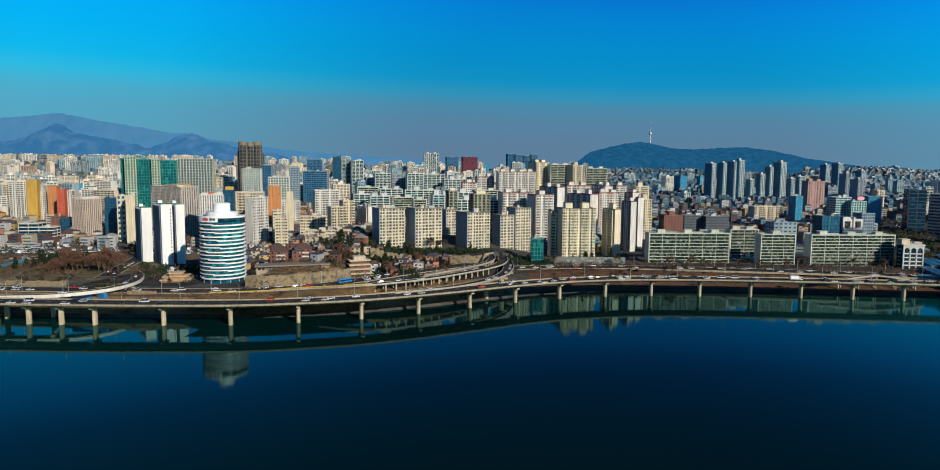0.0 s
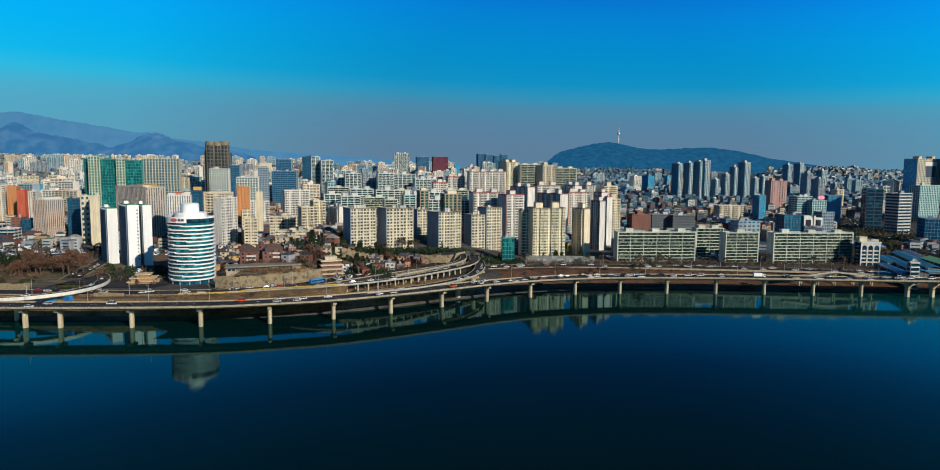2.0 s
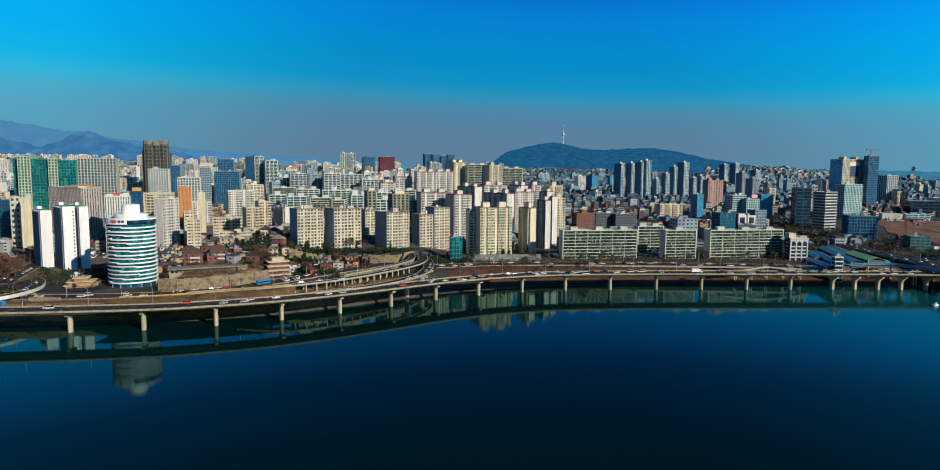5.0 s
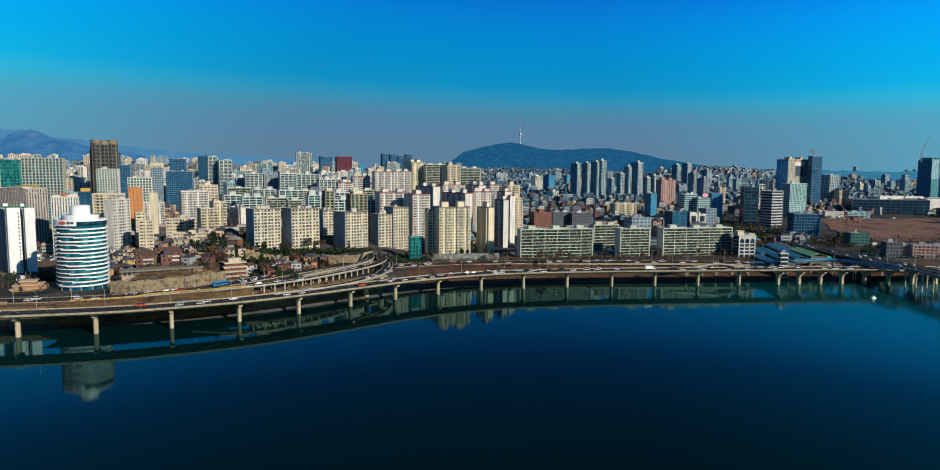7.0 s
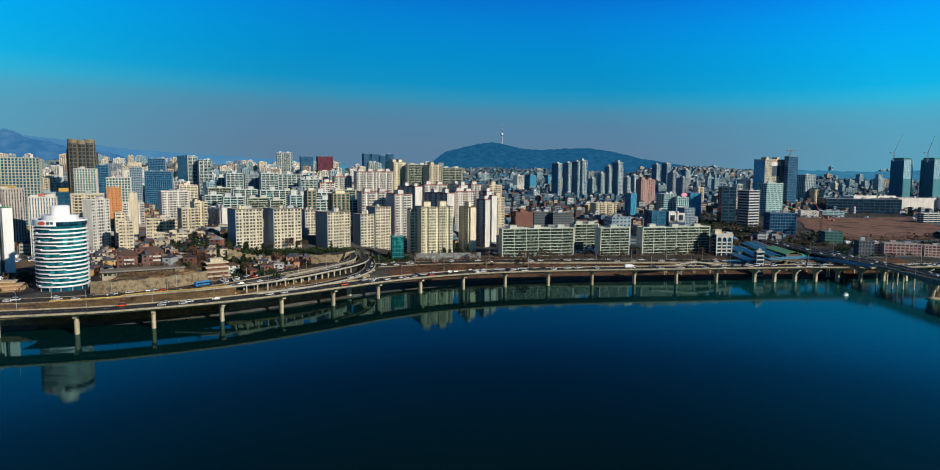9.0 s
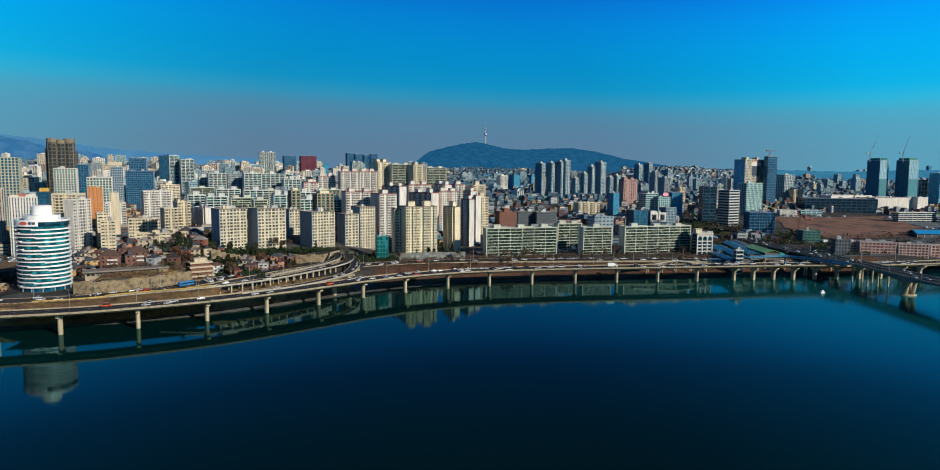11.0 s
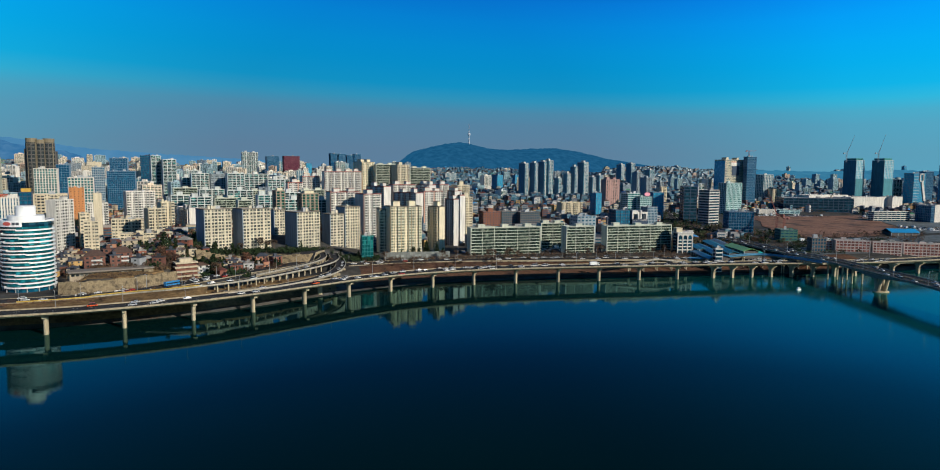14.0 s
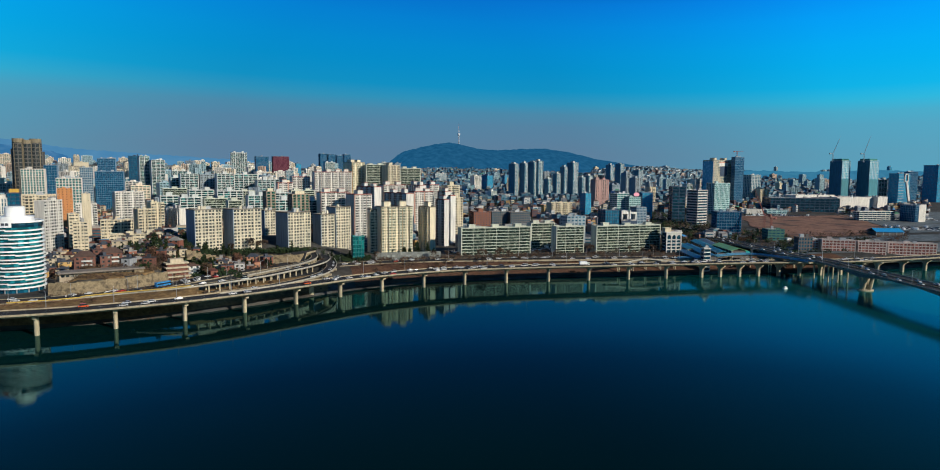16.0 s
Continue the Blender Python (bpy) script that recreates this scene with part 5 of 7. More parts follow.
for v in vpiers:
    p = [float(np.interp(v, SB, BR[:, j])) for j in range(3)]
    n = [float(np.interp(v, SB, NB[:, j])) for j in range(2)]
    bm = bmesh.new()
    bmesh.ops.create_cone(bm, cap_ends=True, segments=28, radius1=5.6, radius2=5.3, depth=3.0, matrix=Matrix.Translation((0, 0, -0.5)) @ Matrix.Diagonal((1.15, 0.7, 1, 1)))
    for e in (-2.6, 2.6):
        for sy in (-1, 1):
            cone(bm, (e, sy * 0.7, 0.8), (e, sy * 3.4, 11.6), 1.35, 1.6, 8)
    pr = part("v_pier", bm, PIER_MAT, bridge, "V shaped concrete pier on a round footing")
    pr.matrix_basis = pose(p[0], p[1], 0, 0, 0, math.degrees(math.atan2(n[1], n[0])))
for v in (float(np.interp(408, BR[:, 1], SB)), float(np.interp(428, BR[:, 1], SB)), float(np.interp(470, BR[:, 1], SB)), float(np.interp(492, BR[:, 1], SB)), *(float(np.interp(q, BR[:, 1], SB)) for q in (530, 570, 610, 650, 690, 730))):
    p = [float(np.interp(v, SB, BR[:, j])) for j in range(3)]
    for e in (-7, 0, 7):
        bm = bmesh.new()
        cone(bm, (0, 0, -3.5), (0, 0, p[2] - 1.5), 0.65, 0.65, 12)
        part("column", bm, PIER_MAT, bridge).matrix_basis = pose(p[0] + e, p[1] - 3 * e / 7, 0)
bridge_road = (BR, SB, NB)
SLIP = curve_points([(345, 503, 11.0), (362, 496, 12.0), (378, 490, 13.6), (391, 486.5, 15.0), (404, 483.5, 15.5), (413, 474, 15.6), (417.5, 458, 15.6), (419.5, 441, 15.6), (421, 424, 15.6)], 4.0)
slip_road = viaduct("bridge_slip_road", "blue edged slip road rising to the bridge", SLIP, 7.0, 1.6, (30, 48, 66, 84), "twin", False, plain("slip_blue", (0.06, 0.24, 0.40), 0.5))


# ---- vehicles ----
def car_proto(name, label, col, kind):
    paint = plain("paint_" + label.split()[0] + "_" + kind, col, 0.3)
    root = thing(name, pose(0, 0, 0), label, {"car": "car", "van": "van", "truck": "truck", "bus": "bus"}[kind], "traffic")
    ln, wd, hb, ht, w0 = {"car": (4.6, 1.85, 0.95, 1.5, 0.35), "van": (5.2, 2.0, 1.1, 2.1, 0.38), "truck": (8.5, 2.4, 1.0, 3.4, 0.5), "bus": (11.0, 2.5, 1.3, 3.2, 0.5)}[kind]
    bm = bmesh.new()
    if kind == "truck":
        bbox(bm, -ln / 2, -wd / 2, 0.9, ln * 0.22, wd / 2, ht)
        bbox(bm, ln * 0.26, -wd / 2 + 0.05, 0.5, ln / 2, wd / 2 - 0.05, 2.6)
        bbox(bm, -ln / 2, -0.5, 0.5, ln * 0.4, 0.5, 0.9)
    else:
        bbox(bm, -ln / 2, -wd / 2, 0.3, ln / 2, wd / 2, hb if kind != "bus" else ht)
    bmesh.ops.bevel(bm, geom=bm.edges[:], offset=0.12, segments=1, affect='EDGES')
    k = 0.30 if kind == "car" else 0.42
    if kind in ("car", "van"):
        bbox(bm, -ln * 0.29, -wd * 0.38, ht - 0.07, ln * (k - 0.18), wd * 0.38, ht)
    part("body", bm, paint, root)
    bm = bmesh.new()
    if kind in ("car", "van"):
        vs = [bm.verts.new(c) for c in ((-ln * 0.42, -wd * 0.46, hb - 0.02), (ln * k, -wd * 0.46, hb - 0.02), (ln * k, wd * 0.46, hb - 0.02), (-ln * 0.42, wd * 0.46, hb - 0.02),
                                        (-ln * 0.30, -wd * 0.38, ht - 0.06), (ln * (k - 0.17), -wd * 0.38, ht - 0.06), (ln * (k - 0.17), wd * 0.38, ht - 0.06), (-ln * 0.30, wd * 0.38, ht - 0.06))]
        for f in ((0, 1, 5, 4), (1, 2, 6, 5), (2, 3, 7, 6), (3, 0, 4, 7), (4, 5, 6, 7)):
            bm.faces.new([vs[i] for i in f])
        part("cabin_glass", bm, CARGLASS, root)
    else:
        bbox(bm, -ln / 2 + 0.3 if kind == "bus" else ln * 0.34, -wd / 2 - 0.02, 1.5, ln / 2 + 0.02, wd / 2 + 0.02, 2.4)
        part("cabin_glass", bm, CARGLASS, root)
    for sx in (-0.3, 0.3):
        bm = bmesh.new()
        for sy in (-1, 1):
            cone(bm, (ln * sx, sy * (wd / 2 - 0.2), w0), (ln * sx, sy * (wd / 2 + 0.02), w0), w0, w0, 12)
        cone(bm, (ln * sx, -wd / 2 + 0.1, w0), (ln * sx, wd / 2 - 0.1, w0), 0.06, 0.06, 6)
        part("axle", bm, TYRE, root, "pair of black wheels")
    return root


PROTO = [car_proto("car", "white saloon car on the expressway", (0.62, 0.62, 0.62), "car"), car_proto("car", "black saloon car on the road", (0.015, 0.015, 0.018), "car"),
         car_proto("car", "silver saloon car on the road", (0.45, 0.46, 0.48), "car"), car_proto("car", "red small car on the road", (0.45, 0.03, 0.02), "car"),
         car_proto("van", "white van on the road", (0.64, 0.64, 0.62), "van"), car_proto("truck", "white box truck on the expressway", (0.78, 0.78, 0.76), "truck"),
         car_proto("bus", "blue city bus on the road", (0.03, 0.22, 0.5), "bus"), car_proto("van", "orange red van on the flyover ramp", (0.65, 0.09, 0.02), "van")]
used = set()


def traffic(road, offsets, s0, s1, gap, seed):
    L, S, N = road
    rnd = random.Random(seed)
    for o in offsets:
        s = s0 + rnd.uniform(0, gap)
        while s < min(s1, S[-1] - 5):
            p0 = [float(np.interp(s, S, L[:, j])) for j in range(2)]
            if any(math.hypot(p0[0] - a, p0[1] - b) < 17 for a, b in kept):
                s += 9
                continue
            k = rnd.choices(range(8), (38, 26, 24, 2.5, 8, 1.2, 0.0, 0.0))[0]
            p = [float(np.interp(s, S, L[:, j])) for j in range(3)]
            n = [float(np.interp(s, S, N[:, j])) for j in range(2)]
            d0 = float(np.interp(s + 2, S, L[:, 2])) - float(np.interp(s - 2, S, L[:, 2]))
            ang = math.degrees(math.atan2(-n[0], n[1])) + (180 if o > 0 else 0)
            m = pose(p[0] + n[0] * o, p[1] + n[1] * o, p[2] + 0.02, 0, 0, ang) @ pose(0, 0, 0, 0, -math.degrees(math.atan2(d0, 4)) * (-1 if o > 0 else 1), 0)
            if k in used:
                copy_thing(PROTO[k], m)
            else:
                PROTO[k].matrix_basis = m
                used.add(k)
            s += max(9, rnd.expovariate(1 / gap) + 8)


kept = []


def park_vehicle(k, road, s, o):
    """Stands one more vehicle of a kind on a road."""
    L, S, N = road
    p = [float(np.interp(s, S, L[:, j])) for j in range(3)]
    n = [float(np.interp(s, S, N[:, j])) for j in range(2)]
    m = pose(p[0] + n[0] * o, p[1] + n[1] * o, p[2] + 0.02, 0, 0, math.degrees(math.atan2(-n[0], n[1])))
    kept.append((p[0], p[1]))
    if k in used:
        copy_thing(PROTO[k], m)
    else:
        PROTO[k].matrix_basis = m
        used.add(k)


park_vehicle(7, main_road, along(MAIN, 6), -3)
park_vehicle(7, main_road, along(MAIN, -115), 3.6)
park_vehicle(6, road_low, along(road_low[0], -88), -2)
park_vehicle(5, main_road, along(MAIN, 232), -3)
traffic(main_road, (-7, -3.6, 0.4, 3.9), along(MAIN, -350), along(MAIN, 15), 46, 3)
traffic(main_road, (-7, -3.6, 0.4, 3.9), along(MAIN, 15), along(MAIN, 520), 13, 33)
traffic(ramp_a, (-2.4, 2.4), 5, 170, 22, 5)
traffic(ramp_b, (-1.5,), 5, 150, 24, 6)
traffic(loop_road, (1.2,), 10, 200, 50, 7)
traffic(road_low, (-5, -1.8, 1.8, 5), 220, 500, 17, 8)
traffic(road_east, (-6, -2, 2, 6), 5, 420, 24, 9)
traffic(bridge_road, (-7, -3, 3, 7), 950, 1560, 45, 10)
traffic(road_w2, (-4, 0.5, 4), 20, 330, 22, 12)
traffic(road_w, (-3, 3), 10, 250, 20, 13)
traffic(road_up, (-5, -2, 2, 5), 10, 380, 30, 11)


# ---- street lamps ----
def lamp_proto():
    root = thing("street_lamp", pose(0, 0, 0), "slim grey street lamp with one arm beside the road", "street lamp", "street lamps")
    bm = bmesh.new()
    cone(bm, (0, 0, 0), (0, 0, 9), 0.14, 0.08, 6)
    cone(bm, (0, 0, 8.9), (0, 1.9, 9.5), 0.06, 0.05, 5)
    part("pole", bm, STEEL, root)
    bm = bmesh.new()
    bbox(bm, -0.18, 1.7, 9.4, 0.18, 2.6, 9.58)
    part("lamp_head", bm, STEEL, root)
    return root


LAMP = lamp_proto()
first = True
for (L, S, N), o, gap, s0, s1 in ((main_road, 6.05, 34, 230, 1250), (road_low, -7.2, 30, 150, 560), (road_east, 8.2, 32, 5, 420), (bridge_road, 9.5, 36, 700, 1280), (ramp_a, 4.5, 30, 30, 170)):
    for s in np.arange(s0, min(s1, S[-1]), gap):
        p = [float(np.interp(s, S, L[:, j])) for j in range(3)]
        n = [float(np.interp(s, S, N[:, j])) for j in range(2)]
        m = pose(p[0] + n[0] * o, p[1] + n[1] * o, p[2] + (0.85 if (L is MAIN or L is BR or L is RAMP_A) else 0.0), 0, 0, math.degrees(math.atan2(n[1], n[0])) + (90 if o > 0 else -90))
        if first:
            LAMP.matrix_basis, first = m, False
        else:
            copy_thing(LAMP, m)


# ---- trees ----
def clump(bm, c, r, n, rnd, long=1.0, flat=0.8, thick=1.0):
    """Many small blades round c, thinner towards the outside."""
    for _ in range(n):
        v = Vector((rnd.gauss(0, 1), rnd.gauss(0, 1), rnd.gauss(0, 1))).normalized() * r * rnd.random() ** 0.45
        v.z *= flat
        p = Vector(c) + v
        a = Vector((rnd.gauss(0, 1), rnd.gauss(0, 1), rnd.gauss(0, 0.7))).normalized() * rnd.uniform(0.35, 0.8) * long
        b = a.orthogonal().normalized() * rnd.uniform(0.08, 0.2) * thick
        b.rotate(Euler((0, 0, rnd.uniform(0, 6.28))))
        f = [bm.verts.new(p - a), bm.verts.new(p + b), bm.verts.new(p + a), bm.verts.new(p - b)]
        bm.faces.new(f)


def tree_proto(kind, seed):
    rnd = random.Random(seed)
    if kind in ("bare", "russet"):
        root = thing("tree", pose(0, 0, 0), "bare brown deciduous tree in winter" if kind == "bare" else "tall russet tree with dry winter twigs", "tree", "bare trees")
        h = rnd.uniform(8, 11)
        bm, cr = bmesh.new(), bmesh.new()
        cone(bm, (0, 0, -0.5), (0, 0, h * 0.5), 0.28, 0.16, 7)
        for k in range(7):
            a, up = k * 0.9 + rnd.random(), rnd.uniform(0.55, 0.95)
            q = Vector((math.cos(a) * h * 0.28 * rnd.uniform(0.5, 1.1), math.sin(a) * h * 0.28 * rnd.uniform(0.5, 1.1), h * up))
            cone(bm, (0, 0, h * rnd.uniform(0.25, 0.48)), q, 0.12, 0.03, 5)
            clump(cr, q * 0.95, h * 0.2, 74, rnd, 1.2)
        part("trunk", bm, BARK, root)
        part("crown", cr, TWIG if kind == "bare" else RUSSET, root, "bare brown twigs")
    elif kind == "pine":
        root = thing("tree", pose(0, 0, 0), "dark green evergreen tree", "tree", "evergreen trees")
        h = rnd.uniform(9, 13)
        bm, cr = bmesh.new(), bmesh.new()
        cone(bm, (0, 0, -0.5), (0, 0, h), 0.26, 0.05, 7)
        for k in range(9):
            u = 0.22 + 0.75 * k / 8
            for j in range(3):
                a = rnd.random() * 6.28
                rr = h * 0.24 * (1.05 - u)
                clump(cr, (math.cos(a) * rr, math.sin(a) * rr, h * u), h * 0.15 * (1.15 - u) + 0.3, 24, rnd, 1.0, 0.6, 2.0)
        part("trunk", bm, BARK, root)
        part("crown", cr, NEEDLE, root, "dark green needles")
    else:
        root = thing("shrub", pose(0, 0, 0), "dry brown shrub on the bank" if kind == "shrub" else "olive green hedge bush", "shrub", "shrubs")
        cr = bmesh.new()
        for k in range(5):
            a = k * 1.3
            cone(cr, (0, 0, -0.3), (math.cos(a) * 0.8, math.sin(a) * 0.8, 1.4), 0.06, 0.02, 4)
            clump(cr, (math.cos(a) * 1.1, math.sin(a) * 1.1, 1.2 + 0.4 * rnd.random()), 1.1, 30, rnd, 0.8, 0.8, 1.6)
        part("crown", cr, TWIG if kind == "shrub" else HEDGE, root)
    return root


TREES = {k: [tree_proto(k, i + 11) for i in range(n)] for k, n in (("bare", 3), ("russet", 2), ("pine", 2), ("shrub", 2), ("hedge", 1))}
planted = set()


def plant(kind, x, y, size, rnd):
    proto = rnd.choice(TREES[kind])
    m = pose(x, y, float(ground(x, y)) - 0.05, 0, 0, rnd.uniform(0, 360)) @ Matrix.Diagonal((size, size, size * rnd.uniform(0.85, 1.15), 1))
    if proto in planted:
        copy_thing(proto, m)
    else:
        proto.matrix_basis = m
        planted.add(proto)


def grove(kind, n, x0, x1, y0, y1, s0, s1, seed, shift=None):
    rnd = random.Random(seed)
    for _ in range(n):
        x = rnd.uniform(x0, x1)
        y = rnd.uniform(y0, y1) + (shift(x) if shift else 0)
        if np.min(np.hypot(LOOP[:, 0] - x, LOOP[:, 1] - y)) < 8.5:
            continue
        plant(kind, x, y, rnd.uniform(s0, s1), rnd)


grove("bare", 26, -400, -292, 540, 620, 0.7, 1.1, 1)
grove("russet", 34, -318, -262, 486, 528, 0.9, 1.35, 21)
grove("pine", 24, -350, -308, 498, 548, 0.7, 1.05, 2)
grove("hedge", 16, -318, -284, 446, 466, 0.7, 1.2, 3)
grove("hedge", 16, -252, -233, 432, 444, 0.9, 1.4, 31)
grove("bare", 10, -330, -250, 445, 500, 0.5, 0.8, 4)
grove("shrub", 44, -160, 40, 24, 36, 0.5, 1.0, 5, lambda x: float(shore(x)))
grove("bare", 34, -165, -20, 480, 600, 0.6, 1.1, 6)
grove("pine", 10, -140, -20, 500, 570, 0.7, 1.1, 41)
grove("pine", 5, -84, -60, 500, 530, 1.3, 1.8, 42)
grove("russet", 8, -95, -40, 490, 540, 0.6, 0.9, 43)
grove("bare", 14, -62, 30, 515, 550, 0.4, 0.7, 22)
grove("pine", 20, -160, -60, 490, 600, 0.5, 0.8, 23)
grove("pine", 26, -140, 40, 530, 575, 0.5, 0.9, 7)
grove("pine", 22, -95, 50, 562, 574, 0.6, 0.9, 8)
grove("hedge", 24, -30, 60, 564, 590, 0.6, 1.0, 9)
grove("bare", 30, 70, 350, 546, 560, 0.55, 0.85, 10)
grove("shrub", 70, 60, 420, 25, 62, 0.5, 1.2, 11, lambda x: float(shore(x)))
grove("bare", 24, 60, 420, 30, 70, 0.35, 0.6, 12, lambda x: float(shore(x)))
grove("bare", 12, 480, 560, 560, 640, 0.5, 0.8, 13)
grove("pine", 16, 90, 130, 570, 640, 0.6, 1.0, 15)
grove("bare", 8, -190, -130, 500, 560, 0.5, 0.9, 16)
grove("bare", 12, -258, -196, 440, 478, 0.45, 0.75, 44)
grove("russet", 6, -215, -190, 500, 545, 0.6, 0.9, 45)


# ---- hillside houses, walls and sheds ----
def house(x, y, w, d, h, turn, wallcol, roofcol, gable, label):
    root = thing("house", pose(x, y, float(ground(x, y)) - 0.6, 0, 0, turn), label, "house", "hillside houses")
    wm = wall("house_" + wallcol, HOUSE[wallcol])
    rm = wall("tiles_" + roofcol, HOUSE[roofcol], 0.8, 0.3)
    child("body", boxes_mesh("body", [(-w / 2, -d / 2, 0, w / 2, d / 2, h, 0)], [wm]), root)
    bm = bmesh.new()
    if gable:
        r = h + w * 0.28
        e = 0.5
        vs = [bm.verts.new(c) for c in ((-w / 2 - e, -d / 2 - e, h - 0.1), (w / 2 + e, -d / 2 - e, h - 0.1), (w / 2 + e, d / 2 + e, h - 0.1), (-w / 2 - e, d / 2 + e, h - 0.1), (-w * 0.2, 0, r), (w * 0.2, 0, r))]
        for f in ((0, 1, 5, 4), (1, 2, 5), (2, 3, 4, 5), (3, 0, 4), (3, 2, 1, 0)):
            bm.faces.new([vs[i] for i in f])
    else:
        bbox(bm, -w / 2 - 0.2, -d / 2 - 0.2, h, w / 2 + 0.2, d / 2 + 0.2, h + 0.5)
        bbox(bm, -w * 0.2, -d * 0.1, h + 0.5, w * 0.1, d * 0.3, h + 2.6)
    part("roof", bm, rm, root)
    me = boxes_mesh("window", [(-0.8, -0.06, -0.65, 0.8, 0.06, 0.65, 0), (-0.95, -0.1, -0.8, 0.95, 0.02, -0.65, 1)], [G_APT, wm])
    for fz in np.arange(1.9, h - 0.6, 2.8):
        for k in range(max(1, int(w // 3.4))):
            child("window", me, root, pose(-w / 2 + (k + 0.5) * w / max(1, int(w // 3.4)), -d / 2 - 0.03, float(fz)))
    return root


HOUSE = dict(redbrick=(0.24, 0.085, 0.055), charcoal=(0.035, 0.036, 0.040), brick=(0.165, 0.066, 0.046), cream=(0.56, 0.47, 0.33), white=(0.62, 0.61, 0.58), salmon=(0.46, 0.22, 0.13), ochre=(0.55, 0.34, 0.12), greyw=(0.32, 0.33, 0.34),
             red=(0.12, 0.036, 0.03), rust=(0.14, 0.06, 0.042), slate=(0.05, 0.06, 0.08), bluegrey=(0.13, 0.23, 0.29), concrete=(0.28, 0.26, 0.24), green=(0.05, 0.20, 0.11), blue=(0.04, 0.26, 0.55), brown=(0.10, 0.058, 0.045))
WALLS, ROOFS = ("brick", "cream", "redbrick", "salmon", "ochre", "cream", "redbrick", "greyw", "salmon", "white", "redbrick", "brick", "cream"), ("red", "rust", "slate", "concrete", "slate", "brown", "concrete", "slate", "concrete", "slate", "charcoal", "concrete")
rnd = random.Random(42)
spots = []
for _ in range(2000):
    x, y = rnd.uniform(-150, 10), rnd.uniform(482, 670)
    yf = float(np.interp(x, [-160, -135, -115, -98, -88, -80, -60, -30, 0, 40], [441, 439, 448, 462, 500, 545, 562, 566, 562, 578]))
    if y < yf + 14 or (x > -100 and y > 566) or any(math.hypot(x - a, y - b) < 8.8 for a, b in spots):
        continue
    spots.append((x, y))
for _ in range(500):
    x, y = rnd.uniform(-205, -150), rnd.uniform(506, 640)
    if all(math.hypot(x - a, y - b) > 8.6 for a, b in spots) and not any(math.hypot(x - a, y - b) < 15 for a, b in ((-177.7, 627), (-163, 698), (-200, 650))):
        spots.insert(0, (x, y))
for _ in range(400):
    x, y = rnd.uniform(-86, 24), rnd.uniform(492, 546)
    yr = float(np.interp(x, [-92, -65, -40, -6, 14], [452, 482, 510, 545, 575]))
    if y > yr + 7 and y > float(np.interp(x, [-70, -30, 0, 30], [490, 500, 530, 555])) and all(math.hypot(x - a, y - b) > 8.2 for a, b in spots):
        spots.append((x, y))
for x, y in spots[:235]:
    wc, rc = rnd.choice(WALLS), rnd.choice(ROOFS)
    if x < -85 and y < 500:
        wc = rnd.choice(("brick", "brick", "greyw"))
    house(x, y, rnd.uniform(5.0, 10.0), rnd.uniform(5.0, 8), rnd.choice((3.6, 5.0, 6.4, 8.4)), rnd.uniform(-25, 45), wc, rc, rnd.random() < 0.22,
          {"brick": "brown brick house on the slope", "cream": "cream rendered house on the slope", "white": "white rendered house on the slope", "salmon": "salmon pink house on the slope",
           "redbrick": "red brick house on the slope", "ochre": "ochre rendered house on the slope", "greyw": "grey rendered house on the slope"}[wc])
for x, y, lab in ((-141, 487, "brown brick villa with white balconies"), (-125, 492, "brown brick villa with white balconies and dark roof")):
    r = house(x, y, 13, 10, 9.0, 12, "brick", "brown", True, lab)
    for fz in (2.6, 5.4):
        child("balcony", boxes_mesh("balcony", [(-2, -6.3, fz, 4.5, -5.0, fz + 1.0, 0)], [wall("house_white", HOUSE["white"])]), r, None, "white balcony")
# terraced building with stacked white balconies
r = thing("terraced_house", pose(-80, 482, 10.4, 0, 0, 22), "low terraced building with stacked white balconies above the road", "house")
for i in range(4):
    child("balcony", boxes_mesh("balcony", [(-9 + i * 0.6, i * 1.6, i * 3.0 + 2.0, 8.5, 14, i * 3.0 + 3.0, 0)], [wall("house_cream", HOUSE["cream"])]), r, None, "pale concrete balcony")
    child("storey", boxes_mesh("storey", [(-8 + i * 0.6, 1.6 + i * 1.6, i * 3.0 - 0.5, 7.5, 14, i * 3.0 + 2.0, 0)], [wall("house_brick", HOUSE["brick"])]), r)
child("roof", boxes_mesh("roof", [(-4, 6, 12.0, 5, 13, 14.6, 0)], [wall("house_cream", HOUSE["cream"])]), r)
# long flat roofed hall on the bank
r = thing("long_hall", pose(-126, 468, 17.0, 0, 0, 18), "long low hall with a grey flat roof on the stone bank", "building")
child("body", boxes_mesh("body", [(-25, 0, -8, 25, 10, 3.6, 0)], [wall("hall_wall", (0.42, 0.34, 0.24))]), r)
child("roof", boxes_mesh("roof", [(-26, -2.5, 3.6, 26, 11, 4.5, 0)], [wall("hall_roof", (0.24, 0.205, 0.17))]), r, None, "grey flat roof with deep eaves")
for k in range(16):
    child("window", boxes_mesh("window", [(-24 + k * 2.6, -0.06, 1.2, -22 + k * 2.6, 0.1, 2.6, 0)], [G_APT]), r)
child("stair_block", boxes_mesh("stair_block", [(19, -4, -2, 25, 0, 3.5, 0)], [STONE]), r)


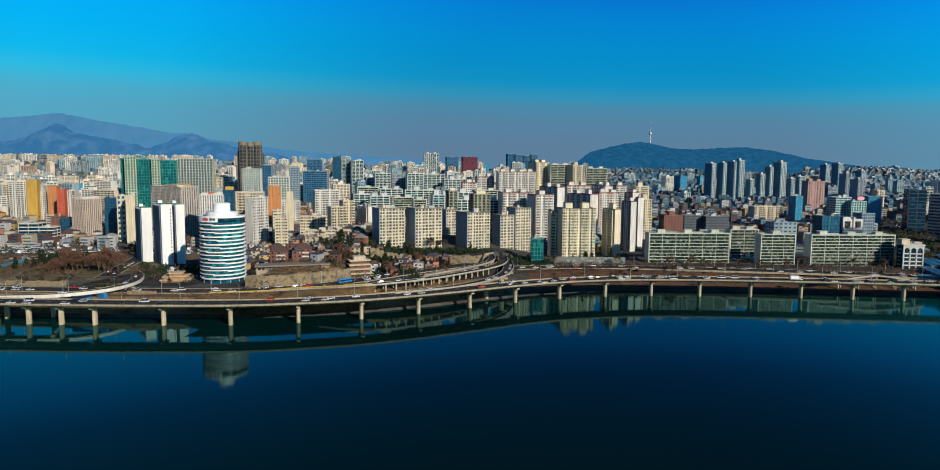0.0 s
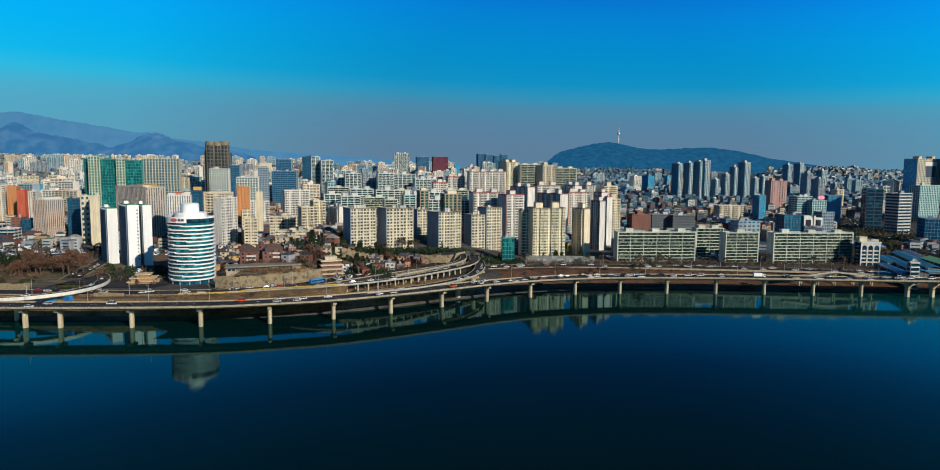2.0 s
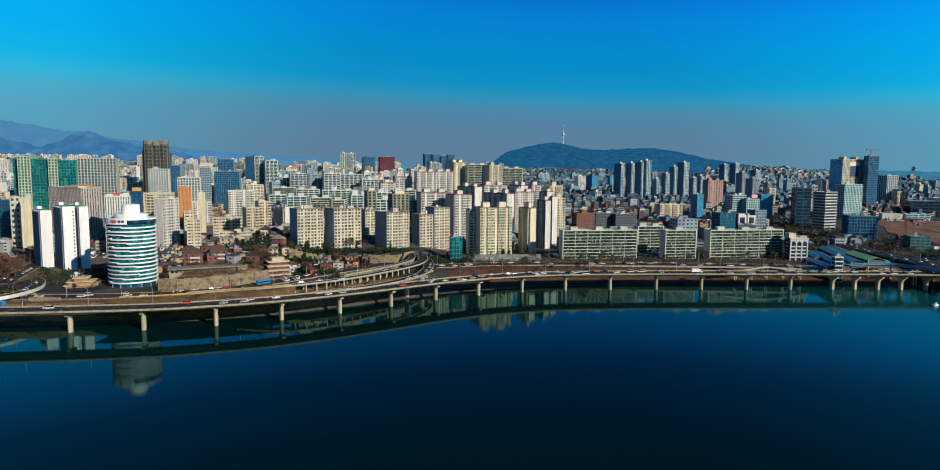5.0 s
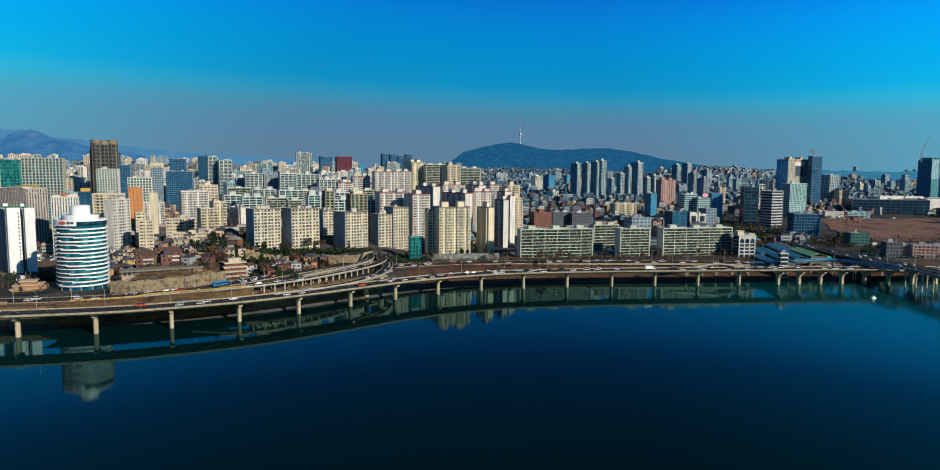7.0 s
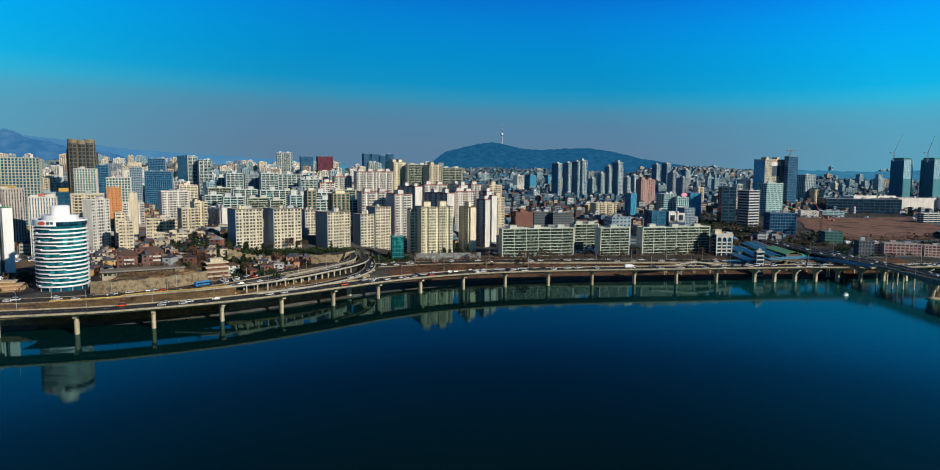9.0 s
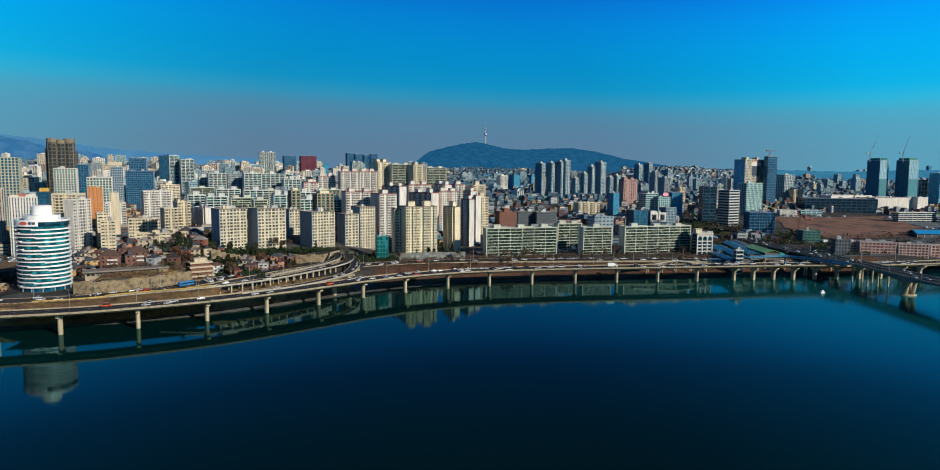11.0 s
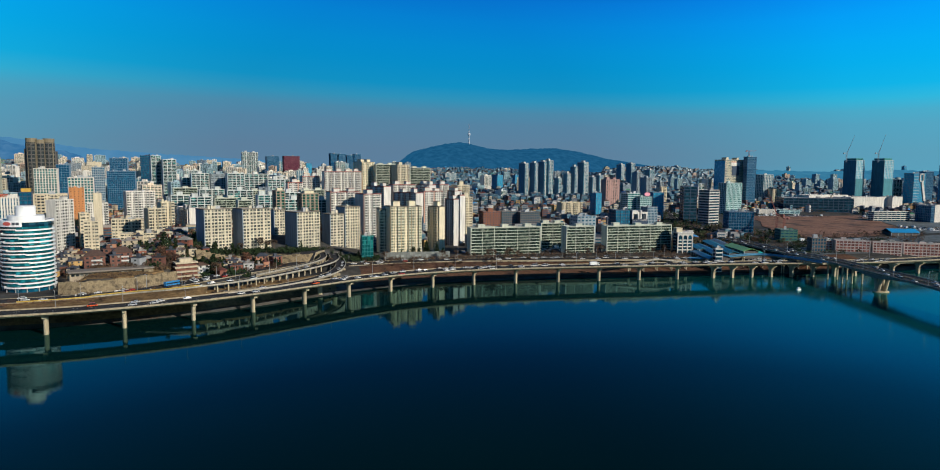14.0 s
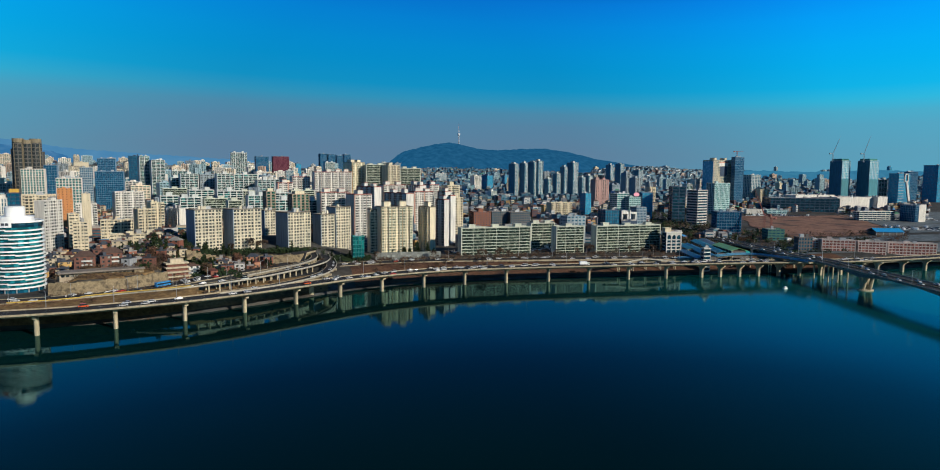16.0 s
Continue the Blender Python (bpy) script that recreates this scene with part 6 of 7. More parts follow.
def stone_wall(label, pts, h, thick):
    L = curve_points([(x, y, float(ground(x, y)) - 0.8) for x, y in pts], 4.0)
    root = thing("retaining_wall", pose(0, 0, 0), label, "wall")
    N = normals(L)
    for i in range(0, len(L) - 1):
        a, b = L[i], L[i + 1]
        ang = math.degrees(math.atan2(b[1] - a[1], b[0] - a[0]))
        ln = math.hypot(b[0] - a[0], b[1] - a[1]) + 0.05
        bm = bmesh.new()
        bbox(bm, 0.04, -thick / 2, 0, ln - 0.04, thick / 2, h + 0.35 * math.sin(i * 1.7))
        for v in bm.verts:
            if v.co.z > h * 0.5:
                v.co.y += 0.9
        part("panel", bm, STONE, root).matrix_basis = pose(a[0], a[1], a[2], 0, 0, ang)
    return root


stone_wall("rough tan stone retaining wall above the road", [(-150, 438), (-135, 436.5), (-115, 445), (-98, 459), (-86, 474)], 8.6, 1.4)
stone_wall("tan stone terrace wall below the apartments", [(-82, 541), (-60, 554.5), (-45, 557.5), (-30, 558.7), (0, 555.0), (16, 561)], 7.6, 1.2)
stone_wall("tan stone wall beside the ramp loop", [(-322, 438), (-308, 437.5), (-296, 436), (-282, 435), (-268, 434.5)], 4.2, 1.0)
stone_wall("low tan wall beside the shore road", [(-214, 408), (-205, 408), (-196, 408.5)], 3.0, 0.8)
# small pavilion at the foot of the white slabs
r = thing("pavilion", pose(-204, 456, float(ground(-204, 456)), 0, 0, 14), "tan tiered pavilion with flat roofs beside the white slabs", "pavilion")
for i, (rw, z) in enumerate(((10, 0.0), (8.5, 2.3), (5, 4.6))):
    child("storey", boxes_mesh("storey", [(-rw + 1, -6 + i, z - (0.5 if i == 0 else 0), rw - 1, 6 - i, z + 1.8, 0)], [wall("pavilion_wall", (0.34, 0.20, 0.10))]), r)
    child("roof", boxes_mesh("roof", [(-rw, -7 + i, z + 1.8, rw, 7 - i, z + 2.3, 0)], [wall("pavilion_roof", (0.60, 0.46, 0.28))]), r)
# teal glass cube by the ramp
building(57.6, 560, 10.5, 9, 31, 4, "glass_teal", "small teal glass office cube beside the flyover")
# dark noise barrier below the golden flats
r = thing("noise_barrier", pose(0, 0, 0), "grey translucent noise barrier before the flats", "barrier")
for k in range(12):
    bx = 72 + k * 5.0
    child("panel", boxes_mesh("panel", [(bx, 560 - k * 0.2, 9.0, bx + 4.9, 560.25 - k * 0.2, 16.5, 0)], [glass("barrier_panel", (0.16, 0.17, 0.16), (0.30, 0.32, 0.30), 0.5, (2.5, 9, 2))]), r)
# building with three tall arches
r = thing("arch_building", pose(365, 541, float(ground(365, 541)) - 0.4, 0, 0, -6) @ Matrix.Diagonal((0.8, 1, 1, 1)), "white riverside building with three tall arched bays", "building")
wm = wall("wall_white", COL["white"])
child("glazing", boxes_mesh("glazing", [(-9.2, 0.8, 0, 9.2, 11.5, 20, 0)], [G_DARK]), r)
for k in range(4):
    child("pier", boxes_mesh("pier", [(-10 + k * 6.3, 0, 0, -8.9 + k * 6.3, 1.4, 20, 0)], [wm]), r)
for k in range(3):
    bm = bmesh.new()
    cx = -6.3 + k * 6.3
    seg = [(math.cos(a) * 2.6, math.sin(a) * 2.6) for a in np.linspace(0, math.pi, 13)]
    lo = [bm.verts.new((cx + u, 0.05, 15.5 + v)) for u, v in seg] + [bm.verts.new((cx - 2.6, 0.05, 20)), bm.verts.new((cx + 2.6, 0.05, 20))]
    f = bm.faces.new(lo)
    ext = bmesh.ops.extrude_face_region(bm, geom=[f])
    for v in ext["geom"]:
        if isinstance(v, bmesh.types.BMVert):
            v.co.y += 0.9
    bmesh.ops.recalc_face_normals(bm, faces=bm.faces)
    part("arch", bm, wm, r)
for i in range(1, 5):
    child("balcony", boxes_mesh("balcony", [(-9, 0.35, i * 3.2, 9, 1.0, i * 3.2 + 1.0, 0)], [wm]), r)
for i in range(1, 6):
    child("side_balcony", boxes_mesh("side_balcony", [(-10.2, 4.5, i * 3.2, -9.1, 8.5, i * 3.2 + 0.9, 0)], [wm]), r)
child("roof", boxes_mesh("roof", [(-10.6, -0.6, 20, 10.5, 12.2, 21.0, 0)], [wm]), r)
child("penthouse", boxes_mesh("penthouse", [(-9.5, 4, 21, -2, 11, 24.5, 0), (-9.9, 3.6, 24.5, -1.6, 11.4, 25.0, 0)], [wall("wall_cream", COL["cream"])]), r)
# arched white roof screens behind the slab
r = thing("arched_block", pose(371, 640, float(ground(371, 640)), 0, 0, 3), "white block crowned with arched screens", "building")
child("body", boxes_mesh("body", [(-10, 0, 0, 10, 12, 26, 0)], [wall("wall_navy", COL["navy"])]), r)
for k in range(2):
    child("screen", boxes_mesh("screen", [(-10 + k * 10.5, 0, 24, -8.4 + k * 10.5, 6, 36, 0), (-2.6 + k * 10.5, 0, 24, -1 + k * 10.5, 6, 34, 0), (-8.4 + k * 10.5, 0, 32, -2.6 + k * 10.5, 6, 36 - k * 2, 0), (-8.4 + k * 10.5, 0, 24, -2.6 + k * 10.5, 6, 26, 0)], [wm]), r)
# market halls with coloured metal roofs by the bridge head
def market_hall(x, y, w, d, eave, turn, roofcol, label):
    """A long low hall: plinth walls, columns between dark bays and a shallow ridged metal roof in ribbed sheets."""
    root = thing("market_hall", pose(x, y, float(ground(x, y)) - 0.5, 0, 0, turn), label, "market hall", "market halls")
    rm = wall("metal_roof_" + roofcol, ROOFCOL[roofcol], 0.45, 0.3)
    child("body", boxes_mesh("body", [(-w / 2 + 0.5, -d / 2 + 0.5, 0, w / 2 - 0.5, d / 2 - 0.5, eave, 0)], [wall("wall_brown", COL["brown"])]), root)
    for k in range(int(w // 8) + 1):
        px = -w / 2 + 0.4 + k * (w - 0.8) / int(w // 8)
        child("column", boxes_mesh("column", [(px - 0.25, -d / 2 + 0.1, 0, px + 0.25, -d / 2 + 0.5, eave, 0)], [wall("wall_pale", COL["pale"])]), root)
    n = 1
    for side in (-1, 1):
        bm = bmesh.new()
        for k in range(n):
            a, b = -w / 2 - 0.6 + k * (w + 1.2) / n, -w / 2 - 0.6 + (k + 1) * (w + 1.2) / n 
            q = [(a, side * (d / 2 + 0.8), eave - 0.2), (b, side * (d / 2 + 0.8), eave - 0.2), (b, 0, eave + d * 0.16), (a, 0, eave + d * 0.16)]
            lo = [bm.verts.new(c) for c in q]
            hi = [bm.verts.new((c[0], c[1], c[2] + 0.25)) for c in q]
            bm.faces.new(lo)
            bm.faces.new(hi)
            for e in range(4):
                bm.faces.new((lo[e], lo[(e + 1) % 4], hi[(e + 1) % 4], hi[e]))
        bmesh.ops.recalc_face_normals(bm, faces=bm.faces)
        part("roof_slope", bm, rm, root)
    return root


ROOFCOL = dict(sky=(0.02, 0.30, 0.62), blue=(0.03, 0.17, 0.30), teal=(0.05, 0.27, 0.34), green=(0.30, 0.60, 0.20), turquoise=(0.03, 0.42, 0.36), grey=(0.18, 0.24, 0.27))
market_hall(383.4, 525.6, 100.4, 9, 4.6, -111.2, "blue", "long market hall with a dark blue metal roof")
market_hall(412.2, 551.6, 110.9, 10, 4.6, -112.0, "teal", "long market hall with a faded teal metal roof")
market_hall(363.2, 507.8, 56.0, 8, 4.6, -107.9, "blue", "low market hall with a blue roof")
market_hall(435.0, 579.1, 73.4, 9, 4.6, -112.6, "grey", "grey roofed market hall beside the trees")
market_hall(412.0, 518.6, 50.0, 14, 7, -106.2, "green", "market hall with a bright green roof")
market_hall(388.8, 555.9, 49.7, 8, 4.6, -110.5, "teal", "small teal roofed market shed")
market_hall(749, 648, 34, 24, 5.0, -20, "sky", "low hall with a bright blue metal roof near the field")
market_hall(411.5, 503.5, 22.0, 7, 5.0, 12.0, "turquoise", "small hall with a bright turquoise roof by the slip road")


def observation_tower(x, y, z, k):
    r = thing("observation_tower", pose(x, y, z) @ Matrix.Diagonal((k, k, k, 1)), "white observation tower with an antenna mast on the hill", "tower")
    cw = plain("tower_shaft_white", (0.42, 0.45, 0.48))
    part("shaft", drum(5.5, -10, 92, 20, 4.2), cw, r)
    part("observatory", drum(8, 92, 100, 24, 13), plain("tower_deck", (0.42, 0.47, 0.52)), r)
    part("upper_deck", drum(13, 100, 116, 24, 10.5), plain("tower_deck", (0.42, 0.47, 0.52)), r)
    part("mast", drum(3.2, 116, 160, 12, 2.2), plain("mast_dark", (0.35, 0.35, 0.38)), r)
    part("antenna", drum(1.6, 160, 215, 8, 0.6), plain("mast_red", (0.42, 0.20, 0.18)), r)


observation_tower(1113.5, 4148, 246, 0.70)


def brown_tower(x, y, top):
    z0 = float(ground(x, y)) - 1
    r = thing("tower_block", pose(x, y, z0, 0, 0, 8), "tall brown apartment tower of three rounded shafts with golden tops", "building")
    h = top - z0
    br, gd = wall("brown_stone", (0.105, 0.100, 0.090)), wall("gold_stone", (0.22, 0.185, 0.12))
    for k, (u, hh) in enumerate(((-11, 0), (3, -2), (15, 0))):
        sh = part("shaft", drum(8.5, 0, h + hh, 28), glass("brown_glass", (0.02, 0.03, 0.035), (0.10, 0.09, 0.07), 0.4, (2, 2, 3.3)), r)
        sh.location.x = u
        for f in np.arange(3, h + hh - 4, 6.6):
            b = part("floor_band", arc_band(8.3, 8.9, f, f + 1.6, 0, math.tau, 24), br, sh)
        for a in range(0, 360, 45):
            part("rib", arc_band(8.4, 9.2, 0, h + hh - 6, radians(a), radians(a + 9), 2), gd if a % 90 else br, sh)
        part("crown", drum(8.9, h + hh - 5, h + hh + 2, 28), gd, sh, "golden crown")
    child("wing", boxes_mesh("wing", [(-23, 2, 0, -9, 20, h - 16, 0), (18, 2, 0, 25, 20, h - 20, 0)], [br]), r)


brown_tower(-433, 1305, 138)


def crane(x, y, z, jib, tilt, turn, col, label):
    r = thing("tower_crane", pose(x, y, z, 0, 0, turn), label, "crane", "cranes")
    m = plain("crane_" + col, (0.26, 0.09, 0.07) if col == "redpaint" else COL[col])
    bm = bmesh.new()
    for sx in (-0.9, 0.9):
        for sy in (-0.9, 0.9):
            cone(bm, (sx, sy, -6), (sx, sy, 14), 0.28, 0.28, 4)
    for k in range(9):
        cone(bm, (-0.9, -0.9, -5 + 2 * k), (0.9, -0.9, -3 + 2 * k), 0.15, 0.15, 4)
    part("mast", bm, m, r)
    bm = bmesh.new()
    q = Vector((math.cos(radians(tilt)) * jib, 0, 14 + math.sin(radians(tilt)) * jib))
    cone(bm, (0, -0.6, 14), q, 0.42, 0.25, 4)
    cone(bm, (0, 0.6, 14), q, 0.42, 0.25, 4)
    part("jib", bm, m, r)
    bm = bmesh.new()
    cone(bm, (0, 0, 14), (-9, 0, 15), 0.5, 0.5, 4)
    bbox(bm, -10, -1.2, 12.5, -7, 1.2, 15)
    part("counterweight", bm, m, r)


crane(1162, 1160, 118, 44, 62, 5, "grey", "luffing tower crane on the roof")
crane(1216, 1130, 118, 44, 66, 5, "grey", "luffing tower crane on the roof")
crane(976, 1240, 122, 22, 3, 10, "redpaint", "red tower crane on the unfinished tower")
crane(566, 655, 24, 34, 62, 100, "redpaint", "red crane over the building site")
crane(574, 652, 20, 22, 20, 200, "redpaint", "low red crane over the building site")

# brown levelled field
bm = bmesh.new()
gx, gy = np.linspace(0, 1, 48), np.linspace(0, 1, 40)
quad = [Vector((556, 634, 0)), Vector((790, 650, 0)), Vector((950, 906, 0)), Vector((738, 918, 0))]
grid = [[None] * len(gx) for _ in gy]
for j, v in enumerate(gy):
    for i, u in enumerate(gx):
        p = quad[0].lerp(quad[1], u).lerp(quad[3].lerp(quad[2], u), v)
        edge = min(i, 47 - i, j, 39 - j)
        if edge < 4:
            p = p + Vector((9 * noise.noise(p * 0.02), 9 * noise.noise(p * 0.02 + Vector((9, 3, 1))), 0)) * (1 - edge / 4)
        grid[j][i] = bm.verts.new((p.x, p.y, float(ground(p.x, p.y)) + 0.5 + 0.7 * min(1, edge / 3) + 0.5 * noise.noise(p * 0.02)))
for j in range(len(gy) - 1):
    for i in range(len(gx) - 1):
        bm.faces.new((grid[j][i], grid[j][i + 1], grid[j + 1][i + 1], grid[j + 1][i]))
me = bpy.data.meshes.new("field")
bm.to_mesh(me)
bm.free()
me.materials.append(FIELD)
tagged(new("field", me), "bare brown levelled building ground", "field", kind="structure")

# paved lots round the field
def paved_lot(name, label, quad, mat=None):
    """A sheet of paving laid on the ground between four corners."""
    vs = []
    for j in range(13):
        for i in range(17):
            p = Vector(quad[0]).lerp(Vector(quad[1]), i / 16).lerp(Vector(quad[3]).lerp(Vector(quad[2]), i / 16), j / 12)
            vs.append((p.x, p.y, float(ground(p.x, p.y)) + 0.5))
    me = bpy.data.meshes.new(name)
    me.from_pydata(vs, [], [(j * 17 + i, j * 17 + i + 1, j * 17 + i + 18, j * 17 + i + 17) for j in range(12) for i in range(16)])
    me.materials.append(mat or LOT)
    tagged(new(name, me), label, "pavement", kind="structure")


paved_lot("pavement_station", "grey paved car park beside the levelled field", [(800, 655, 0), (1150, 690, 0), (1300, 960, 0), (955, 920, 0)])
paved_lot("pavement_flats", "grey paved yards behind the pink flats", [(505, 560, 0), (860, 575, 0), (980, 640, 0), (560, 628, 0)])
paved_lot("pavement_bridge_head", "grey paved yards along the bridge approach", [(480, 500, 0), (700, 500, 0), (760, 556, 0), (492, 556, 0)])
paved_lot("pavement_tower", "grey paved forecourt round the towers", [(-262, 440, 0), (-190, 436, 0), (-150, 560, 0), (-225, 620, 0)], ASPHALT)
paved_lot("pavement_west", "grey paved car park beyond the park", [(-520, 560, 0), (-350, 610, 0), (-330, 680, 0), (-560, 660, 0)])

# dry grass strip between viaduct and road
for name, x0, x1, o0, o1 in (("verge_west", -330, 30, 19, 48), ("verge_east", 45, 520, 19, 66), ("verge_bank", -150, -66, 66, 112)):
    bm = bmesh.new()
    prev = None
    for x in np.arange(x0, x1, 6.0):
        ys = shore(x) + np.linspace(o0, o1, 6)
        row = [bm.verts.new((x, yy, float(ground(x, yy)) + 0.2)) for yy in ys]
        if prev:
            for k in range(5):
                bm.faces.new((prev[k], row[k], row[k + 1], prev[k + 1]))
        prev = row
    me = bpy.data.meshes.new(name)
    bm.to_mesh(me)
    bm.free()
    me.materials.append(DRYGRASS if name == "verge_east" else WESTGRASS)
    tagged(new(name, me), "strip of dry brown winter grass beside the road", "grass", kind="structure")


# grassed slope that carries the foot of the flyover
bm = bmesh.new()
prev = None
for x in np.arange(-168, -58, 4.0):
    ya = float(np.interp(x, RAMP_A[:, 0], RAMP_A[:, 1])) - 5.2 if x > -128 else float(np.interp(x, road_low[0][:, 0], road_low[0][:, 1])) - 8.0
    za = float(np.interp(x, RAMP_A[:, 0], RAMP_A[:, 2])) - 0.1 if x > -128 else float(np.interp(x, road_low[0][:, 0], road_low[0][:, 2])) - 0.1
    yb = float(shore(x)) + 9.9
    row = [bm.verts.new((x, ya + (yb - ya) * u, za + (9.4 - za) * u ** 1.3 + 0.35 * noise.noise(Vector((x * 0.11, u * 4, 0))) * (u > 0))) for u in np.linspace(0, 1, 7)]
    if prev:
        for k in range(6):
            bm.faces.new((prev[k], prev[k + 1], row[k + 1], row[k]))
    prev = row
bmesh.ops.recalc_face_normals(bm, faces=bm.faces)
me = bpy.data.meshes.new("verge_ramp")
bm.to_mesh(me)
bm.free()
me.materials.append(WESTGRASS)
tagged(new("verge_ramp", me), "golden dry grass slope at the foot of the flyover", "grass", kind="structure")

me = bpy.data.meshes.new("park")
px_, py_ = np.linspace(-470, -236, 40), np.linspace(442, 650, 34)
pv = [(float(u), float(v), float(ground(u, v)) + 0.1) for v in py_ for u in px_]
me.from_pydata(pv, [], [(j * 40 + i, j * 40 + i + 1, j * 40 + i + 41, j * 40 + i + 40) for j in range(33) for i in range(39)])
me.materials.append(patchy("park_grass", ((0.200, 0.120, 0.082), (0.110, 0.098, 0.055), (0.270, 0.180, 0.125)), 0.05, 0.4))
tagged(new("park", me), "winter park lawn of dry brown and green grass", "grass", kind="structure")


# ---- the city beyond ----
FOOT = [(o.matrix_basis.translation.x, o.matrix_basis.translation.y) for o in scene.objects if o.parent is None and o.get("category") == "building"]
rnd = random.Random(99)
styles = ["apt_white"] * 5 + ["apt_cream"] * 4 + ["apt_beige"] * 2 + ["apt_pale"] * 4 + ["apt_grey"] * 3 + ["grid_white", "office_grey", "glass_blue", "tower_blue", "blank_tan"]
LABELS = dict(apt_white="white apartment slab in the distant city", apt_cream="cream apartment slab in the distant city", apt_beige="beige apartment slab in the distant city", apt_pale="pale grey apartment slab in the distant city",
              apt_grey="grey apartment slab in the distant city", grid_white="white gridded office block in the distant city", office_grey="grey office block in the distant city",
              glass_blue="blue glass office block in the distant city", tower_blue="blue grey tower in the distant city", blank_tan="tan block with a blank wall in the distant city")
made = 0
for _ in range(6000):
    if made >= 190:
        break
    y = 1000 * (3.6 ** rnd.random())
    u = rnd.uniform(-0.86, 1.25)
    x = u * y
    if u > 0.22 and rnd.random() < 0.6 or u > 0.6 and rnd.random() < 0.7 or any(abs(x - a) < 42 and abs(y - b) < 34 for a, b in FOOT):
        continue
    if x > 440 and y < 1080 or x > 0.22 * y and y < 1500 and rnd.random() < 0.5:
        continue
    g0 = float(ground(x, y))
    # keep below the skyline of the clip's distance
    cap = 90 + y * (0.016 if u < -0.2 else 0.012) - g0
    hh = min(rnd.choice((18, 26, 34, 42, 48)), max(10, cap))
    # cooler styles to the east put haze into the wall colours
    st = rnd.choice(styles if u < 0.22 else ["apt_pale", "apt_grey", "apt_pale", "tower_blue", "glass_blue", "office_grey", "apt_cream"])
    building(x, y, rnd.uniform(16, 48), rnd.uniform(12, 20), g0 + hh, rnd.choice((8, 14, 20, 35, -20)), st, LABELS[st], huts=rnd.choice((1, 1, 2)), group="distant city blocks")
    FOOT.append((x, y))
    made += 1

# a settled hill to the north-east, its slope covered with small houses
def slope_z(x, y):
    u = x / y
    crest = np.interp(u, [0.50, 0.55, 0.60, 0.66, 0.70, 0.76], [84, 95, 101, 93, 84, 68])
    return np.maximum(ground(x, y) - 4, 34 + (crest - 34) * ss(1750, 2550, y) * (1 - 0.5 * ss(2600, 2900, y)))


def hillside_town(n, seed):
    rn = random.Random(seed)
    us, ys = np.linspace(0.49, 0.77, 40), np.linspace(1740, 2900, 40)
    U, Y = np.meshgrid(us, ys)
    Z = slope_z(U * Y, Y)
    idx = np.arange(1600).reshape(40, 40)
    f = np.stack([idx[:-1, :-1], idx[:-1, 1:], idx[1:, 1:], idx[1:, :-1]], -1).reshape(-1, 4)
    me = bpy.data.meshes.new("slope_ground")
    me.from_pydata(np.stack([U * Y, Y, Z], -1).reshape(-1, 3).tolist(), [], f.tolist())
    me.materials.append(GROUND)
    tagged(new("ground_slope", me), "settled hillside rising beyond the offices", "hill", kind="structure")
    # house colours are greyed and blued to paint in distance haze
    mats = [wall("slope_" + k, c) for k, c in (("white", (0.50, 0.54, 0.54)), ("grey", (0.20, 0.31, 0.37)), ("brown", (0.22, 0.17, 0.15)), ("blue", (0.09, 0.22, 0.31)), ("roof", (0.10, 0.14, 0.17)))]
    vs, fs, mi = [], [], []
    for _ in range(n):
        y = rn.uniform(1760, 2570)
        x = rn.uniform(0.50, 0.76) * y
        w, d, h, t = rn.uniform(7, 17), rn.uniform(7, 12), rn.choice((5, 6, 8, 10, 13)), rn.uniform(-0.5, 0.9)
        z, c, s = float(slope_z(x, y)) - 2, math.cos(t), math.sin(t)
        m = rn.choices(range(4), (3, 6, 3, 5))[0]
        for k, (e, z0, z1) in enumerate(((0.0, z, z + h + 2), (0.4, z + h + 2, z + h + 2.6))):
            b = len(vs)
            for zz in (z0, z1):
                for p, q in ((-1, -1), (1, -1), (1, 1), (-1, 1)):
                    a1, a2 = p * (w / 2 + e), q * (d / 2 + e)
                    vs.append((x + c * a1 - s * a2, y + s * a1 + c * a2, zz))
            fs.extend(tuple(b + i for i in q) for q in ((0, 1, 5, 4), (1, 2, 6, 5), (2, 3, 7, 6), (3, 0, 4, 7), (4, 5, 6, 7)))
            mi.extend([4 if k else m] * 5)
    me = bpy.data.meshes.new("hillside_town")
    me.from_pydata(vs, [], fs)
    for mt in mats:
        me.materials.append(mt)
    me.polygons.foreach_set("material_index", mi)
    tagged(new("hillside_town", me), "small white and grey houses crowding a far hillside", "houses", kind="stuff")


hillside_town(1900, 77)

FAR_STYLE = dict(white=(0.72, 0.68, 0.60), cream=(0.70, 0.59, 0.45), salmon=(0.52, 0.37, 0.28), pale=(0.30, 0.42, 0.47))


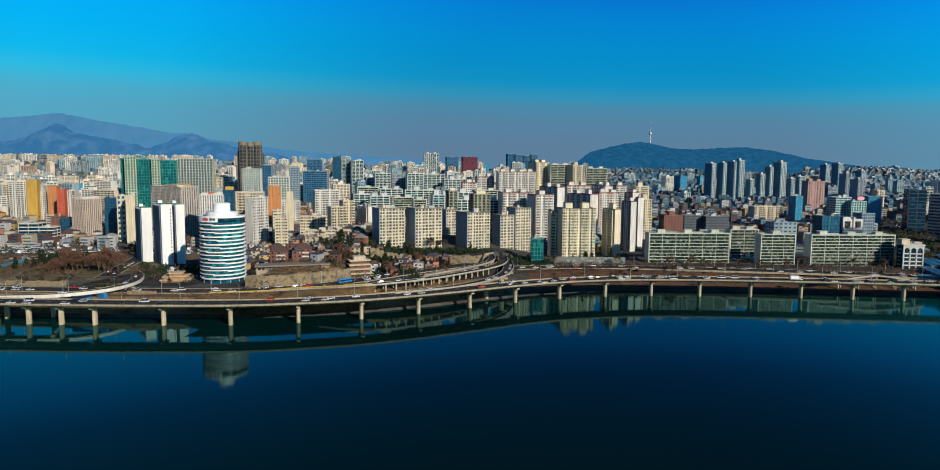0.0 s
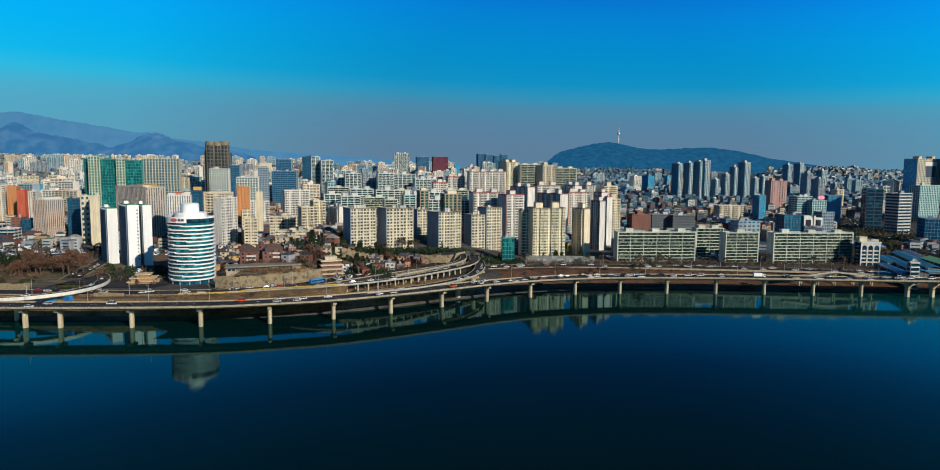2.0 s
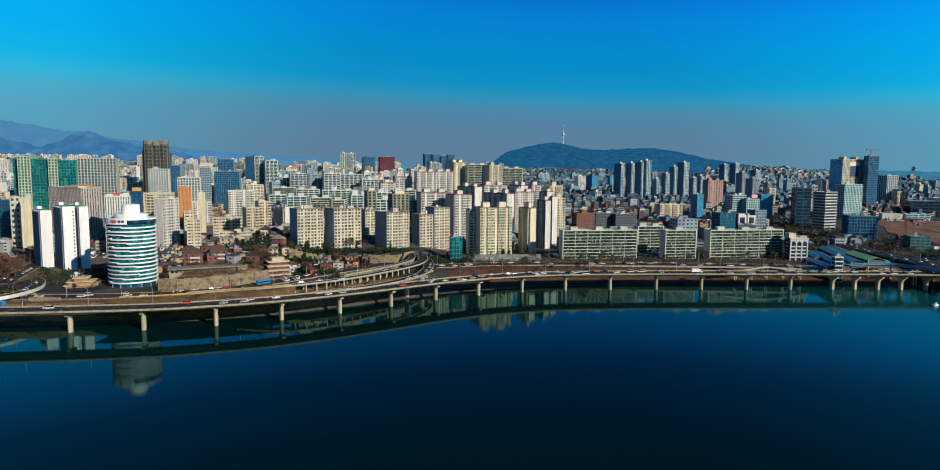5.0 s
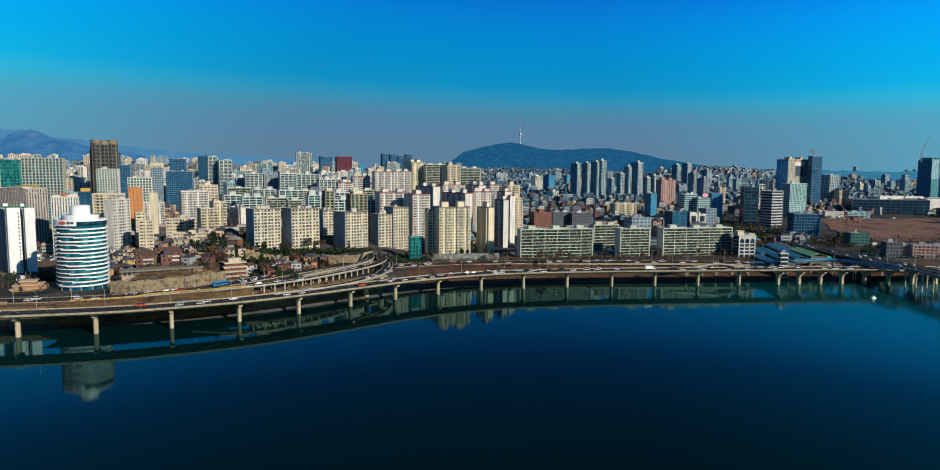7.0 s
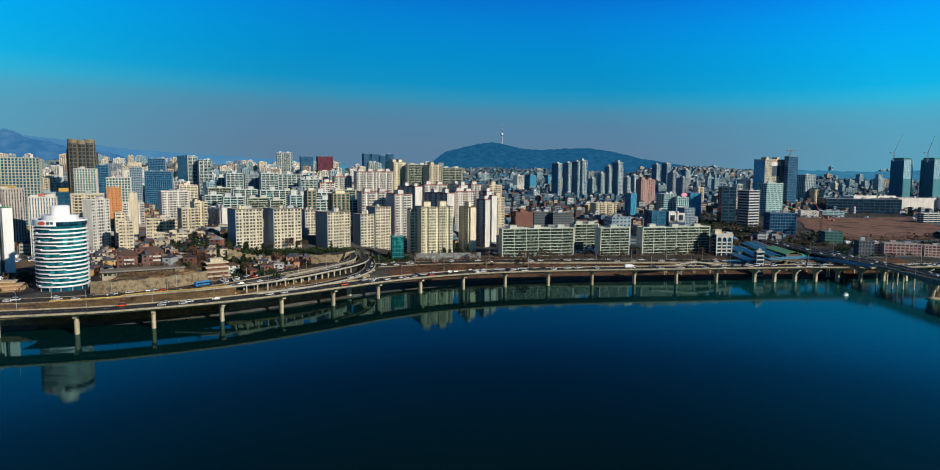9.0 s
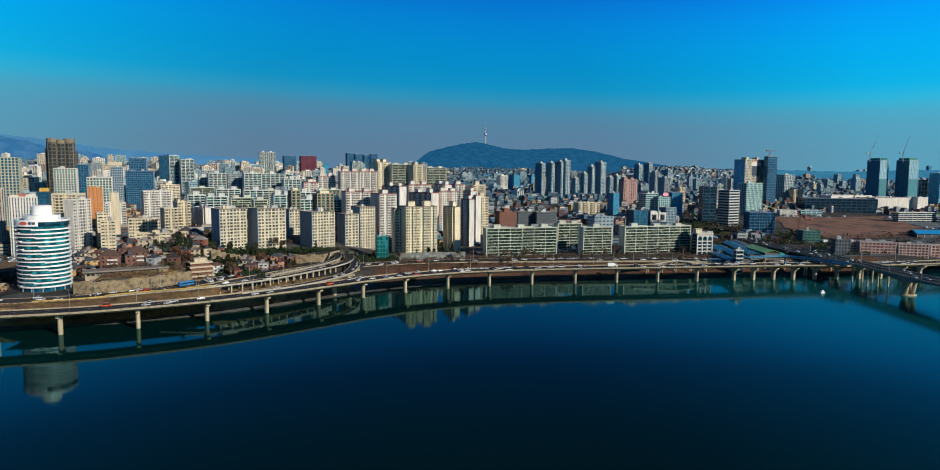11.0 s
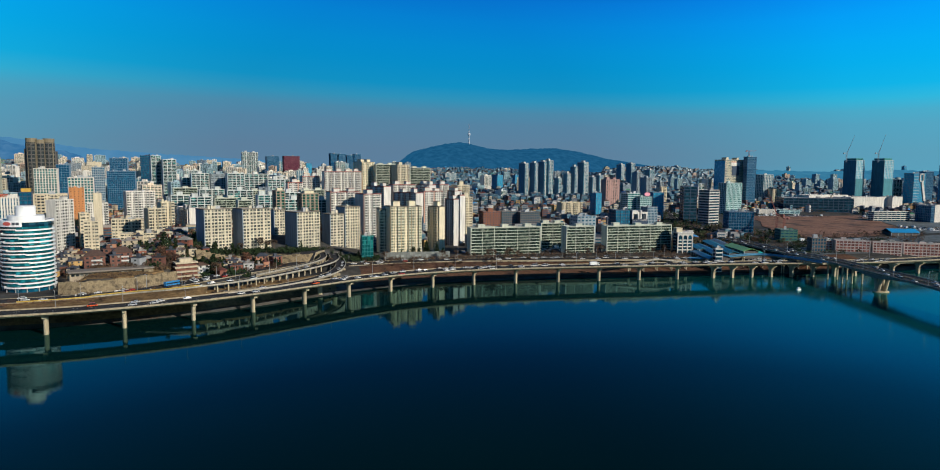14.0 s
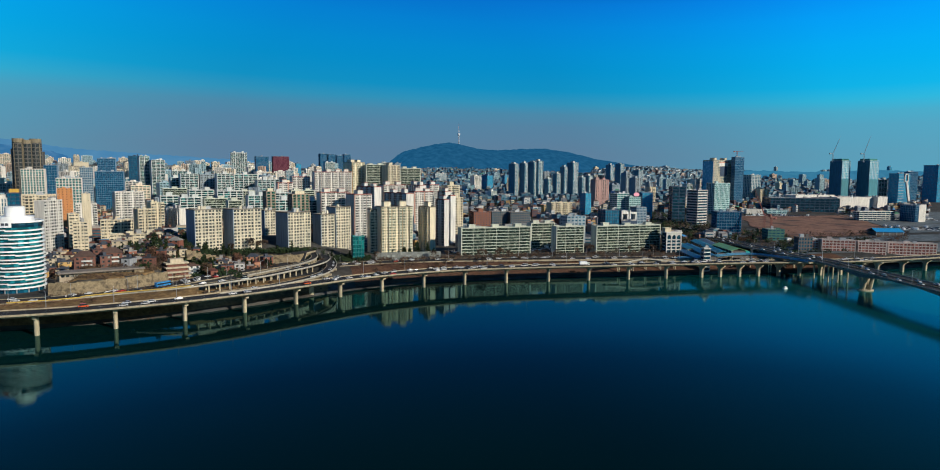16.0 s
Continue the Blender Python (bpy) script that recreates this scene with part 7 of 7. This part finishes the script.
def far_blocks(name, label, n, y0, y1, u0, u1, seed, lift):
    """Apartment blocks past counting in the distance: floors as thin ledges round darker glazing."""
    rn = random.Random(seed)
    mats = [wall("far_block_" + k, c) for k, c in FAR_STYLE.items()] + [G_FRAME, ROOF]
    vs, fs, mi = [], [], []
    for _ in range(n):
        y = y0 * (y1 / y0) ** rn.random()
        u = rn.uniform(u0, u1)
        x = u * y
        if any(abs(x - a) < 30 and abs(y - b) < 30 for a, b in FOOT):
            continue
        g0 = float(ground(x, y)) - 1
        h = min(rn.choice((16, 22, 30, 38, 44)), max(9, 90 + y * lift - g0))
        w, d, t = rn.uniform(14, 44), rn.uniform(11, 16), rn.choice((0.1, 0.25, 0.4, 0.7, -0.3))
        c, s = math.cos(t), math.sin(t)
        # eastern blocks mostly take the blue tone, with haze in their paint
        m = rn.choices(range(4), (8, 5, 1, 3) if u < 0.15 else (2, 1, 1, 8))[0]

        def box(a0, b0, z0, a1, b1, z1, k):
            i = len(vs)
            vs.extend([(x + c * a - s * b, y + s * a + c * b, g0 + z) for z in (z0, z1) for a, b in ((a0, b0), (a1, b0), (a1, b1), (a0, b1))])
            fs.extend([(i, i + 1, i + 5, i + 4), (i + 1, i + 2, i + 6, i + 5), (i + 2, i + 3, i + 7, i + 6), (i + 3, i, i + 4, i + 7), (i + 4, i + 5, i + 6, i + 7)])
            mi.extend([k] * 5)
        box(-w / 2 + 0.4, 0.4, 0, w / 2 - 0.4, d, h, 4)
        for z in np.arange(0, h, 2.9):
            box(-w / 2 + 0.3, 0, z, w / 2 - 0.3, d, z + 1.3, m)
        for k in range(int(w // 6) + 1):
            p = -w / 2 + 0.5 + k * (w - 1) / max(1, int(w // 6))
            box(p - 0.6, -0.1, 0, p + 0.6, 0.6, h, m)
        for e in (-1, 1):
            box(min(e * w / 2, e * (w / 2 - 0.6)), -0.2, 0, max(e * w / 2, e * (w / 2 - 0.6)), d + 0.1, h + 0.8, m)
        box(-w * 0.2, d * 0.3, h, w * 0.1, d * 0.8, h + rn.uniform(2.5, 5), m)
        FAR.append((x, y))
    me = bpy.data.meshes.new(name)
    me.from_pydata(vs, [], fs)
    for m in mats:
        me.materials.append(m)
    me.polygons.foreach_set("material_index", mi)
    tagged(new(name, me), label, "buildings", kind="stuff")


FAR = []
far_blocks("distant_apartments", "dense white and cream apartment blocks filling the western distance", 460, 1150, 3500, -0.88, 0.12, 61, 0.017)
far_blocks("distant_apartments", "rows of white apartment slabs beyond the west offices", 190, 930, 1700, -0.88, -0.36, 63, -0.012)
far_blocks("distant_apartments", "scattered pale apartment blocks in the eastern distance", 70, 1500, 3400, 0.15, 1.2, 62, -0.004)


def sprawl(name, label, n, y0, y1, u0, u1, seed, big):
    """Low houses past counting, on the slopes between the blocks."""
    rn = random.Random(seed)
    # far house colours are cooled and darkened to paint in distance haze
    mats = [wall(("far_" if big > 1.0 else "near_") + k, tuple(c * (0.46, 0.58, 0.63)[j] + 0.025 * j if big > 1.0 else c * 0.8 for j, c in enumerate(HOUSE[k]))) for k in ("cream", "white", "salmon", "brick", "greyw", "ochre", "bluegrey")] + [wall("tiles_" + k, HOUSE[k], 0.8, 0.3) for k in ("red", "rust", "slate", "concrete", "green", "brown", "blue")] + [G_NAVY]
    vs, fs, mi = [], [], []
    for _ in range(n):
        y = y0 * (y1 / y0) ** rn.random()
        x = rn.uniform(u0, u1) * y
        if x * x + y * y > 4850 ** 2 or 540 < x < 980 and 600 < y < 990:
            continue
        if 450 < x < 760 and 690 < y < 1000 and abs(x - 455 - (y - 690) * 0.8) < 60:
            continue
        if any(abs(x - a) < 16 and abs(y - b) < 16 for a, b in FOOT[:175]):
            continue
        w, d, h = rn.uniform(7, 15) * big, rn.uniform(7, 12) * big, rn.choice((5, 6, 8, 9, 11, 14))
        z = float(ground(x, y)) - 1.5
        t = rn.uniform(-0.4, 0.6)
        c, s = math.cos(t), math.sin(t)
        k = len(vs)
        gab = rn.random() < 0.3

        def at(a, b, zz):
            return (x + c * a - s * b, y + s * a + c * b, z + zz)
        for zz in (0, h):
            vs.extend([at(-w / 2, -d / 2, zz), at(w / 2, -d / 2, zz), at(w / 2, d / 2, zz), at(-w / 2, d / 2, zz)])
        fs.extend([(k, k + 1, k + 5, k + 4), (k + 1, k + 2, k + 6, k + 5), (k + 2, k + 3, k + 7, k + 6), (k + 3, k, k + 4, k + 7)])
        # far eastern walls lean to blue grey, again painted haze
        wmi, rmi = rn.choices(range(7), (5, 6, 2, 5, 6, 1, 0) if x < 0.12 * y else (4, 5, 1, 6, 5, 1, 4) if y < 1250 else (2, 2, 1, 2, 4, 0, 14))[0], 7 + rn.choices(range(7), (2, 2, 5, 8, 1, 4, 1) if x < 0.3 * y else (1, 1, 14, 3, 1, 2, 1))[0]
        mi.extend([wmi] * 4)
        if gab:
            vs.extend([at(-w * 0.25, 0, h + w * 0.25), at(w * 0.25, 0, h + w * 0.25)])
            fs.extend([(k + 4, k + 5, k + 9, k + 8), (k + 5, k + 6, k + 9), (k + 6, k + 7, k + 8, k + 9), (k + 7, k + 4, k + 8)])
            mi.extend([rmi] * 4)
        else:
            fs.append((k + 4, k + 5, k + 6, k + 7))
            mi.append(rmi)
        # window bands on the river side
        for zz in np.arange(1.6, h - 1.5, 3.0):
            k2 = len(vs)
            vs.extend([at(-w * 0.4, -d / 2 - 0.08, zz), at(w * 0.4, -d / 2 - 0.08, zz), at(w * 0.4, -d / 2 - 0.08, zz + 1.2), at(-w * 0.4, -d / 2 - 0.08, zz + 1.2)])
            fs.append((k2, k2 + 1, k2 + 2, k2 + 3))
            mi.append(14)
    me = bpy.data.meshes.new(name)
    me.from_pydata(vs, [], fs)
    for m in mats:
        me.materials.append(m)
    me.polygons.foreach_set("material_index", mi)
    tagged(new(name, me), label, "houses", kind="stuff")


sprawl("low_houses", "dense low brick and rendered houses between the blocks", 4600, 640, 1500, -0.85, 1.25, 5, 0.82)
sprawl("distant_houses", "dense low houses on distant slopes, coloured for haze", 14500, 1400, 3900, -0.9, 1.3, 6, 1.05)


def woods(name, label, n, y0, y1, u0, u1, seed, mat, size):
    """Far trees as small ragged clumps."""
    rn = random.Random(seed)
    bm = bmesh.new()
    vs, fs = [], []
    for _ in range(n):
        y = y0 * (y1 / y0) ** rn.random()
        x = rn.uniform(u0, u1) * y
        if 600 < x < 940 and 665 < y < 930 or any(abs(x - a) < 15 and -6 < y - b < 26 for a, b in FOOT[:175]):
            continue
        z = float(ground(x, y))
        thin = 0.7 if mat is NEEDLE else 0.28
        for _ in range(14 if y > 700 else 22):
            p = Vector((x + rn.gauss(0, size * 0.8), y + rn.gauss(0, size * 0.8), z + abs(rn.gauss(size * 0.9, size * 0.6))))
            a = Vector((rn.gauss(0, 1), rn.gauss(0, 1), rn.gauss(0, 1.4))).normalized() * size * rn.uniform(0.25, 0.65)
            b = a.orthogonal() * thin
            k = len(vs)
            vs.extend([tuple(p - a), tuple(p + b), tuple(p + a), tuple(p - b)])
            fs.append((k, k + 1, k + 2, k + 3))
    bm.free()
    me = bpy.data.meshes.new(name)
    me.from_pydata(vs, [], fs)
    me.materials.append(mat)
    tagged(new(name, me), label, "trees", kind="stuff")


woods("far_woods", "bare brown trees between the houses", 2600, 640, 2400, -0.85, 1.2, 8, TWIG, 3.5)
woods("far_evergreens", "dark evergreen trees between the houses", 1300, 660, 2400, -0.85, 1.2, 9, NEEDLE, 3.2)
woods("hillside_scrub", "dark leafless scrub between the hillside houses", 900, 478, 640, -0.30, -0.16, 31, TWIG, 1.5)
woods("lower_scrub", "low leafless scrub between the small houses", 110, 505, 548, -0.15, -0.03, 53, TWIG, 1.0)
woods("hillside_evergreens", "dark evergreen bushes between the hillside houses", 420, 490, 640, -0.30, -0.10, 32, NEEDLE, 1.7)
woods("park_scrub", "brown leafless scrub in the park", 110, 500, 680, -0.72, -0.52, 33, TWIG, 1.8)
woods("park_evergreens", "dark evergreen bushes in the park", 110, 470, 660, -0.72, -0.52, 34, HEDGE, 1.3)
woods("roadside_scrub", "dry leafless scrub along the east road", 420, 500, 545, 0.09, 0.75, 35, TWIG, 1.1)
woods("bridgehead_trees", "dark bare trees at the bridge head", 420, 560, 800, 0.62, 0.82, 36, TWIG, 2.2)
woods("bridgehead_evergreens", "dark evergreens at the bridge head", 220, 560, 800, 0.60, 0.82, 37, NEEDLE, 2.0)

# oval sign on a roof behind the slabs
sg = thing("rooftop_sign", pose(521, 885, 55, 90, 0, 5), "pink oval rooftop sign on a steel frame", "sign")
bm = bmesh.new()
bmesh.ops.create_cone(bm, cap_ends=True, segments=28, radius1=1, radius2=1, depth=1.2)
bmesh.ops.scale(bm, vec=(5.2, 2.8, 1), verts=bm.verts)
part("panel", bm, plain("sign_pink", (0.75, 0.30, 0.38)), sg)
bm = bmesh.new()
for e in (-4, 4):
    cone(bm, (e * 0.7, 0, 0), (e * 0.7, -8, 0), 0.3, 0.3, 5)
part("stand", bm, STEEL, sg)
woods("terrace_evergreens", "row of dark evergreens at the foot of the flats", 210, 566, 575, -0.17, 0.085, 38, NEEDLE, 1.6)
woods("slab_foot_scrub", "bare scrub and small trees before the riverside flats", 300, 546, 560, 0.13, 0.66, 39, TWIG, 1.3)
woods("field_scrub", "dark scrub and small trees round the levelled field", 420, 555, 690, 0.86, 1.22, 40, TWIG, 1.7)
woods("field_evergreens", "dark evergreens beside the levelled field", 160, 600, 860, 0.80, 0.93, 41, NEEDLE, 2.0)


def parked_cars(name, label, lots, seed):
    """Rows of parked cars past counting on far car parks."""
    rn = random.Random(seed)
    mats = [plain("paint_parked_" + k, c, 0.35) for k, c in (("white", (0.8, 0.8, 0.8)), ("silver", (0.4, 0.42, 0.45)), ("black", (0.02, 0.02, 0.025)), ("blue", (0.03, 0.12, 0.3)))] + [CARGLASS]
    vs, fs, mi = [], [], []
    for x0, y0, turn, rows, cols in lots:
        c, s = math.cos(radians(turn)), math.sin(radians(turn))
        for r in range(rows):
            for k in range(cols):
                if rn.random() < 0.3:
                    continue
                big = rn.random() < 0.08
                u, v = k * 2.9 + rn.uniform(-0.2, 0.2), r * 8.5 + rn.uniform(-0.4, 0.4)
                x, y = x0 + c * u - s * v, y0 + s * u + c * v
                z = float(ground(x, y)) + 0.15
                m = rn.choices(range(4), (6, 4, 3, 1))[0]
                for (a, b, zz, hh, ww, top, q) in ((0, 0, 0.25, 2.3, 0.95, 1.0, m), (-0.2, 0, 1.0, 1.3, 0.85, 1.5, 4)) if not big else ((0, 0, 0.4, 3.4, 1.1, 2.9, 0),):
                    i = len(vs)
                    vs.extend([(x + c * p * ww - s * (w_ * hh + a), y + s * p * ww + c * (w_ * hh + a), z + h_) for h_ in (zz, top) for p, w_ in ((-1, -1), (1, -1), (1, 1), (-1, 1))])
                    fs.extend([(i, i + 1, i + 5, i + 4), (i + 1, i + 2, i + 6, i + 5), (i + 2, i + 3, i + 7, i + 6), (i + 3, i, i + 4, i + 7), (i + 4, i + 5, i + 6, i + 7)])
                    mi.extend([q] * 5)
    me = bpy.data.meshes.new(name)
    me.from_pydata(vs, [], fs)
    for m in mats:
        me.materials.append(m)
    me.polygons.foreach_set("material_index", mi)
    tagged(new(name, me), label, "cars", kind="stuff")


parked_cars("parked_cars", "rows of parked cars on the lots beside the levelled field", [(820, 700, -25, 6, 44), (900, 860, -25, 5, 50), (560, 600, -12, 3, 26), (760, 930, -22, 3, 40)], 71)
parked_cars("parked_cars", "parked cars between the riverside flats and below the towers", [(150, 585, 3, 2, 34), (250, 585, 3, 3, 12), (345, 575, 3, 2, 40), (-290, 600, 10, 4, 16), (-230, 500, 30, 2, 10), (-150, 500, 10, 1, 10), (-410, 600, 12, 4, 30)], 72)
woods("forecourt_trees", "bare brown trees round the tower forecourt", 30, 446, 520, -0.53, -0.41, 54, TWIG, 2.0)
woods("forecourt_evergreens", "dark evergreens at the foot of the white slabs", 36, 470, 540, -0.50, -0.40, 55, NEEDLE, 1.8)
woods("slope_evergreens", "tall dark evergreens on the hillside", 40, 480, 560, -0.24, -0.05, 56, NEEDLE, 2.6)
woods("park_russet", "russet winter scrub in the park", 70, 470, 560, -0.74, -0.60, 57, RUSSET, 1.6)
woods("boulevard_trees", "dark evergreen trees along the wide street", 200, 690, 1000, 0.62, 0.78, 59, NEEDLE, 2.6)
woods("field_weeds", "dry weeds on the levelled field", 150, 650, 900, 0.84, 0.98, 60, RUSSET, 1.1)
woods("ramp_evergreens", "dark shrubs beside the flyover head", 70, 546, 574, 0.065, 0.12, 61, NEEDLE, 1.3)
woods("yard_trees", "dark bare trees behind the bridge approach", 260, 505, 600, 0.90, 1.12, 58, NEEDLE, 1.8)
woods("wall_scrub", "dry shrubs along the stone wall and the bank", 150, 432, 470, -0.34, -0.17, 51, TWIG, 0.8)
woods("bank_scrub", "dry brown scrub on the river bank", 420, 392, 420, -0.62, -0.2, 52, RUSSET, 0.6)


# blue site containers under the ramp, a blue edged road and paths in the park
def container(x, y, turn, ln, label):
    root = thing("site_container", pose(x, y, float(ground(x, y)) - 0.05, 0, 0, turn), label, "container", "site containers")
    m = plain("container_blue", (0.02, 0.16, 0.42), 0.5)
    child("box", boxes_mesh("box", [(-ln / 2, -1.2, 0.0, ln / 2, 1.2, 2.7, 0)], [m]), root)
    child("roof", boxes_mesh("roof", [(-ln / 2 - 0.05, -1.28, 2.7, ln / 2 + 0.05, 1.28, 2.85, 0)], [plain("container_roof", (0.05, 0.30, 0.52), 0.5)]), root)
    child("door", boxes_mesh("door", [(ln / 2, -1.0, 0.2, ln / 2 + 0.06, 1.0, 2.5, 0)], [m]), root)


container(-238, 401, 6, 12, "long blue site container under the ramp")
container(-226, 402, -24, 6, "blue site container under the ramp")
r = thing("road_barrier", pose(0, 0, 0), "blue panelled barrier along the park road", "barrier")
for k in range(14):
    child("panel", boxes_mesh("panel", [(0, -0.12, 0, 4.0, 0.12, 2.2, 0)], [plain("barrier_blue", (0.03, 0.28, 0.50), 0.5)]), r, pose(-366 - 0.45 * k, 497 + 4.1 * k, float(ground(-366, 497 + 4.1 * k)), 0, 0, 96))
paved_lot("pavement_path", "pale paved path through the park", [(-296, 467, 0), (-250, 471, 0), (-250, 474, 0), (-296, 470, 0)])
paved_lot("pavement_path", "pale paved path beside the lawn", [(-300, 449, 0), (-240, 446, 0), (-240, 449, 0), (-300, 452, 0)])
paved_lot("pavement_road_park", "grey road along the blue barrier", [(-384, 492, 0), (-369, 494, 0), (-375, 560, 0), (-390, 560, 0)])
parked_cars("parked_cars", "crowded car park beyond the park", [(-470, 600, 4, 9, 28), (-520, 690, 4, 4, 36)], 73)


# small craft on the river near the bridge
def boat(x, y, turn, ln, label):
    root = thing("boat", pose(x, y, 0.05, 0, 0, turn), label, "boat", "small boats")
    bm = bmesh.new()
    hull = [(-ln / 2, -0.9), (ln * 0.25, -1.0), (ln / 2, 0.0), (ln * 0.25, 1.0), (-ln / 2, 0.9)]
    lo = [bm.verts.new((a * 0.92, b * 0.75, -0.3)) for a, b in hull]
    hi = [bm.verts.new((a, b, 0.9)) for a, b in hull]
    bm.faces.new(lo[::-1])
    bm.faces.new(hi)
    for k in range(5):
        bm.faces.new((lo[k], lo[(k + 1) % 5], hi[(k + 1) % 5], hi[k]))
    bmesh.ops.recalc_face_normals(bm, faces=bm.faces)
    part("hull", bm, plain("boat_white", (0.80, 0.80, 0.78), 0.4), root)
    bm = bmesh.new()
    bbox(bm, -ln * 0.3, -0.7, 0.9, ln * 0.12, 0.7, 2.1)
    bmesh.ops.bevel(bm, geom=bm.edges[:], offset=0.12, segments=1, affect='EDGES')
    part("cabin", bm, plain("boat_white", (0.80, 0.80, 0.78), 0.4), root)
    bm = bmesh.new()
    bbox(bm, -ln * 0.2, -0.73, 1.4, ln * 0.08, 0.73, 1.85)
    part("window", bm, CARGLASS, root)


boat(369, 393, 8, 5.0, "small white motor boat on the river")

# a tall evergreen and reddish trees on the hillside, a yellow guard rail along the shore road
rnd = random.Random(77)
plant("pine", -101.7, 521.8, 1.9, rnd)
plant("pine", -94.7, 524.8, 1.3, rnd)
for k in range(5):
    plant("russet", -103.7 + 3.2 * k, 505.8 + rnd.uniform(-4, 4), 0.75, rnd)
rail = []
for x in np.arange(-164, -62, 3.0):
    if x > -128:
        rail.append((x, float(np.interp(x, RAMP_A[:, 0], RAMP_A[:, 1])) - 4.6, float(np.interp(x, RAMP_A[:, 0], RAMP_A[:, 2])) + 0.8))
    else:
        rail.append((x, float(np.interp(x, road_low[0][:, 0], road_low[0][:, 1])) - 8.4, float(np.interp(x, road_low[0][:, 0], road_low[0][:, 2])) + 0.3))
rail = np.array(rail)
root = thing("guard_rail", pose(0, 0, 0), "yellow painted guard rail along the shore road", "guard rail")
part("beam", ribbon(rail, rect(-0.12, 0.12, 0.15, 0.75)), plain("guard_yellow", (0.50, 0.34, 0.06)), root)
for p in rail[::2]:
    bm = bmesh.new()
    bbox(bm, p[0] - 0.1, p[1] - 0.1, p[2] - 1.0, p[0] + 0.1, p[1] + 0.1, p[2] + 0.2)
    part("post", bm, STEEL, root)
